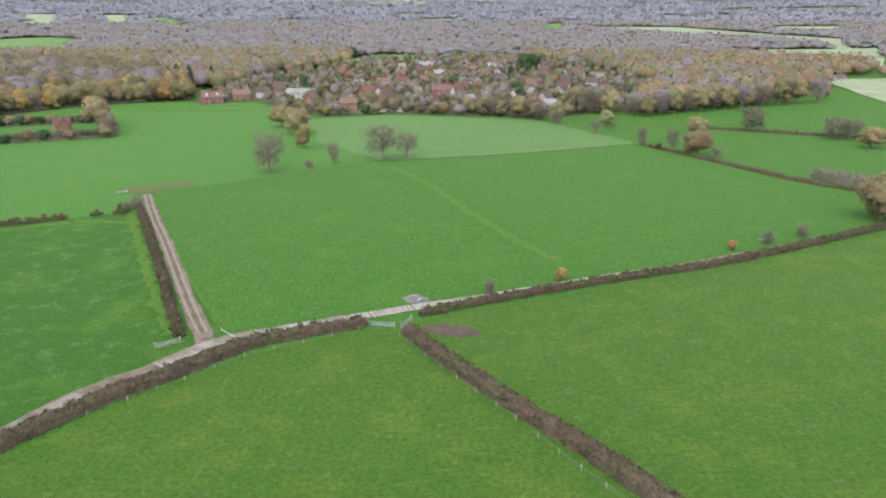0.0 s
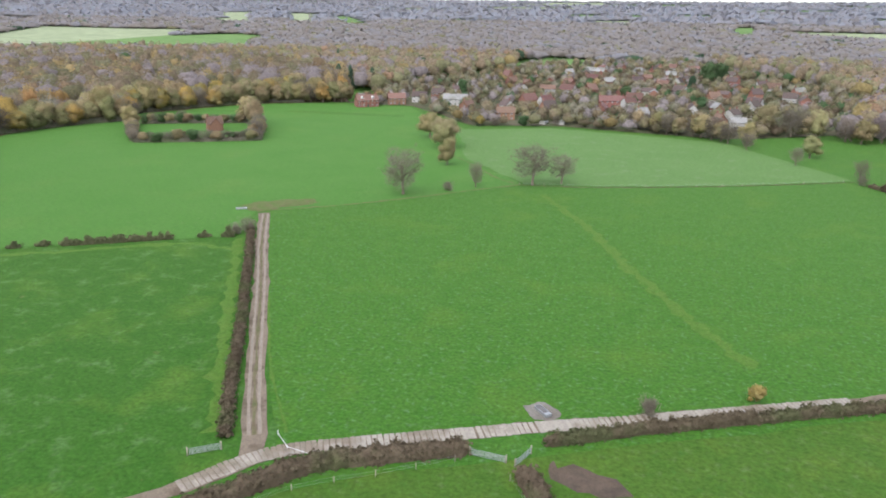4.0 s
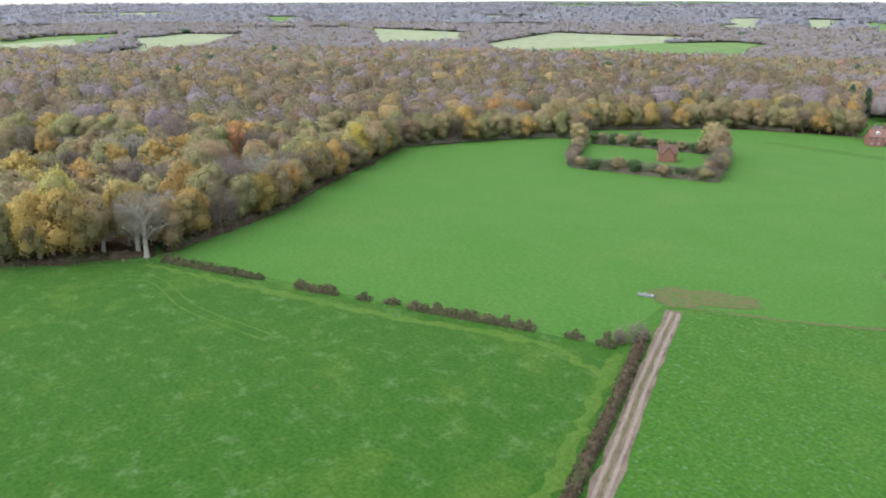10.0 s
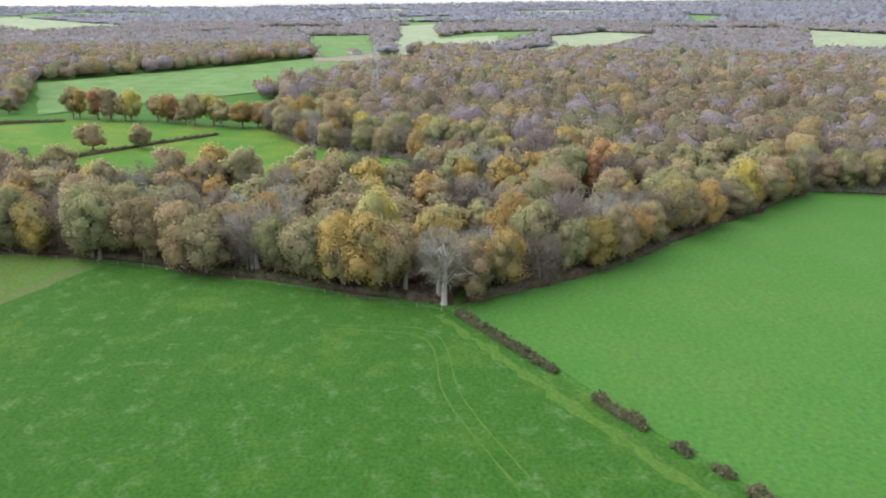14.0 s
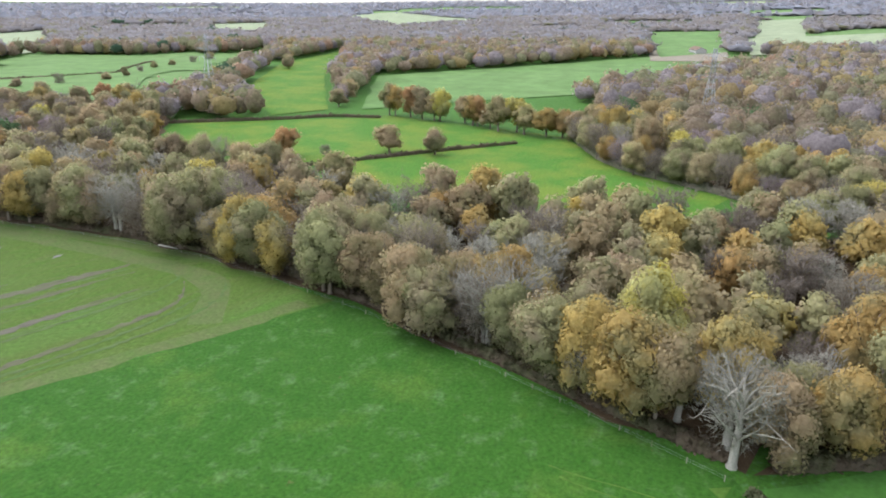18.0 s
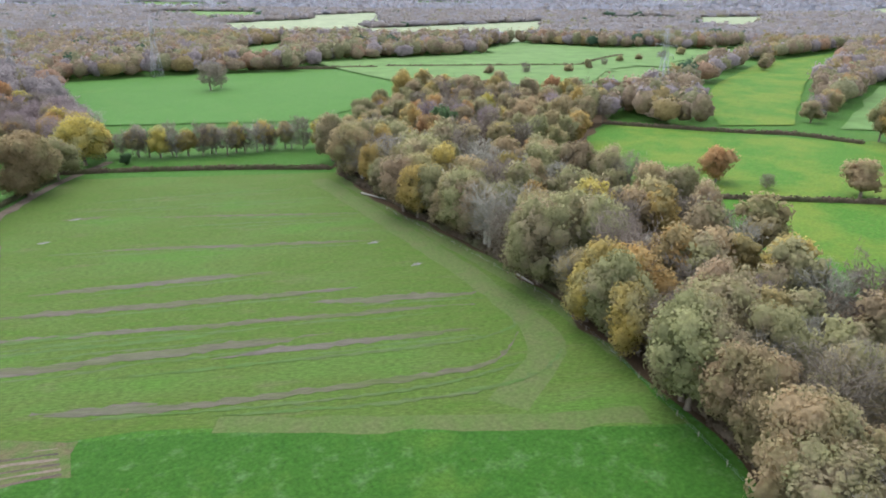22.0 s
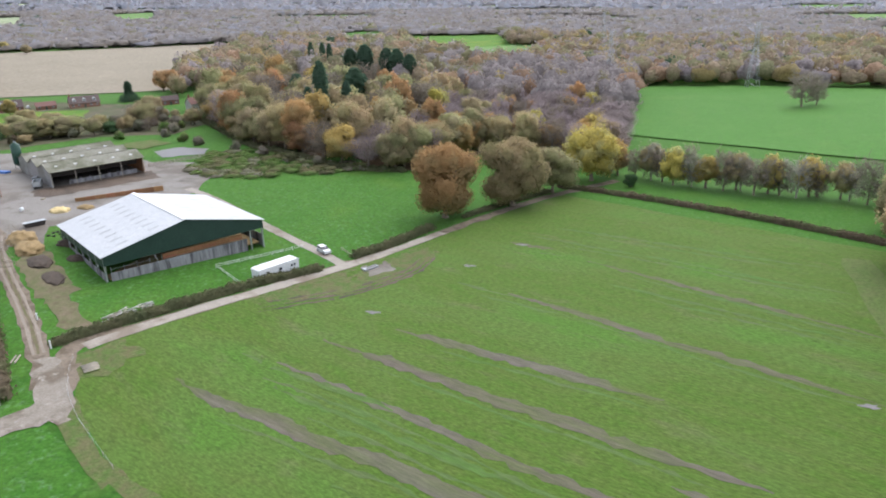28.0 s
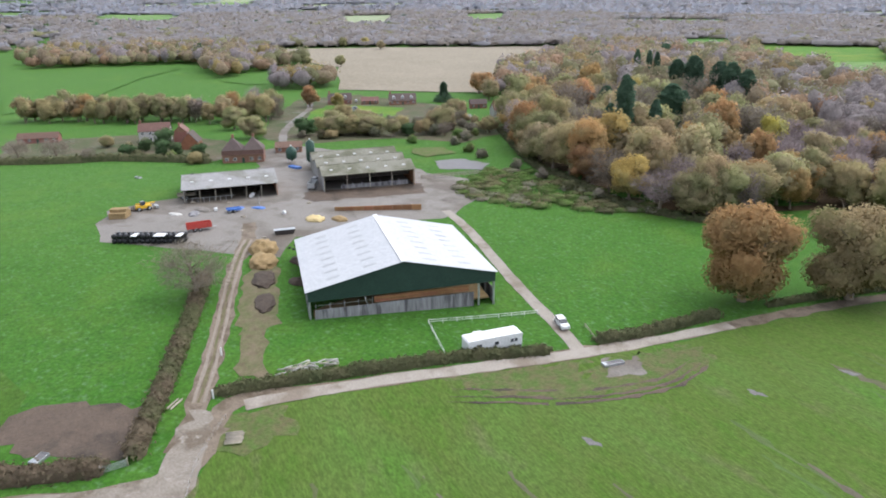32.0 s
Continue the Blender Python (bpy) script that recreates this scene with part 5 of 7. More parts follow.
M["tile"] = mat("red_clay_tile", (0.118, 0.066, 0.052), (0.160, 0.094, 0.076), 0.8, 4.0, 0.85, 0.02, 6.0, own=0.25)
M["tile_dark"] = mat("dark_clay_tile", (0.070, 0.053, 0.049), (0.107, 0.078, 0.070), 0.8, 4.0, 0.85, 0.02, 6.0, own=0.2)
M["brick"] = mat("red_brick", (0.205, 0.098, 0.070), (0.254, 0.131, 0.094), 0.8, 5.0, 0.9, 0.01, 8.0, own=0.2)
M["render"] = mat("white_render", (0.353, 0.340, 0.316), (0.410, 0.398, 0.369), 0.5, 3.0, 0.85)
M["white"] = mat("white_paint", (0.590, 0.590, 0.582), (0.600, 0.600, 0.600), 0.6, 3.0, 0.5)
M["glass"] = mat("window_glass", (0.030, 0.034, 0.040), (0.045, 0.050, 0.058), 0.5, 2.0, 0.08, spec=0.6)
M["black_wrap"] = mat("black_bale_wrap", (0.012, 0.012, 0.013), (0.020, 0.020, 0.022), 0.8, 4.0, 0.35, 0.02, 4.0)
M["straw"] = mat("straw", (0.205, 0.142, 0.066), (0.290, 0.206, 0.102), 0.9, 6.0, 0.95, 0.08, 6.0)
M["dung"] = mat("dark_dung", (0.045, 0.034, 0.026), (0.070, 0.052, 0.038), 0.8, 5.0, 0.9, 0.1, 4.0)
M["feed"] = mat("yellow_meal", (0.459, 0.353, 0.164), (0.525, 0.418, 0.221), 0.8, 5.0, 0.95, 0.05, 4.0)
M["yellow_paint"] = mat("yellow_paint", (0.560, 0.330, 0.020), (0.620, 0.380, 0.030), 0.8, 4.0, 0.45)
M["red_paint"] = mat("red_paint", (0.330, 0.040, 0.030), (0.400, 0.060, 0.045), 0.8, 4.0, 0.5)
M["blue_paint"] = mat("blue_paint", (0.040, 0.110, 0.330), (0.060, 0.150, 0.400), 0.8, 4.0, 0.5)
M["green_paint"] = mat("dark_green_paint", (0.018, 0.050, 0.034), (0.026, 0.064, 0.044), 0.6, 3.0, 0.4)
M["rubber"] = mat("black_rubber", (0.015, 0.015, 0.015), (0.025, 0.025, 0.025), 2.0, 8.0, 0.8)
M["water"] = mat("still_water", (0.098, 0.092, 0.092), (0.125, 0.116, 0.114), 0.5, 2.0, 0.5, spec=0.25)

# ---- farm ground ----
patch("farmyard", [(2, -30), (14, -38), (12, -60), (30, -100), (64, -124), (60, -142), (20, -150), (-24, -138), (-41, -142), (-57, -130), (-66, -108), (-60, -76), (-50, -62), (-60, -50), (-48, -42), (-34, -34), (-16, -24)], M["yard"], "worn concrete yard with mud and tyre marks", 0.06, "yard", 6, 0.8, 5, 10)
strip("barn_drive", [(-138.5, -64), (-129.5, -69.5), (-118, -75.6), (-104, -83.8), (-91, -92), (-76, -101), (-62, -108)], 3.0, M["concrete"], "concrete drive beside the barn", 0.1, "track", seed=9, rough_edge=0.08)
strip("house_lane", [(45, -122), (70, -140), (98, -160), (130, -190), (165, -225), (200, -250)], 4.0, M["yard"], "grey lane to the cottages", 0.3, "road", seed=10)
patch("road_junction", [(-104.6, -2), (-109.6, -3.7), (-116, 1.5), (-122.1, 7), (-124.5, 10), (-121.1, 13.1), (-117.4, 17), (-113.3, 13.1), (-115.4, 8.3), (-110, 3)], M["worn_concrete"], "broken pale concrete where lane and farm roads meet", 0.125, "road", 1.5, 0.5, 3, 3)
patch("mud_patch", [(-84, 18), (-88, 10), (-98, 2), (-108, 9), (-106, 13), (-96, 20), (-88, 22)], M["mud"], "trampled brown mud in a field corner", 0.07, "mud", 2, 0.7)
patch("mud_patch", [(-4, 135.5), (5, 133.5), (7.5, 130), (3, 128.5), (-4, 131)], M["mud"], "trampled mud inside a gate", 0.05, "mud", 1.5, 0.5)
patch("mud_patch", [(-124, 256), (-115, 266), (-103, 273), (-98, 269), (-105, 261), (-113, 250)], M["verge"], "worn brown grass at the track's end", 0.1, "mud", 2, 0.8)
patch("mud_patch", [(-126, -38), (-135, -54), (-144, -68), (-151, -82), (-158, -80), (-157, -70), (-153, -60), (-145, -49), (-136, -41)], M["verge"], "churned brown grass round a trough", 0.07, "mud", 0.9, 0.7)
patch("mud_patch", [(-146, -60), (-142, -65), (-146, -71), (-151, -66)], M["yard"], "grey trodden ground round a trough", 0.09, "mud", 1, 0.5)
patch("mud_patch", [(-110, -5), (-115, -14), (-121, -12), (-121, -2), (-116, 1)], M["verge"], "worn brown earth at the field's corner", 0.08, "mud", 2, 0.6)
patch("tilled_patch", [(-102, 34), (-110, 28), (-121, 33), (-138, 44), (-120, 54), (-106, 44)], M["mud"], "bare tilled brown earth", 0.05, "field", 4, 0.5)
patch("tilled_patch", [(-146, 20), (-166, 31), (-164, 40), (-150, 35), (-140, 24)], M["verge"], "churned pale brown turning place", 0.05, "field", 3, 0.6)
strip("field_track", [(-119, 6), (-125, 11), (-137, 18.5), (-150, 24), (-160, 30)], 3.6, M["verge"], "rutted grass track along the crop", 0.07, "track", seed=12, rough_edge=0.4)
patch("worn_ground", [(-60, -41), (-68, -35), (-78, -27), (-87, -23), (-94, -18), (-102, -13), (-106, -15), (-97, -21.5), (-90, -27.5), (-80, -36), (-70, -43), (-64, -46)], M["earth"], "worn strip of pale earth beside the lane", 0.1, "mud", 2, 0.6, 3, 10)
patch("cottage_gardens", [(66, -138), (40, -182), (6, -192), (12, -235), (60, -242), (90, -284), (190, -286), (205, -245), (150, -185), (96, -146)], M["garden"], "brown and green gardens round the cottages", 0.1, "garden", 8, 1.0, 6, 10)
patch("cottage_gardens", [(58, -99), (72, -91), (94, -76), (107, -59), (130, -38), (185, -60), (150, -112), (100, -128), (68, -122)], M["garden"], "brown and green gardens behind a hedge", 0.1, "garden", 8, 1.0, 6, 10)
patch("cottage_lawn", [(84, -162), (104, -176), (150, -214), (166, -240), (150, -252), (118, -262), (96, -232), (92, -190)], M["grass_bright"], "mown green lawn before the cottages", 0.16, "grass", 5, 0.6, 5, 10)
patch("yard_apron", [(-14, -92), (-34, -126), (-38, -123), (-44, -118), (-26, -86), (-20, -86)], M["mud"], "wet brown slurry before the cattle building", 0.1, "yard", 2.5, 0.6, 4, 8)
patch("pond", [(-23, -146), (-36, -156), (-31, -166), (-18, -166), (-12, -155)], M["water"], "shallow grey slurry pond", 0.12, "pond", 3, 0.6)
patch("grass_mound", [(-4, -158), (-8, -172), (6, -178), (14, -168), (6, -160)], M["verge"], "mown mound by the pond", 0.3, "grass", 3, 0.5)
# muddy wheelings across the crop, each with ragged ends
STRIPE = mat("muddy_wheeling", (0.100, 0.086, 0.068), (0.074, 0.092, 0.034), 0.3, 1.5, 0.9, 0.1, 2.0, contrast=0.3, c3=(0.104, 0.092, 0.078), big=0.05, spec=0.1, stretch=(-21.8, 6), sheen=0.05)
WEAK = mat("faint_wheeling", (0.080, 0.100, 0.042), (0.056, 0.116, 0.022), 0.3, 1.5, 0.9, 0.1, 2.0, contrast=0.4, spec=0.1, stretch=(-21.8, 6), sheen=0.05)
M["headland"] = mat("trodden_headland", (0.066, 0.112, 0.025), (0.092, 0.104, 0.042), 0.2, 1.2, 0.95, 0.1, 1.5, contrast=0.5, spec=0.1, sheen=0.05)
WHEELINGS = [((-174, -91.2), (-187, -87.6), 1.6), ((-181, -57), (-248, -25), 1.7), ((-163, -34.4), (-214, -19), 2.0), ((-150, -26.8), (-228, 0.6), 2.2), ((-215, 2.2), (-250, 17.6), 2.4), ((-142, -18), (-246, 22), 1.6), ((-132, -5.4), (-214, 18.6), 2.4), ((-190, 16), (-240, 32), 1.8), ((-162, 20.3), (-178, 26.6), 1.9), ((-196, -81), (-254, -50.5), 1.3), ((-201, -68), (-250, -47), 1.0), ((-138, -17), (-172, -6.4), 1.1), ((-168, -61), (-195, -51), 0.8), ((-150, -8.2), (-198, 8), 1.0), ((-181, -107), (-249, -87.5), 1.1), ((-176, -99), (-252, -72), 0.9)]
rs = np.random.default_rng(5)
for k, (a, b, w) in enumerate(WHEELINGS):
    a, b = np.array(a, float), np.array(b, float)
    pts = [tuple(a + (b - a) * t + rs.normal(0, 0.25, 2)) for t in np.linspace(0, 1, 9)]
    strip("wheeling", pts, w * 1.3, STRIPE if w > 1.2 else WEAK, "muddy wheeling between crop rows", 0.058 + 0.004 * (k % 4), "mud", 1.5, 0.34, k, True)
    for d in (4.6,):
        strip("wheeling", [(x - 4 + rs.normal(0, 0.3), y + d + rs.normal(0, 0.15)) for x, y in pts[1:8]], 0.8, WEAK, "faint wheeling between crop rows", 0.032 + 0.0036 * ((2 * k + (d > 0)) % 7), "mud", 1.5, 0.25, k + 40, True)
for k, (pts, w, m) in enumerate((([(-160, 19), (-174, 26.7), (-191, 33), (-209, 38.8), (-228, 44.3), (-237.4, 44.1), (-246, 38)], 1.9, STRIPE), ([(-171, 13), (-198, 23), (-224, 32), (-239, 36), (-247.4, 34.8), (-251, 26)], 0.9, WEAK), ([(-185, 35), (-192, 38.3), (-217, 49), (-237.6, 53), (-249, 48)], 1.0, WEAK), ([(-175, 29), (-200, 39.5), (-222, 46.5), (-240, 48)], 0.8, WEAK))):
    strip("wheeling", pts, w, m, "curved muddy wheeling at the headland", 0.074 + 0.004 * k, "mud", 1.5, 0.3, k + 90, True)
for k, (pts, w) in enumerate((([(-228, 58), (-248, 44), (-254, 12), (-256, -20), (-257, -60), (-258, -95)], 4.5), ([(-185, 38), (-225, 62), (-246, 72)], 3.0), ([(-256, 70), (-262, 30), (-263, -20), (-266, -90)], 4.0))):
    strip("headland", pts, w * 1.5, M["headland"], "paler headland of the crop field", 0.0275 + 0.0008 * k, "field", 4.0, 0.35, k)
for k, (x, y) in enumerate(((-247, -5), (-245, -25), (-178, -90), (-155, -41), (-168, -72))):
    patch("puddle", [(x + (1.0 + 0.5 * math.sin(3 * a + k)) * 1.5 * math.cos(a), y + (0.5 + 0.2 * math.sin(5 * a)) * 1.4 * math.sin(a)) for a in np.linspace(0, 2 * np.pi, 12)[:-1]], M["water"], "small grey puddle in the crop", 0.06, "puddle", 2, 0.1)
# tyre marks swung round the trough
for k, shift in enumerate((0.0, 2.0, 3.4)):
    strip("tyre_mark", [(-130 - shift * 0.6, -37 + shift), (-138.5 - shift * 0.6, -46 + shift), (-147 - shift * 0.8, -55 + shift * 0.8), (-153.5 - shift, -66 + shift * 0.3), (-154.5 - shift, -76)], 0.7, M["mud"], "curved tyre mark in churned ground", 0.086 + 0.004 * k, "mud", 1.5, 0.2, k + 400, True)
# worn lines through the pastures
for line_no, (pts, w, m, label) in enumerate((([(-212, 162), (-180, 178), (-150, 193), (-118, 212), (-100, 212)], 2.4, "verge_soft", "yellowed grass beside the hedge"), ([(-206, 140), (-200, 158), (-176, 160), (-150, 168)], 0.35, "verge_soft", "faint tyre line"), ([(-208, 138), (-203, 160), (-176, 163), (-150, 171)], 0.35, "verge_soft", "faint tyre line"), ([(-114, 252), (-94, 264.5), (-72, 283), (-50, 305), (-35, 319)], 1.2, "verge", "yellow ditch line between pastures"), ([(-35, 319), (-4, 324), (44, 342), (100, 368)], 0.9, "hedge", "low dark field bank"), ([(-35, 319), (-47, 331), (-62, 356), (-80, 380)], 1.0, "verge", "pale path along the trees"), ([(-24, 305), (-5, 262), (12, 215), (30, 175)], 3.0, "verge_soft", "pale grown-out line across the pasture"), ([(-45, 132), (-58, 152), (-74, 182), (-98, 226)], 0.5, "verge_soft", "worn grass beside the track"), ([(-56, 129), (-66, 148), (-83, 181), (-104, 222)], 2.5, "verge_soft", "pale grass beside the hedge"))):
    if m == "verge_soft" and m not in M:
        M[m] = mat("soft_pale_grass", (0.046, 0.116, 0.015), (0.072, 0.126, 0.022), 0.35, 1.2, 0.95, 0.2, 1.5, spec=0.1, sheen=0.05)
    strip("worn_line", pts, w, M[m], label, 0.036 + 0.004 * line_no, "grass", 2.0, w * 0.22, 3)

# ---- the big barn ----
FACE = -122.0
barn = thing("barn", -93, -34.5, FACE, "large open barn with pale roof and dark green gable", "barn", z=3.9)
W, D, EAVE, RIDGE = 39.5, 35.5, 6.4, 10.9
for k, (x0, x1, z0, z1) in enumerate(((-0.5, W / 2, EAVE - 0.1, RIDGE), (W / 2, W + 0.5, RIDGE, EAVE - 0.1))):
    roof = slab("roof_slope", M["sheet"], barn, [(x0, -0.6, z0), (x0, D + 0.6, z0), (x1, D + 0.6, z1), (x1, -0.6, z1)][:: 1 if k == 0 else 1], 0.06, "pale corrugated roof sheet", 0.035, 0.5)
    for j in range(8):
        for i, t in enumerate((0.3, 0.68)):
            y = 2.5 + j * 4.1 + i * 0.3
            xa, xb = x0 + (x1 - x0) * (t - 0.07), x0 + (x1 - x0) * (t + 0.07)
            za, zb = z0 + (z1 - z0) * (t - 0.07) + 0.06, z0 + (z1 - z0) * (t + 0.07) + 0.06
            slab("rooflight", M["rooflight"], roof, [(xa, y, za), (xa, y + 1.0, za), (xb, y + 1.0, zb), (xb, y, zb)], 0.03)
slab("ridge_cap", M["white"], barn, [(W / 2 - 0.5, -0.6, RIDGE + 0.02), (W / 2 - 0.5, D + 0.6, RIDGE + 0.02), (W / 2 + 0.5, D + 0.6, RIDGE + 0.12), (W / 2 + 0.5, -0.6, RIDGE + 0.12)], 0.1, "white ridge flashing")
prism("front_gable", M["cladding"], barn, [(0, 4.2), (W, 4.2), (W, EAVE - 0.15), (W / 2, RIDGE - 0.12), (0, EAVE - 0.15)], -0.15, 0.0, "dark green profiled gable cladding")
prism("back_gable", M["cladding"], barn, [(0, 2.4), (W, 2.4), (W, EAVE - 0.15), (W / 2, RIDGE - 0.12), (0, EAVE - 0.15)], D - 0.15, D, "dark green profiled gable cladding")
for x in (0.25, W - 0.25):
    for j in range(7):
        part("post", M["galv"], barn, (x - 0.2, 0.15 + j * 5.83, -2), (x + 0.2, 0.5 + j * 5.83, EAVE - 0.2), "grey steel post")
for x in (W - 3.6,):
    part("post", M["galv"], barn, (x - 0.2, 0.15, -2), (x + 0.2, 0.5, 4.3), "grey steel post")
for j in range(11):
    x = 1.2 + j * 3.05
    part("wall_panel", M["panel"], barn, (x, 0.02, -1.5), (x + 3.02, 0.2, 2.25), "black-streaked concrete wall panel")
for j in range(6):
    x = 13.4 + j * 3.4
    for i in range(4):
        part("board", M["board"], barn, (x, 0.6, 2.3 + i * 0.34), (x + 3.36, 0.7, 2.6 + i * 0.34))
part("rail", M["galv"], barn, (1.2, 0.3, 3.0), (13.2, 0.36, 3.08), "steel rail")
for j in range(5):
    part("rail_post", M["galv"], barn, (1.4 + j * 2.9, 0.3, 2.2), (1.5 + j * 2.9, 0.36, 3.6))
rod("leaning_pole", M["galv"], barn, (12.0, -0.1, 2.0), (11.4, 0.0, 4.2), 0.08, "leaning steel pole")
for j in range(6):
    part("side_panel", M["panel"], barn, (0.02, 0.5 + j * 5.83, -1.5), (0.2, 6.2 + j * 5.83, 2.3), "stained concrete wall panel")
    part("side_panel", M["panel"], barn, (W - 0.2, 0.5 + j * 5.83, -2), (W - 0.02, 6.2 + j * 5.83, 2.3), "stained concrete wall panel")
    part("side_sheet", M["cladding"], barn, (0.06, 0.5 + j * 5.83, 3.6), (0.16, 6.2 + j * 5.83, EAVE - 0.25), "dark green side sheet")
part("back_wall", M["panel"], barn, (0.3, D - 0.5, -1), (W - 0.3, D - 0.25, 2.5), "concrete back wall")
part("bedding", M["straw"], barn, (1, 1, 0.0), (W - 1, D - 1, 0.5), "deep straw bedding in shade", 0.2)


# ---- other farm buildings ----
def shed(x, y, turn, w, d, eave, ridge, spans, roof, label, posts=5, group="", lights=True, z=None):
    """An open-fronted shed with one or more spans, on posts."""
    s = thing("farm_shed", x, y, turn, label, "shed", z=z)
    for k in range(spans):
        y0, y1 = k * d, (k + 1) * d
        m = (y0 + y1) / 2
        front = slab("roof_slope", roof, s, [(-0.4, y0 - (0.8 if k == 0 else 0), eave), (w + 0.4, y0 - (0.8 if k == 0 else 0), eave), (w + 0.4, m, ridge), (-0.4, m, ridge)], 0.08, "", 0.03, 0.45)
        slab("roof_slope", roof, s, [(-0.4, m, ridge), (w + 0.4, m, ridge), (w + 0.4, y1, eave), (-0.4, y1, eave)], 0.08, "", 0.03, 0.45)
        part("ridge", roof, s, (-0.4, m - 0.2, ridge - 0.03), (w + 0.4, m + 0.2, ridge + 0.08))
        if lights:
            for j in range(5):
                t = 0.45
                xx = w * (j + 0.5) / 5
                part("rooflight", M["white"], front, (xx - 0.5, y0 + (m - y0) * t - 0.4, eave + (ridge - eave) * (t - 0.05) + 0.08), (xx + 0.5, y0 + (m - y0) * t + 0.4, eave + (ridge - eave) * (t + 0.07) + 0.1))
        for side in (0.0, w - 0.15):
            prism("gable_wall", M["board" if side else "asbestos"], s, [(y0 + 0.05, -1), (y1 - 0.05, -1), (y1 - 0.05, eave - 0.1), (m, ridge - 0.1), (y0 + 0.05, eave - 0.1)], 0, 0.15).matrix_local = Matrix(((0, 1, 0, side), (1, 0, 0, 0), (0, 0, 1, 0), (0, 0, 0, 1)))
    for j in range(posts + 1):
        xx = 0.2 + j * (w - 0.6) / posts
        part("post", M["grey_wood"], s, (xx, 0.0, -1), (xx + 0.22, 0.22, eave - 0.1))
    part("back_wall", M["dark"], s, (0.2, spans * d - 0.4, -1), (w - 0.2, spans * d - 0.2, eave - 0.1), "back wall coloured near-black for shade inside")
    part("beam", M["grey_wood"], s, (0, 0.0, eave - 0.35), (w, 0.15, eave - 0.1))
    return s


cow_shed = shed(4, -58, -119, 29, 24, 4.3, 6.6, 1, M["asbestos"], "long grey-roofed open cattle shed", 6)
for j in range(9):
    part("feed_barrier", M["galv"], cow_shed, (0.8 + j * 1.7, -0.3, 0), (0.95 + j * 1.7, -0.2, 1.4))
part("feed_rail", M["galv"], cow_shed, (0.5, -0.32, 1.3), (16, -0.18, 1.42), "steel feed rail")
milk = shed(-18, -96, -120, 31, 13, 5.4, 7.6, 3, M["moss"], "mossy triple-roofed cattle building", 4)
part("skirt_wall", M["panel"], milk, (6, 2.2, -1), (29, 2.4, 1.3), "pale concrete feed wall")
for j in range(7):
    part("stall", M["galv"], milk, (7 + j * 3.2, 2.5, 0), (7.12 + j * 3.2, 5.0, 1.5), "steel stall divider")
# dark sheet added where the building's inside lies in shade
part("lining", M["dark"], milk, (0.4, 6, 2.4), (30.6, 6.2, 5.3), "inner sheet coloured near-black for shade")


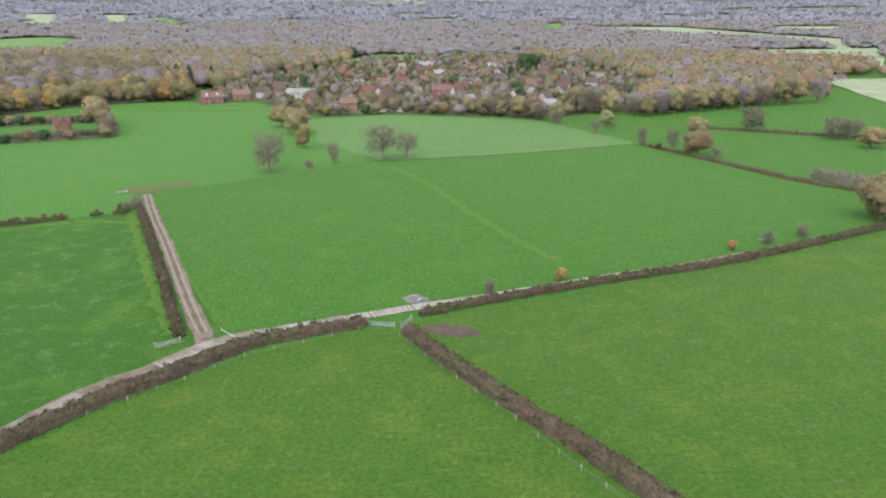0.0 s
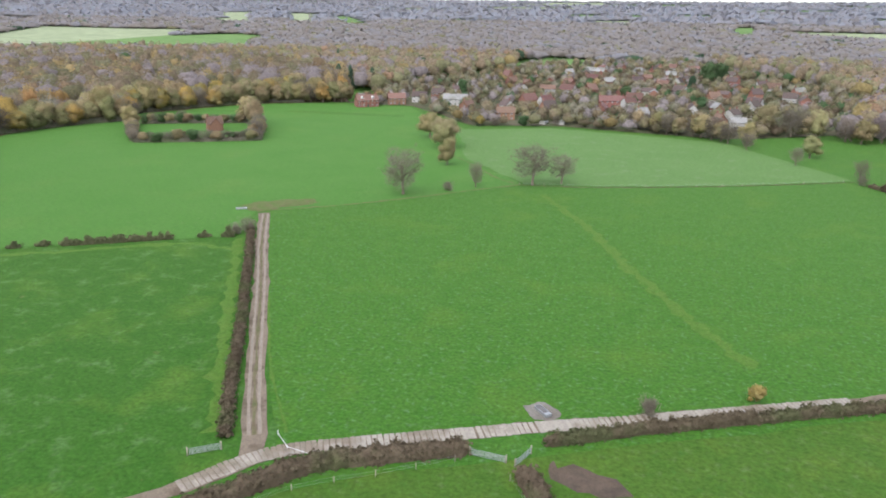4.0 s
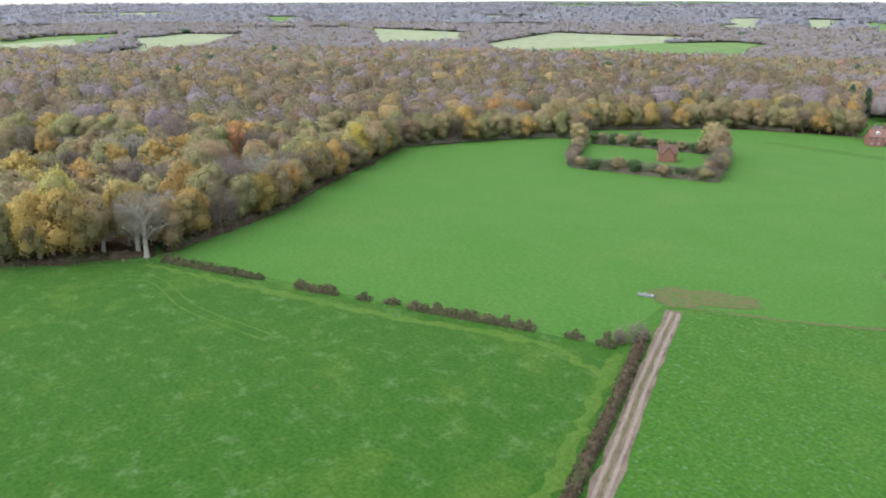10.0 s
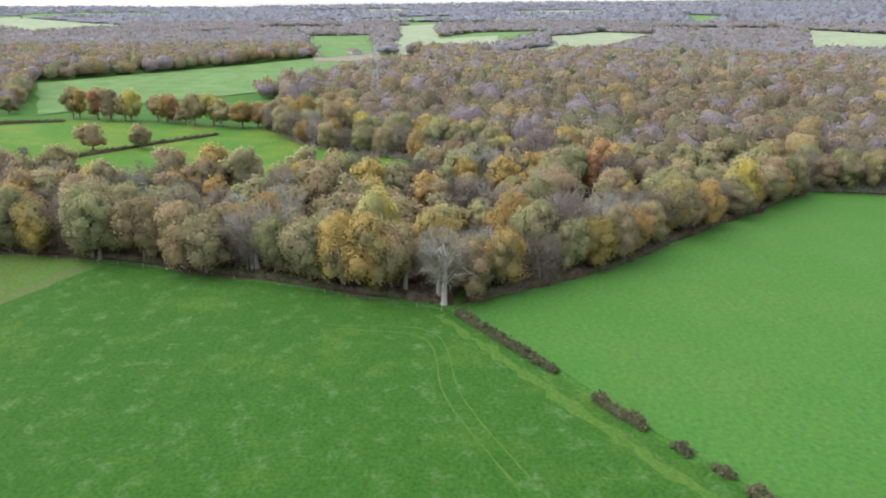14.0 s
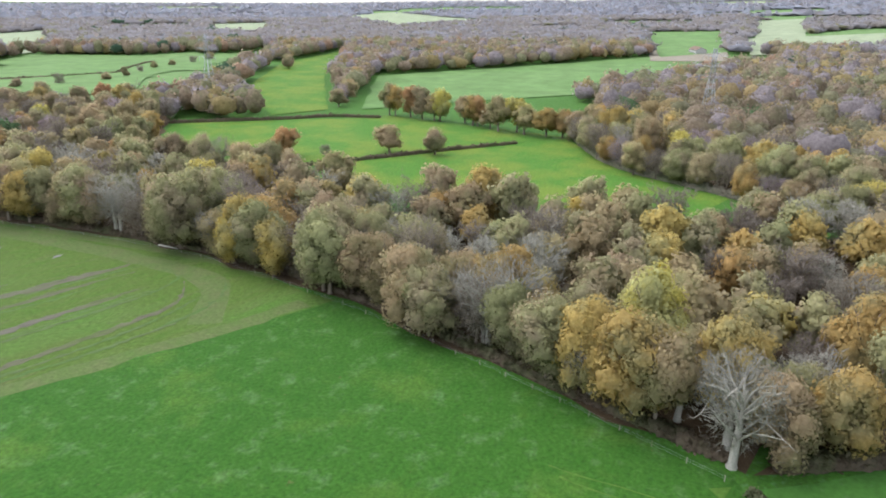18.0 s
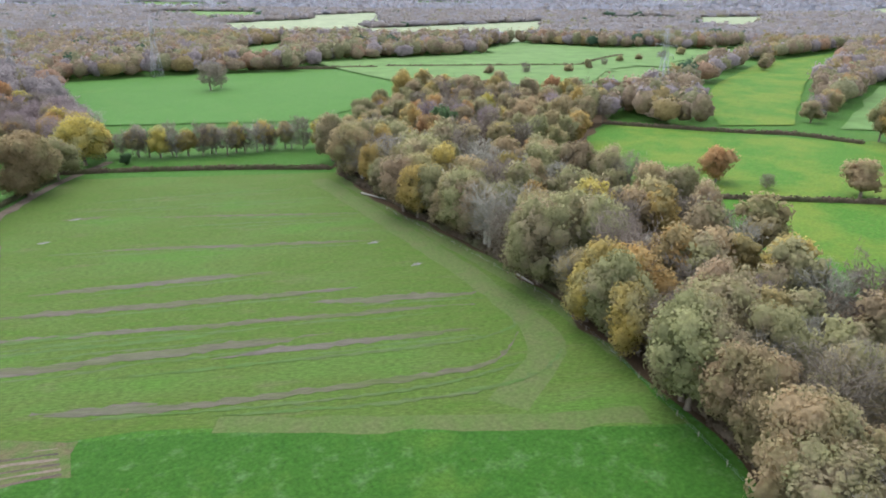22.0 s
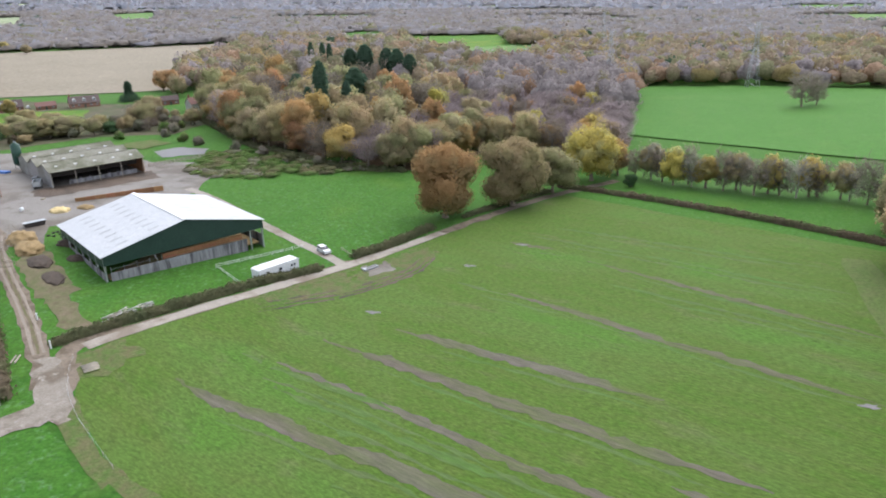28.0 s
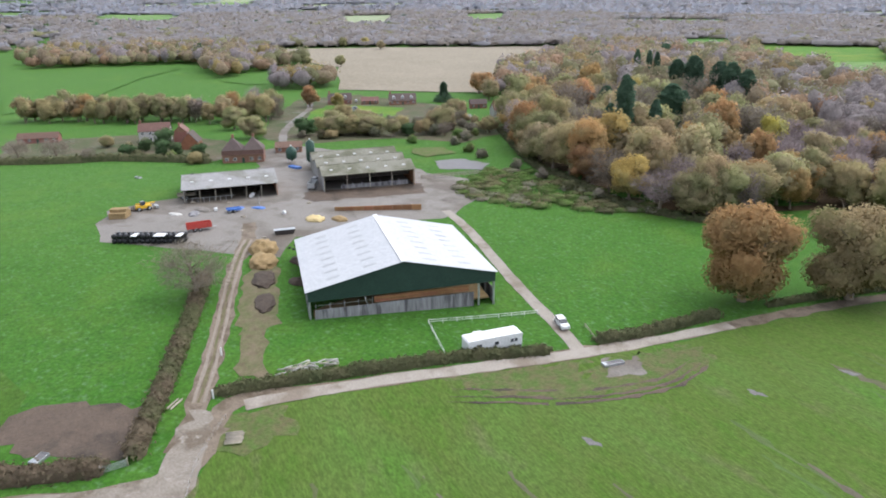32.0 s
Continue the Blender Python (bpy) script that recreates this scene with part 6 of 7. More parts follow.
def house(x, y, turn, w, d, eave, ridge, wall, roof, label, chimneys=1, dormers=0, rows=2, hip=0.0, name="house", group=""):
    """A pitched-roof house with windows, a door and chimneys."""
    h = thing(name, x, y, turn, label, "house", group)
    prism("wall", M[wall], h, [(-w / 2, -1), (w / 2, -1), (w / 2, eave), (-w / 2, eave)], -d / 2, d / 2)
    if not hip:
        for s in (-1, 1):
            g = prism("gable", M[wall], h, [(-d / 2, eave), (d / 2, eave), (0, ridge - 0.1)], -0.12, 0.12)
            g.matrix_local = Matrix(((0, 1, 0, s * (w / 2 - 0.12)), (1, 0, 0, 0), (0, 0, 1, 0), (0, 0, 0, 1)))
    for s in (-1, 1):
        a = [(-w / 2 - 0.3, s * (d / 2 + 0.4), eave - 0.25), (w / 2 + 0.3, s * (d / 2 + 0.4), eave - 0.25), (w / 2 + 0.3 - hip, 0, ridge), (-w / 2 - 0.3 + hip, 0, ridge)]
        slab("roof", M[roof], h, a if s < 0 else [a[1], a[0], a[3], a[2]], 0.18)
        if hip:
            slab("roof", M[roof], h, [(s * (w / 2 + 0.3), -s * -(d / 2 + 0.4), eave - 0.25), (s * (w / 2 + 0.3), s * -(d / 2 + 0.4), eave - 0.25), (s * (w / 2 + 0.3 - hip), -0.02, ridge), (s * (w / 2 + 0.3 - hip), 0.02, ridge)], 0.18)
    for k in range(chimneys):
        cx = (-w / 2 + 0.8) if k == 0 else (w / 2 - 0.8 if k == 1 else 0)
        c = part("chimney", M["brick"], h, (cx - 0.45, -0.4, ridge - 1.2), (cx + 0.45, 0.4, ridge + 1.3), "brick chimney", 0.05)
        rod("chimney_pot", M["tile"], c, (cx, 0, ridge + 1.2), (cx, 0, ridge + 1.7), 0.16)
    n = max(2, int(w / 3.2))
    for s in (-1, 1):
        for row in range(rows):
            for k in range(n):
                xx, zz = -w / 2 + (k + 0.5) * w / n, 0.9 + row * 2.5
                if zz + 1.2 > eave:
                    continue
                if row == 0 and k == n // 2 and s < 0:
                    part("door", M["green_paint"], h, (xx - 0.5, -d / 2 - 0.06, 0), (xx + 0.5, -d / 2 + 0.02, 2.0), "painted front door")
                    continue
                f = part("window", M["white"], h, (xx - 0.65, s * d / 2 - 0.06, zz), (xx + 0.65, s * d / 2 + 0.06, zz + 1.2), "white window frame", 0.01)
                part("pane", M["glass"], f, (xx - 0.55, s * d / 2 - 0.08, zz + 0.1), (xx - 0.05, s * d / 2 + 0.08, zz + 1.1))
                part("pane", M["glass"], f, (xx + 0.05, s * d / 2 - 0.08, zz + 0.1), (xx + 0.55, s * d / 2 + 0.08, zz + 1.1))
    for k in range(dormers):
        for s in (-1, 1):
            xx, yy = -w / 2 + (k + 0.5) * w / dormers, s * d * 0.28
            zz = eave + (ridge - eave) * 0.25
            dm = prism("dormer", M["white"], h, [(xx - 0.9, zz), (xx + 0.9, zz), (xx + 0.9, zz + 1.2), (xx, zz + 2.0), (xx - 0.9, zz + 1.2)], yy - 0.9, yy + 0.9, "white gabled dormer")
            part("pane", M["glass"], dm, (xx - 0.5, yy - 0.95, zz + 0.3), (xx + 0.5, yy + 0.95, zz + 1.1))
    return h


# farmhouse with twin pointed roofs and a tile-hung band
farmhouse = house(50, -108, -127, 16, 9, 3.4, 3.9, "brick", "tile", "brick farmhouse with twin pointed tiled roofs", 0)
for s in (-1, 1):
    bm = bmesh.new()
    base = [bm.verts.new((s * 4 + dx * 4.2, dy * 4.8, 5.0)) for dx, dy in ((-1, -1), (1, -1), (1, 1), (-1, 1))]
    top = bm.verts.new((s * 4, 0, 9.6))
    for i in range(4):
        bm.faces.new((base[i], base[(i + 1) % 4], top))
    bm.faces.new(base[::-1])
    bmesh_object("pointed_roof", bm, M["tile_dark"], farmhouse, "dark pointed tiled roof")
    c = part("chimney", M["brick"], farmhouse, (s * 4 - 0.5, 1.4, 7.0), (s * 4 + 0.5, 2.3, 10.4), "brick chimney")
part("tile_band", M["tile"], farmhouse, (-8.1, -4.6, 3.3), (8.1, 4.6, 5.0), "orange tile-hung upper wall")
house(128, -108, -125, 14, 7, 5.2, 8.6, "render", "tile", "white house with a red tiled roof", 1)
house(118, -116, -35, 9, 6, 4.8, 7.6, "brick", "tile", "brick wing with a red tiled roof", 1)
house(95, -109, -40, 9, 7, 3.4, 7.6, "board", "tile_dark", "dark boarded barn conversion with steep roof", 0, 0, 1)
house(170, -70, -125, 18, 6, 2.6, 4.8, "brick", "tile", "low outbuilding with a red roof", 0, 0, 1, name="outbuilding")
house(52, -131, -127, 11, 6, 2.6, 4.4, "brick", "tile", "low cart shed with a red tiled roof", 0, 0, 1, name="outbuilding")
house(167, -251, -130, 15, 8, 2.8, 6.8, "brick", "tile_dark", "cottage with a dark roof and white dormers", 1, 2, 1)
house(150, -262, -130, 11, 6, 2.4, 4.6, "brick", "tile", "garage with a red tiled roof", 0, 0, 1, name="garage")
house(132, -274, -130, 17, 8, 2.8, 6.8, "brick", "tile_dark", "cottage with a dark roof and three white dormers", 1, 3, 1)
house(66, -252, -80, 12, 8, 4.6, 8.0, "tile", "tile", "tile-hung house with a steep gable", 1)
house(46, -270, -120, 13, 8, 4.0, 7.4, "render", "tile", "house with a red roof and white walls", 1, 1)
house(80, -288, -130, 10, 6, 3.0, 5.4, "brick", "tile_dark", "brick outbuilding with a dark roof", 0, 0, 1)
house(52, -244, -120, 7, 4, 2.2, 3.2, "render", "asbestos", "pale garden shed with a flat roof", 0, 0, 1, name="garden_shed")
moat_house = house(-224, 408, 40, 8.6, 7, 4.0, 7.8, "brick", "tile", "red-roofed cottage inside a thicket ring", 1, 0, 2)

# ---- village ----
rv = np.random.default_rng(77)
VH = [(-181, 545, 16, 9, "brick", "tile", 3, 2), (-163, 562, 13, 8, "brick", "tile", 1, 0), (-149, 577, 11, 7, "render", "tile_dark", 1, 0), (-119, 570, 18, 8, "render", "asbestos", 0, 0), (-72, 515, 12, 8, "brick", "tile", 1, 0), (-5, 592, 19, 10, "brick", "tile", 2, 0), (8, 584, 10, 7, "render", "tile", 1, 0), (-140, 600, 10, 7, "brick", "tile_dark", 1, 0)]
HOMES = [(v[0], v[1]) for v in VH]
for x, y, w, d, wall, roof, ch, dm in VH:
    house(x, y, rv.uniform(-30, 30) + 20, w, d, 5.0, 8.6, wall, roof, "village house with a %s roof" % {"tile": "red tiled", "tile_dark": "dark tiled", "asbestos": "grey slate"}[roof], ch, dm, 2, group="village houses")
spots = scatter([(-160, 600), (-90, 520), (-20, 520), (60, 500), (120, 540), (150, 700), (80, 900), (-60, 860), (-140, 700)], 34, rv)
for x, y in spots:
    if min(math.hypot(x - v[0], y - v[1]) for v in VH) < 18 or rv.uniform() < 0.25:
        continue
    HOMES.append((x, y))
    roof = ("tile", "tile_dark", "tile_dark", "asbestos", "tile")[rv.integers(5)]
    house(x, y, rv.uniform(0, 180), rv.uniform(8, 14), rv.uniform(6, 8), rv.uniform(2.6, 5), rv.uniform(6.4, 8.4), ("brick", "render", "brick")[rv.integers(3)], roof, "village house with a %s roof" % {"tile": "red tiled", "tile_dark": "dark tiled", "asbestos": "grey slate"}[roof], int(rv.integers(0, 3)), 0, 2, group="village houses")
at = scatter(VILLAGE, 9.0, rv)
gap_to = np.array([min(max(abs(x - hx) / 9, abs(y - hy + 7) / 15) for hx, hy in HOMES) for x, y in at])
at = at[(gap_to > 1) & (rv.uniform(size=len(at)) < 0.66)]
far_wood("garden_trees", at, {"thicket": 2, "far_olive": 2.4, "far_brown": 4, "hazed_mauve": 2, "holly": 1.0, "far_gold": 0.5, "hedge": 2}, "bare and evergreen garden trees between the houses", rv, 4.6, 8.0, 90, BALL, 0.5, 0.7)
house(-33, 504, 70, 8, 5, 2.4, 3.4, "render", "sheet", "white-roofed garden shed by the pasture", 0, 0, 1, name="garden_shed")
house(-45, 501, 70, 5, 4, 2.2, 3.0, "render", "sheet", "white-roofed garden shed by the pasture", 0, 0, 1, name="garden_shed")
house(330, 640, 20, 14, 8, 4, 7, "brick", "tile", "far farmhouse with a red roof", 1)
house(352, 650, 10, 10, 7, 3, 6, "render", "tile_dark", "far white farm building", 0)
house(-1010, 130, 20, 26, 12, 5, 8, "render", "tile", "far red-roofed farm building", 0, name="farm_building")
# furrows on the turning place and the tilled ground
for k in range(6):
    strip("furrow", [(-141 - k * 0.6, 21.5 + k * 1.9), (-150 - k * 0.6, 26.5 + k * 1.9), (-163, 31.5 + k * 1.4)], 0.5, M["mud"] if k % 2 else M["track"], "furrow left by wheels in bare earth", 0.055 + 0.004 * k, "mud", 2.0, 0.12, k + 300)
for k in range(5):
    strip("furrow", [(-106 - k * 3.2, 31 + k * 1.2), (-112 - k * 3.2, 40 + k * 1.2), (-117 - k * 2.4, 48 + k * 0.4)], 0.4, M["earth"], "pale furrow in tilled earth", 0.055 + 0.004 * k, "mud", 2.0, 0.12, k + 320)

# ---- a front gable for the cottage in the thicket ----
prism("front_gable", M["brick"], moat_house, [(-2.8, 0), (2.8, 0), (2.8, 4.2), (0, 7.4), (-2.8, 4.2)], -5.4, -3.4, "brick front gable")
for s in (-1, 1):
    slab("gable_roof", M["tile"], moat_house, [(s * 3.1, -5.8, 3.9), (s * 3.1, -1.0, 3.9), (0, -1.0, 7.6), (0, -5.8, 7.6)][:: s], 0.15)


# ---- gates, fences, troughs ----
def field_gate(x, y, turn, length, label, material="galv", height=1.2):
    """A barred field gate between two posts."""
    g = thing("field_gate", x, y, turn, label, "gate")
    for k in range(6):
        part("bar", M[material], g, (0, -0.025, 0.2 + k * (height - 0.25) / 5), (length, 0.025, 0.26 + k * (height - 0.25) / 5), "", 0.008)
    for xx in (0.0, length / 2, length - 0.07):
        part("upright", M[material], g, (xx, -0.03, 0.15), (xx + 0.07, 0.03, height + 0.05), "", 0.008)
    rod("brace", M[material], g, (0.1, 0, 0.25), (length - 0.1, 0, height), 0.025)
    for xx in (-0.25, length + 0.12):
        rod("gate_post", M["grey_wood"], g, (xx, 0, -0.4), (xx, 0, 1.5), 0.1, "weathered wooden gate post")
    return g


def trough(x, y, turn, length, width, label, deep=0.55):
    """A galvanised water trough with thick sides, a rim and water in it."""
    t = thing("water_trough", x, y, turn, label, "trough")
    part("base", M["galv"], t, (-length / 2, -width / 2, 0.05), (length / 2, width / 2, 0.12))
    for s in (-1, 1):
        part("side", M["galv"], t, (-length / 2, s * width / 2 - 0.04, 0.05), (length / 2, s * width / 2 + 0.04, deep))
        part("end", M["galv"], t, (s * length / 2 - 0.04, -width / 2, 0.05), (s * length / 2 + 0.04, width / 2, deep))
        part("foot", M["panel"], t, (s * length * 0.35 - 0.15, -width / 2, -0.2), (s * length * 0.35 + 0.15, width / 2, 0.06))
    part("water", M["water"], t, (-length / 2 + 0.05, -width / 2 + 0.05, 0.12), (length / 2 - 0.05, width / 2 - 0.05, deep - 0.12))
    part("ballcock_box", M["galv"], t, (length / 2 - 0.7, -width / 2, deep - 0.02), (length / 2, width / 2, deep + 0.08), "lidded ballcock box")
    return t


field_gate(-16, 133.6, -6, 5.2, "pale galvanised gate closed across the gateway")
field_gate(-9.2, 132.6, 65, 4.0, "pale galvanised gate swung open")
field_gate(-109.6, 13.6, -105, 3.2, "silver field gate between two hedges")
field_gate(-56, 122.6, 35, 4.4, "silver gate leaning open by the track")
trough(-7, 148.6, -50, 3.4, 1.1, "galvanised trough on muddy grey ground")
patch("trough_mud", [(-10.5, 150), (-7, 152), (-4, 149), (-5, 146), (-9, 147)], M["yard"], "grey trodden mud round a trough", 0.05, "mud", 1, 0.3)
trough(-120, 252.2, 25, 3.6, 1.1, "galvanised trough at the end of the track")
trough(-144.6, -65, 62, 4.2, 1.3, "long galvanised trough beside the farm road")
trough(-99.5, 18.6, 120, 2.6, 1.4, "white-rimmed trough behind a hedge")
trough(92, 196, 30, 3.0, 1.1, "pale trough beside the hedge")
trough(52, -65, 10, 2.6, 1.2, "blue-green trough in the paddock")
trough(70, 175, 20, 2.4, 1.0, "dark trough in a muddy corner")


def fence(line, gap, label, height=1.15, rails=0, material="grey_wood", wire=True, radius=0.06):
    """A post fence along a line, with wires or rails between the posts."""
    p = smooth_line(line, gap)
    f = thing("post_fence", p[0][0], p[0][1], 0, label, "fence")
    o = Vector(f.location)
    last = None
    for x, y in p:
        z = float(ground_z(x, y))
        a = Vector((x, y, z)) - o
        rod("post", M[material], f, a - Vector((0, 0, 0.3)), a + Vector((0, 0, height)), radius, sides=5)
        if last is not None:
            for k in range(rails):
                h = Vector((0, 0, height * (0.45 + 0.45 * k / max(1, rails - 1))))
                rod("rail", M[material], f, last + h, a + h, 0.05, sides=4)
            if wire:
                for h in (0.5, 0.95):
                    rod("wire", M["galv"], f, last + Vector((0, 0, h)), a + Vector((0, 0, h)), 0.012, sides=3)
        last = a
    return f


fence([(-62, 93), (-53, 103), (-46, 110), (-38, 119), (-28, 125), (-18, 131.5)], 4.5, "grey post and wire fence inside a hedge")
fence([(-9.5, 129), (-1, 115), (11, 97.5), (19, 84.5), (27, 73)], 4.5, "grey post and wire fence inside a hedge")
fence([(-214, 163), (-231, 124.5), (-248, 81), (-261.5, 24), (-262, -50)], 6.0, "grey post and wire fence along the wood")
fence([(-111, -5), (-117, 3), (-125, 9.5), (-139, 18)], 4.0, "low post and wire fence at the field's corner", 0.9)
fence([(-110.5, -51), (-117, -61), (-123, -71)], 2.6, "white post and rail fence round a caravan", 1.0, 2, "white", False)
fence([(-110.5, -51), (-116, -47.5), (-121, -44.5)], 2.6, "white post and rail fence round a caravan", 1.0, 2, "white", False)
fence([(-133, -73.5), (-135.5, -71.8), (-138, -70)], 1.6, "wooden post and rail fence by the drive", 1.1, 3, "grey_wood", False)
fence([(-46, 131), (-43, 128), (-38, 127)], 3.0, "rope-like white rail beside the track", 0.8, 1, "white", False)
fence([(-35, 319), (-4, 324.5), (44, 342), (95, 366)], 9.0, "old post and wire fence between pastures", 1.1, 0, "grey_wood", True, 0.08)

# fallen timber at the wood's foot
for pts, label in (([(-263, -70, 0.3), (-268, -55, 0.35)], "pale fallen trunk at the wood's edge"), ([(-264, 14, 0.3), (-263.5, 21, 0.4)], "pale fallen trunk at the wood's edge"), ([(-221, 172, 0.3), (-225, 177, 0.5)], "broken branch at the wood's edge")):
    rod("fallen_log", M["pale_bark"], None, pts[0], pts[1], 0.32, label, 8, 0.6)["category"] = "log"

# ---- concrete slabs of the meadow road ----
road = bpy.data.objects["meadow_road"]
line = smooth_line([(-53, 116), (-45, 126), (-34, 132), (-17, 139.5), (-7, 144), (10, 151), (44, 166)], 0.85)
side = sides_of(line)
shapes = []
rq = np.random.default_rng(3)
for k in range(4):
    bm = bmesh.new()
    w = 1.65 + rq.uniform(-0.12, 0.12)
    box(bm, (-0.37, -w, 0), (0.37 + rq.uniform(-0.03, 0.02), w, 0.07), 0.02)
    me = bpy.data.meshes.new("slab")
    bm.to_mesh(me)
    bm.free()
    me.materials.append(M["concrete"])
    shapes.append(me)
for k, (p, n) in enumerate(zip(line, side)):
    ob = new("slab", shapes[rq.integers(4)])
    ob.parent = road
    ob.location = (p[0], p[1], float(ground_z(p[0], p[1])) + 0.075 + rq.uniform(-0.015, 0.015))
    ob.rotation_euler = (0, 0, math.atan2(n[1], n[0]) - math.pi / 2 + rq.normal(0, 0.025))
# ---- caravan ----
caravan = thing("static_caravan", -125.5, -53, -116, "white static caravan on grey blocks", "caravan")
L2, W2 = 5.6, 1.7
bm = bmesh.new()
box(bm, (-L2, -W2, 0.5), (L2, W2, 2.7), 0.12)
bmesh_object("body", bm, M["white"], caravan, "white sheeted body")
prism("roof", M["white"], caravan, [(-L2 - 0.05, 2.68), (L2 + 0.05, 2.68), (L2 + 0.05, 2.8), (L2 - 0.3, 3.0), (-L2 + 0.3, 3.0), (-L2 - 0.05, 2.8)], -W2 - 0.05, W2 + 0.05, "white roof")
part("skirt", M["panel"], caravan, (-L2 + 0.1, -W2 + 0.1, -0.6), (L2 - 0.1, W2 - 0.1, 0.5), "grey underskirt")
for xx, w in ((-3.2, 0.35), (0.2, 0.4), (3.4, 0.3), (4.2, 0.3)):
    f = part("window", M["white"], caravan, (xx - w - 0.08, W2 - 0.02, 1.35), (xx + w + 0.08, W2 + 0.05, 2.15), "", 0.01)
    part("pane", M["glass"], f, (xx - w, W2 + 0.0, 1.42), (xx + w, W2 + 0.07, 2.08))
    f = part("window", M["white"], caravan, (xx - w - 0.08, -W2 - 0.05, 1.35), (xx + w + 0.08, -W2 + 0.02, 2.15), "", 0.01)
    part("pane", M["glass"], f, (xx - w, -W2 - 0.07, 1.42), (xx + w, -W2, 2.08))
part("porch", M["white"], caravan, (-2.6, W2 + 0.02, 0.0), (-0.8, W2 + 1.9, 2.3), "white lean-to porch") 
part("gas_bottle_box", M["red_paint"], caravan, (-L2 - 0.7, -0.9, -0.4), (-L2 - 0.1, -0.2, 0.7), "red gas bottle box")


# ---- vehicles ----
def wheel(parent, x, y, radius, width=0.25):
    w = rod("wheel", M["rubber"], parent, (x, y - width / 2, radius), (x, y + width / 2, radius), radius, "black tyre", 14)
    rod("rim", M["galv"], w, (x, y - width / 2 - 0.01, radius), (x, y + width / 2 + 0.01, radius), radius * 0.6, "silver rim", 10)


def car(x, y, turn, paint, label, length=4.6):
    """A car with body, glasshouse, wheels and lamps."""
    c = thing("parked_car", x, y, turn, label, "car")
    h = length / 2
    prism("body", paint, c, [(-h, 0.35), (h, 0.35), (h, 0.75), (h - 0.15, 1.0), (h - 1.2, 1.08), (-h + 0.1, 1.1), (-h, 0.8)], -0.9, 0.9)
    prism("glasshouse", M["glass"], c, [(-h + 0.15, 1.08), (h - 1.25, 1.08), (h - 1.9, 1.66), (-h + 0.35, 1.68)], -0.8, 0.8, "dark windows")
    part("roof", paint, c, (-h + 0.35, -0.78, 1.66), (h - 1.95, 0.78, 1.74), "", 0.03)
    for s in (-1, 1):
        part("pillar", paint, c, (-0.15, s * 0.79 - 0.03, 1.06), (-0.03, s * 0.79 + 0.03, 1.68))
        part("headlight", M["rooflight"], c, (h - 0.1, s * 0.65 - 0.2, 0.68), (h + 0.02, s * 0.65 + 0.2, 0.86))
        part("tail_light", M["red_paint"], c, (-h - 0.02, s * 0.75 - 0.1, 0.75), (-h + 0.08, s * 0.75 + 0.1, 1.05))
        for xx in (-h + 0.85, h - 0.9):
            wheel(c, xx, s * 0.82, 0.36)
    part("bumper", M["rubber"], c, (-h - 0.06, -0.85, 0.35), (-h + 0.05, 0.85, 0.6))
    return c


car(-129.5, -70.5, -216, M["white"], "white estate car with black trim on the drive")
car(140, -240, 40, M["white"], "white car parked at the cottages")
car(136, -236, 40, M["glass"], "dark car parked at the cottages")
car(132, -232, 40, M["galv"], "silver car parked at the cottages")
car(164, -262, -40, M["white"], "white van before the garage", 5.2)

loader = thing("telehandler", 6, -46, -100, "yellow farm loader in the yard", "loader")
part("body", M["yellow_paint"], loader, (-2.2, -0.9, 0.7), (2.2, 0.9, 1.7), "", 0.1)
part("cab", M["glass"], loader, (-0.9, -0.85, 1.7), (0.5, 0.2, 2.9), "glazed cab", 0.08)
part("boom", M["yellow_paint"], loader, (-2.0, 0.35, 1.8), (3.6, 0.7, 2.15), "yellow boom")
part("bucket", M["galv"], loader, (3.3, -1.1, 0.2), (4.3, 1.1, 1.0), "steel bucket")
for xx in (-1.5, 1.5):
    for s in (-1, 1):
        wheel(loader, xx, s * 0.95, 0.65, 0.45)


def trailer(x, y, turn, paint, label, length=6.0, high=1.3):
    """A farm trailer: floor, four sides, drawbar and wheels."""
    t = thing("farm_trailer", x, y, turn, label, "trailer")
    h = length / 2
    part("floor", paint, t, (-h, -1.2, 0.9), (h, 1.2, 1.02))
    for s in (-1, 1):
        part("side", paint, t, (-h, s * 1.2 - 0.05, 0.9), (h, s * 1.2 + 0.05, 1.0 + high))
        part("end", paint, t, (s * h - 0.05, -1.2, 0.9), (s * h + 0.05, 1.2, 1.0 + high))
        for xx in (-0.7, 0.7):
            wheel(t, xx - 0.6, s * 1.0, 0.48, 0.35)
    rod("drawbar", M["galv"], t, (h, 0, 0.8), (h + 1.5, 0, 0.6), 0.08)
    return t


trailer(-26, -47, -110, M["red_paint"], "red steel farm trailer", 6.5)
trailer(-12, -96, -50, M["galv"], "grey muck spreader trailer by the shed", 6.0, 1.6)
trailer(10, -62, -115, M["grey_wood"], "old grey hay trailer", 5.5, 0.6)
trailer(-17, -63, -110, M["blue_paint"], "blue implement lying in the yard", 4.0, 0.3)

tank = thing("feed_trough_bin", -45.5, -61.5, -120, "long dark metal skip in the yard", "skip")
prism("bin", M["dark"], tank, [(-2.8, 1.3), (-2.3, 0), (2.3, 0), (2.8, 1.3)], -0.9, 0.9, "dark steel skip")
part("rim", M["galv"], tank, (-2.85, -0.95, 1.25), (2.85, 0.95, 1.34))


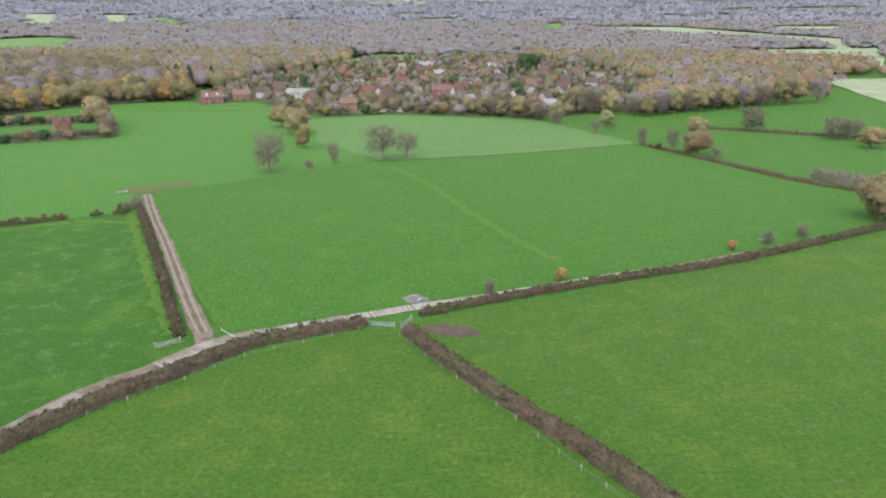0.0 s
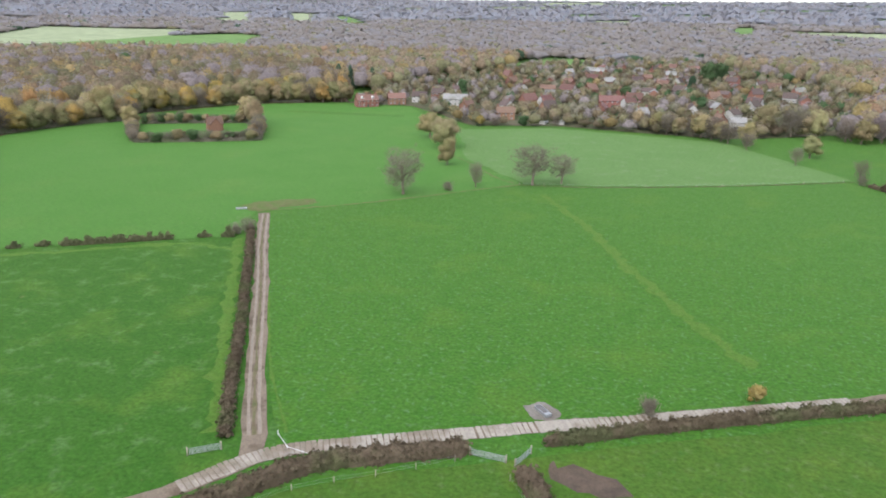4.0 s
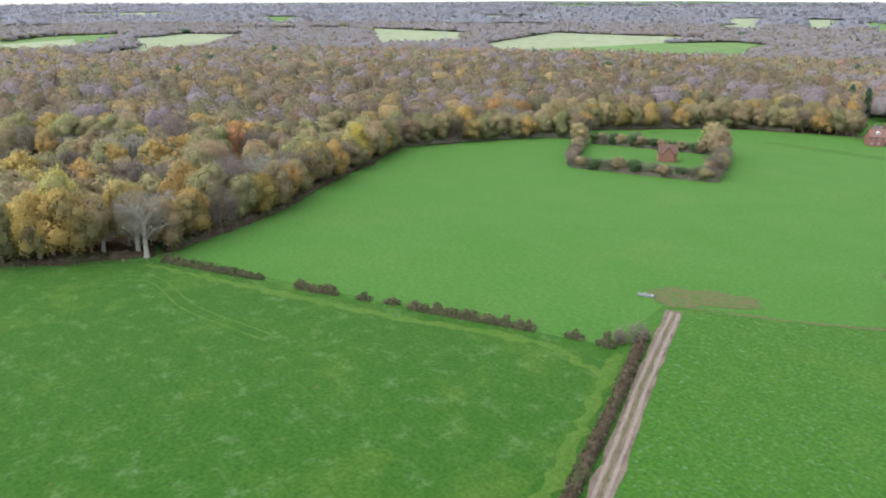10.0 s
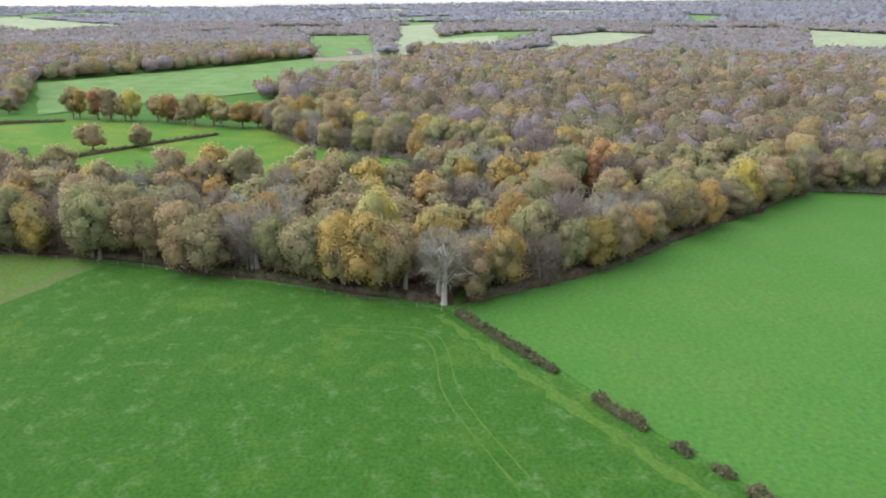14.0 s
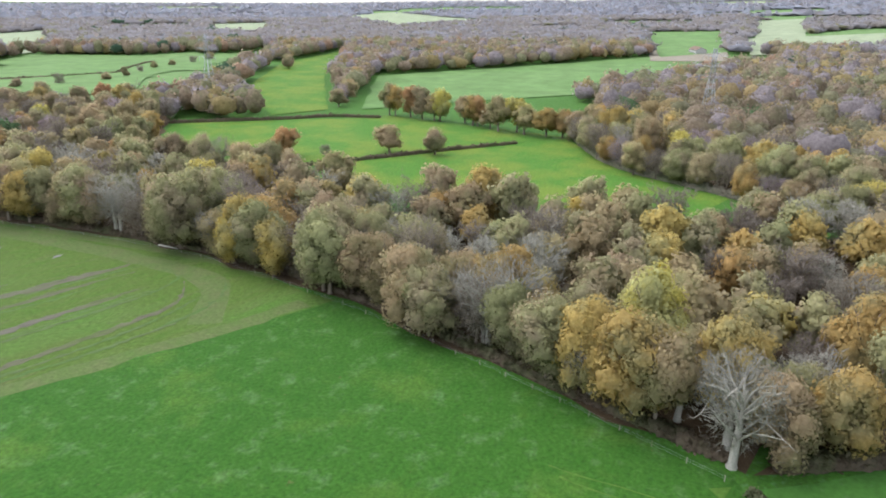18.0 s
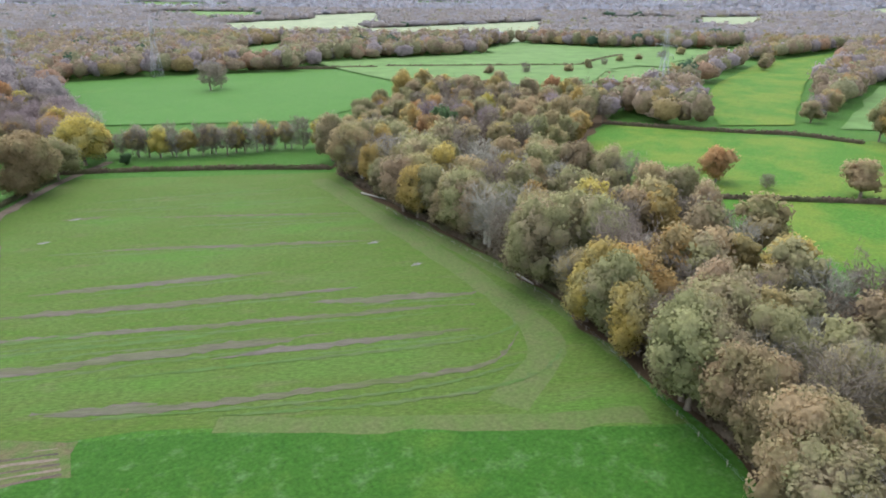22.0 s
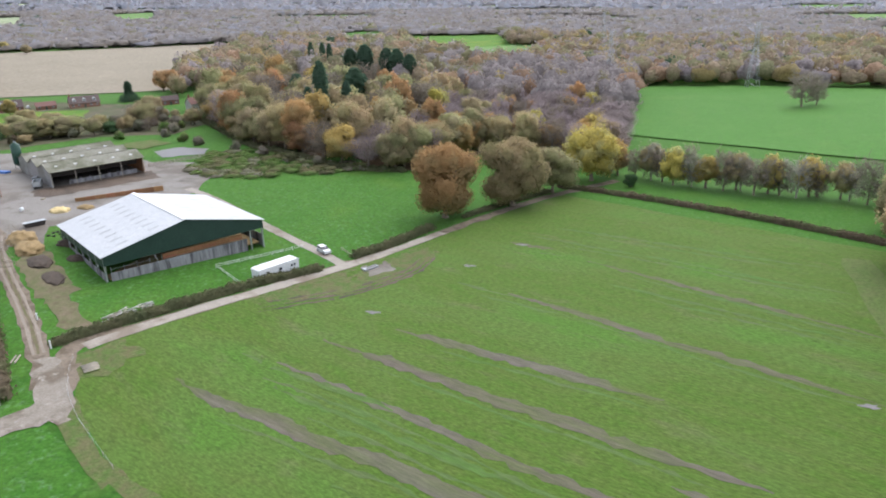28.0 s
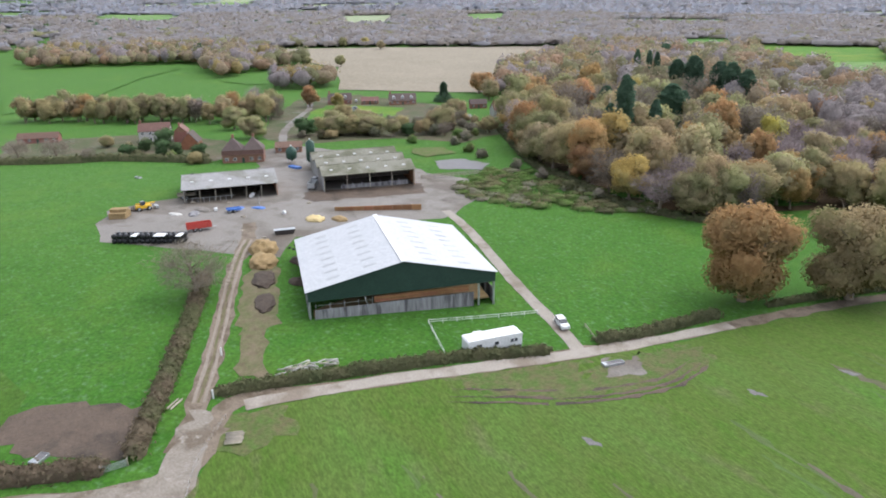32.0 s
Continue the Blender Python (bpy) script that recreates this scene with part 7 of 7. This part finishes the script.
# ---- silos, heaps and bales ----
def silo(x, y, radius, height, label):
    s = thing("feed_silo", x, y, 0, label, "silo")
    v, f = tube([(0, 0, 1.0), (0, 0, 2.2), (0, 0, height), (0, 0, height + radius * 0.7)], [0.3, radius, radius, 0.25], 20)
    ob = new("drum", mesh_of("drum", v, f, M["green_paint"]))
    ob.parent = s
    for a in range(4):
        rod("leg", M["galv"], s, (radius * 0.8 * math.cos(a * 1.571 + 0.78), radius * 0.8 * math.sin(a * 1.571 + 0.78), -0.5), (radius * 0.8 * math.cos(a * 1.571 + 0.78), radius * 0.8 * math.sin(a * 1.571 + 0.78), 2.6), 0.08)
    rod("filler_pipe", M["galv"], s, (radius + 0.1, 0, 0.5), (radius + 0.1, 0, height), 0.07)
    rod("cap", M["white"], s, (0, 0, height + radius * 0.68), (0, 0, height + radius * 0.68 + 0.3), 0.35, "pale cap", 10)


silo(20, -119, 1.7, 9.0, "tall dark green feed silo")
silo(30, -117, 2.1, 5.4, "squat dark green feed silo")
part("blue_pallet_stack", M["blue_paint"], None, (18, -113, 6.9), (24, -111, 8.2), "stack of blue plastic crates")["category"] = "crates"


def heap_of(name, x, y, rx, ry, h, material, label, seed, turn=0.0):
    """A loose heap with an uneven skin."""
    r2 = np.random.default_rng(seed)
    v, f = ball(4)
    k = v[:, 2] > -0.25
    lump = np.array([noise.fractal(Vector(p * 2.3) + Vector((seed, 0, 0)), 1.0, 2.0, 4) for p in v])
    v = v * (1 + 0.18 * lump[:, None] + r2.normal(0, 0.035, (len(v), 1))) * [rx, ry, h]
    ob = new(name, mesh_of(name, v, f, material))
    ob.location = (x, y, float(ground_z(x, y)) - 0.1)
    ob.rotation_euler = (0, 0, radians(turn))
    return tagged(ob, label, "heap")


heap_of("straw_mound", -53, -50, 4.8, 3.6, 2.8, M["straw"], "heap of old yellow straw beside the lane", 4, -35)
heap_of("straw_mound", -60.5, -45, 4.6, 3.4, 2.4, M["straw"], "spread end of an old straw heap", 14, -35)
heap_of("dung_mound", -69, -39.5, 5.5, 2.8, 0.9, M["dung"], "low dark dung heap on earth", 5, -32)
heap_of("dung_mound", -79, -33, 6.0, 2.4, 0.5, M["dung"], "low dark dung heap on earth", 15, -32)
heap_of("sheeted_mound", -66, -52, 3.2, 2.2, 1.5, M["dung"], "black heap of tyres and sheeting by the barn", 6)
heap_of("dung_mound", -76, -44, 2.6, 1.8, 1.2, M["dung"], "black heap by the barn's side", 7)
heap_of("feed_mound", -41, -75, 3.2, 2.6, 1.3, M["feed"], "heap of pale yellow meal in the yard", 8)
heap_of("feed_mound", -46, -80, 3.0, 2.0, 1.0, M["straw"], "heap of tan sand in the yard", 9)
heap_of("rubble_mound", -8, -58, 4.0, 2.0, 0.7, M["yard"], "low heap of rubble and sheets", 10)
timber = thing("timber_stack", -108.2, -23.4, -114, "loose stack of pale split timber behind a hedge", "timber")
rt = np.random.default_rng(63)
for k in range(46):
    x, y, z = rt.uniform(-5.4, 5.4), rt.uniform(-0.9, 0.9), 0.14 + 0.2 * (k % 5)
    a, half = rt.normal(0, 0.45), rt.uniform(0.7, 1.3)
    rod("log", M["render"] if k % 3 else M["grey_wood"], timber, (x - half * math.cos(a), y - half * math.sin(a), z), (x + half * math.cos(a), y + half * math.sin(a), z + rt.uniform(-0.1, 0.2)), rt.uniform(0.09, 0.15), "", 6)

BLACK = []
for row in range(2):
    for col in range(13):
        x, y = -20 - col * 1.05 + row * 1.0, -26.5 - col * 1.0 - row * 1.5
        for lift in range(2):
            b = thing("wrapped_bale", x, y, -136, "black plastic wrapped silage bale in a stack", "bale", "stack of silage bales", 0.65 + lift * 1.22)
            rod("wrap", M["black_wrap"], b, (0, -0.62, 0), (0, 0.62, 0), 0.64, "", 12)
            if lift == 1 and row == 0 and col in (4, 8, 9, 12):
                part("white_cover", M["white"], b, (-0.7, -2.2, 0.55), (0.7, 0.6, 0.72), "white plastic cover")
stack = thing("hay_stack", 4, -38, -40, "stack of square straw bales", "bales")
for i in range(4):
    for j in range(2):
        for k in range(3 if i in (1, 2) else 2):
            part("bale", M["straw"], stack, (i * 1.3 - 2.6, j * 2.4 - 2.4, k * 0.9), (i * 1.3 - 1.35, j * 2.4 - 0.05, k * 0.9 + 0.87), "", 0.06)

wall = thing("timber_wall", -47, -94, -133, "low timber-faced yard wall", "wall")
for k in range(9):
    part("panel", M["board"], wall, (-13 + k * 2.9, -0.15, -0.6), (-10.15 + k * 2.9, 0.15, 1.4))
    part("post", M["grey_wood"], wall, (-13.1 + k * 2.9, 0.15, -0.6), (-12.9 + k * 2.9, 0.35, 1.7))
rails = thing("cattle_race", -30, -132, -120, "weathered timber cattle race", "fence")
for k in range(12):
    part("post", M["grey_wood"], rails, (-2 + k * 2.0, -0.1, -0.6), (-1.8 + k * 2.0, 0.1, 1.5))
for k in range(4):
    part("rail", M["grey_wood"], rails, (-2, -0.14, 0.3 + k * 0.35), (20.2, -0.1, 0.5 + k * 0.35))

poles = thing("pole_stack", -116, -3.4, -125, "pale wooden poles laid side by side", "timber")
for k in range(8):
    rod("pole", M["grey_wood"], poles, (-1.2 + rq.uniform(-0.2, 0.2), k * 0.42 - 1.8, 0.25), (1.4 + rq.uniform(-0.2, 0.2), k * 0.42 - 1.8 + rq.normal(0, 0.05), 0.25), 0.12)
beams = thing("timber_beams", -102, -1.5, -60, "two pale beams lying by the hedge", "timber")
for k in range(2):
    part("beam", M["grey_wood"], beams, (-1.6, k * 0.7, 0.1), (1.6, k * 0.7 + 0.25, 0.32))
for k, (x, y) in enumerate(((-93.5, -14.5), (-104.5, -6.5))):
    part("boundary_post", M["white"], None, (x - 0.12, y - 0.12, float(ground_z(x, y)) - 0.2), (x + 0.12, y + 0.12, float(ground_z(x, y)) + 1.6), "white-painted post beside the lane")["category"] = "post"


# ---- clutter in the yard ----
car(-3.7, -103.3, -55, M["galv"], "muddy grey pickup parked between the sheds", 5.2)
for x, y, turn, label in ((-18.6, -70.5, 20, "crumpled blue sheet on the yard"), (-15, -66, -50, "blue plastic sheet over scrap")):
    heap_of("plastic_sheet", x, y, 2.6, 1.4, 0.5, M["blue_paint"], label, int(-x), turn)
heap_of("rubble_mound", -10, -54, 3.5, 1.6, 0.6, M["panel"], "low grey heap of broken concrete", 31, -30)
heap_of("rubble_mound", -6, -50, 2.6, 1.4, 0.5, M["render"], "pale bags and sheets on the yard", 32, 10)
heap_of("dung_mound", 10, -46, 4.6, 2.0, 0.7, M["dung"], "dark scrapings at the yard's edge", 33, -40)
heap_of("dung_mound", 2, -82, 5.0, 1.5, 0.5, M["dung"], "muddy scrapings before the open shed", 34, -40)
for k, (x, y) in enumerate(((-5.9, -75.9), (-4.4, -77.6), (-12, -60), (-30, -72))):
    tank = thing("bulk_bag", x, y, 30 * k, "white bulk bag standing in the yard", "bag", "bulk bags")
    bm = bmesh.new()
    box(bm, (-0.5, -0.5, 0), (0.5, 0.5, 1.05), 0.18)
    bmesh_object("sack", bm, M["white"], tank, "")
    for s in (-1, 1):
        rod("loop", M["white"], tank, (s * 0.35, -0.3, 1.0), (s * 0.35, 0.3, 1.25), 0.04)
for k, (x, y) in enumerate(((-34.8, -54.9), (-44.5, -55.6), (-24, -62), (2, -60), (-6, -68), (-40, -88), (-26, -84))):
    pal = thing("pallet_stack", x, y, 25 * k - 40, "stack of weathered wooden pallets", "pallets", "pallets in the yard")
    for level in range(1 + k % 4):
        for b in range(5):
            part("board", M["grey_wood"], pal, (-0.6, -0.5 + b * 0.22, level * 0.15 + 0.1), (0.6, -0.38 + b * 0.22, level * 0.15 + 0.13))
        for b in range(3):
            part("bearer", M["grey_wood"], pal, (-0.6 + b * 0.55, -0.5, level * 0.15), (-0.5 + b * 0.55, 0.5, level * 0.15 + 0.1))
for k in range(9):
    x, y = -60 + 2.2 * (k % 3) + rq.uniform(-0.5, 0.5), -56 - 1.6 * (k // 3) + rq.uniform(-0.4, 0.4)
    tyre = thing("old_tyre", x, y, 0, "old black tyre lying on the ground", "tyre", "old tyres")
    bm = bmesh.new()
    ring = [[bm.verts.new(((0.38 + 0.14 * math.cos(b)) * math.cos(a), (0.38 + 0.14 * math.cos(b)) * math.sin(a), 0.14 + 0.14 * math.sin(b))) for b in np.arange(6) * math.pi / 3] for a in np.arange(12) * math.pi / 6]
    for i in range(12):
        for j in range(6):
            bm.faces.new((ring[i][j], ring[(i + 1) % 12][j], ring[(i + 1) % 12][(j + 1) % 6], ring[i][(j + 1) % 6]))
    bmesh_object("tread", bm, M["rubber"], tyre, "")
for k in range(7):
    hurdle = thing("cattle_hurdle", -4 - k * 2.1, -80 + k * 1.3, -32, "galvanised cattle hurdle before the open shed", "hurdle", "cattle hurdles")
    for b in range(4):
        part("bar", M["galv"], hurdle, (-1.0, -0.02, 0.25 + 0.28 * b), (1.0, 0.02, 0.29 + 0.28 * b))
    for s in (-1, 1):
        part("upright", M["galv"], hurdle, (s * 0.98 - 0.03, -0.03, 0), (s * 0.98 + 0.03, 0.03, 1.2))

# ---- pylons ----
def pylon(x, y, height, turn, label):
    """A lattice power pylon with four legs, bracing and three pairs of arms."""
    p = thing("power_pylon", x, y, turn, label, "pylon", "line of pylons")
    w0, w1 = height * 0.09, height * 0.018
    waist = height * 0.62

    def at(s, t, z):
        w = w0 + (w1 * 1.6 - w0) * min(z / waist, 1) - max(0, z - waist) / (height - waist) * w1 * 0.6
        return (s * w, t * w, z)

    for s, t in ((-1, -1), (1, -1), (1, 1), (-1, 1)):
        rod("leg", M["galv"], p, at(s, t, -0.5), at(s, t, waist), 0.16, sides=4)
        rod("leg", M["galv"], p, at(s, t, waist), at(s, t, height), 0.12, sides=4)
    levels = np.linspace(0, height, 12)
    corner = ((-1, -1), (1, -1), (1, 1), (-1, 1), (-1, -1))
    for a, b in zip(levels[:-1], levels[1:]):
        pieces = []
        for (s, t), (s2, t2) in zip(corner[:-1], corner[1:]):
            pieces.append(tube([at(s, t, a), at(s2, t2, b)], [0.07, 0.07], 3))
            pieces.append(tube([at(s2, t2, a), at(s, t, b)], [0.07, 0.07], 3))
        for v, f in pieces:
            ob = new("brace", mesh_of("brace", v, f, M["galv"]))
            ob.parent = p
    for z, reach in ((waist + height * 0.02, 7.5), (waist + height * 0.15, 9.5), (waist + height * 0.28, 6.5)):
        for s in (-1, 1):
            pieces = [tube([(0, t * 0.6, z), (s * reach, 0, z + 0.5)], [0.12, 0.08], 3) for t in (-1, 1)] + [tube([(0, 0, z + 2.2), (s * reach, 0, z + 0.6)], [0.1, 0.08], 3)]
            pieces += [tube([(s * reach * k, 0, z + 0.3), (s * reach * (k + 0.12), 0, z + 2.2 * (1 - k - 0.12))], [0.06, 0.06], 3) for k in (0.2, 0.45, 0.7)]
            v, f = joined(pieces)
            arm = new("arm", mesh_of("arm", v, f, M["galv"]))
            arm.parent = p
            rod("insulator", M["rooflight"], arm, (s * reach, 0, z + 0.4), (s * reach, 0, z - 2.0), 0.12, "pale insulator string", 6)


for x, y, h, turn in ((-536, 152, 42, 70), (-657, 456, 42, 65), (-505, -157, 42, 80), (-269, -433, 42, 10), (-176, -430, 38, 60), (-150, -700, 42, 60), (-900, 800, 42, 60)):
    pylon(x, y, h, turn, "grey steel lattice power pylon above trees")
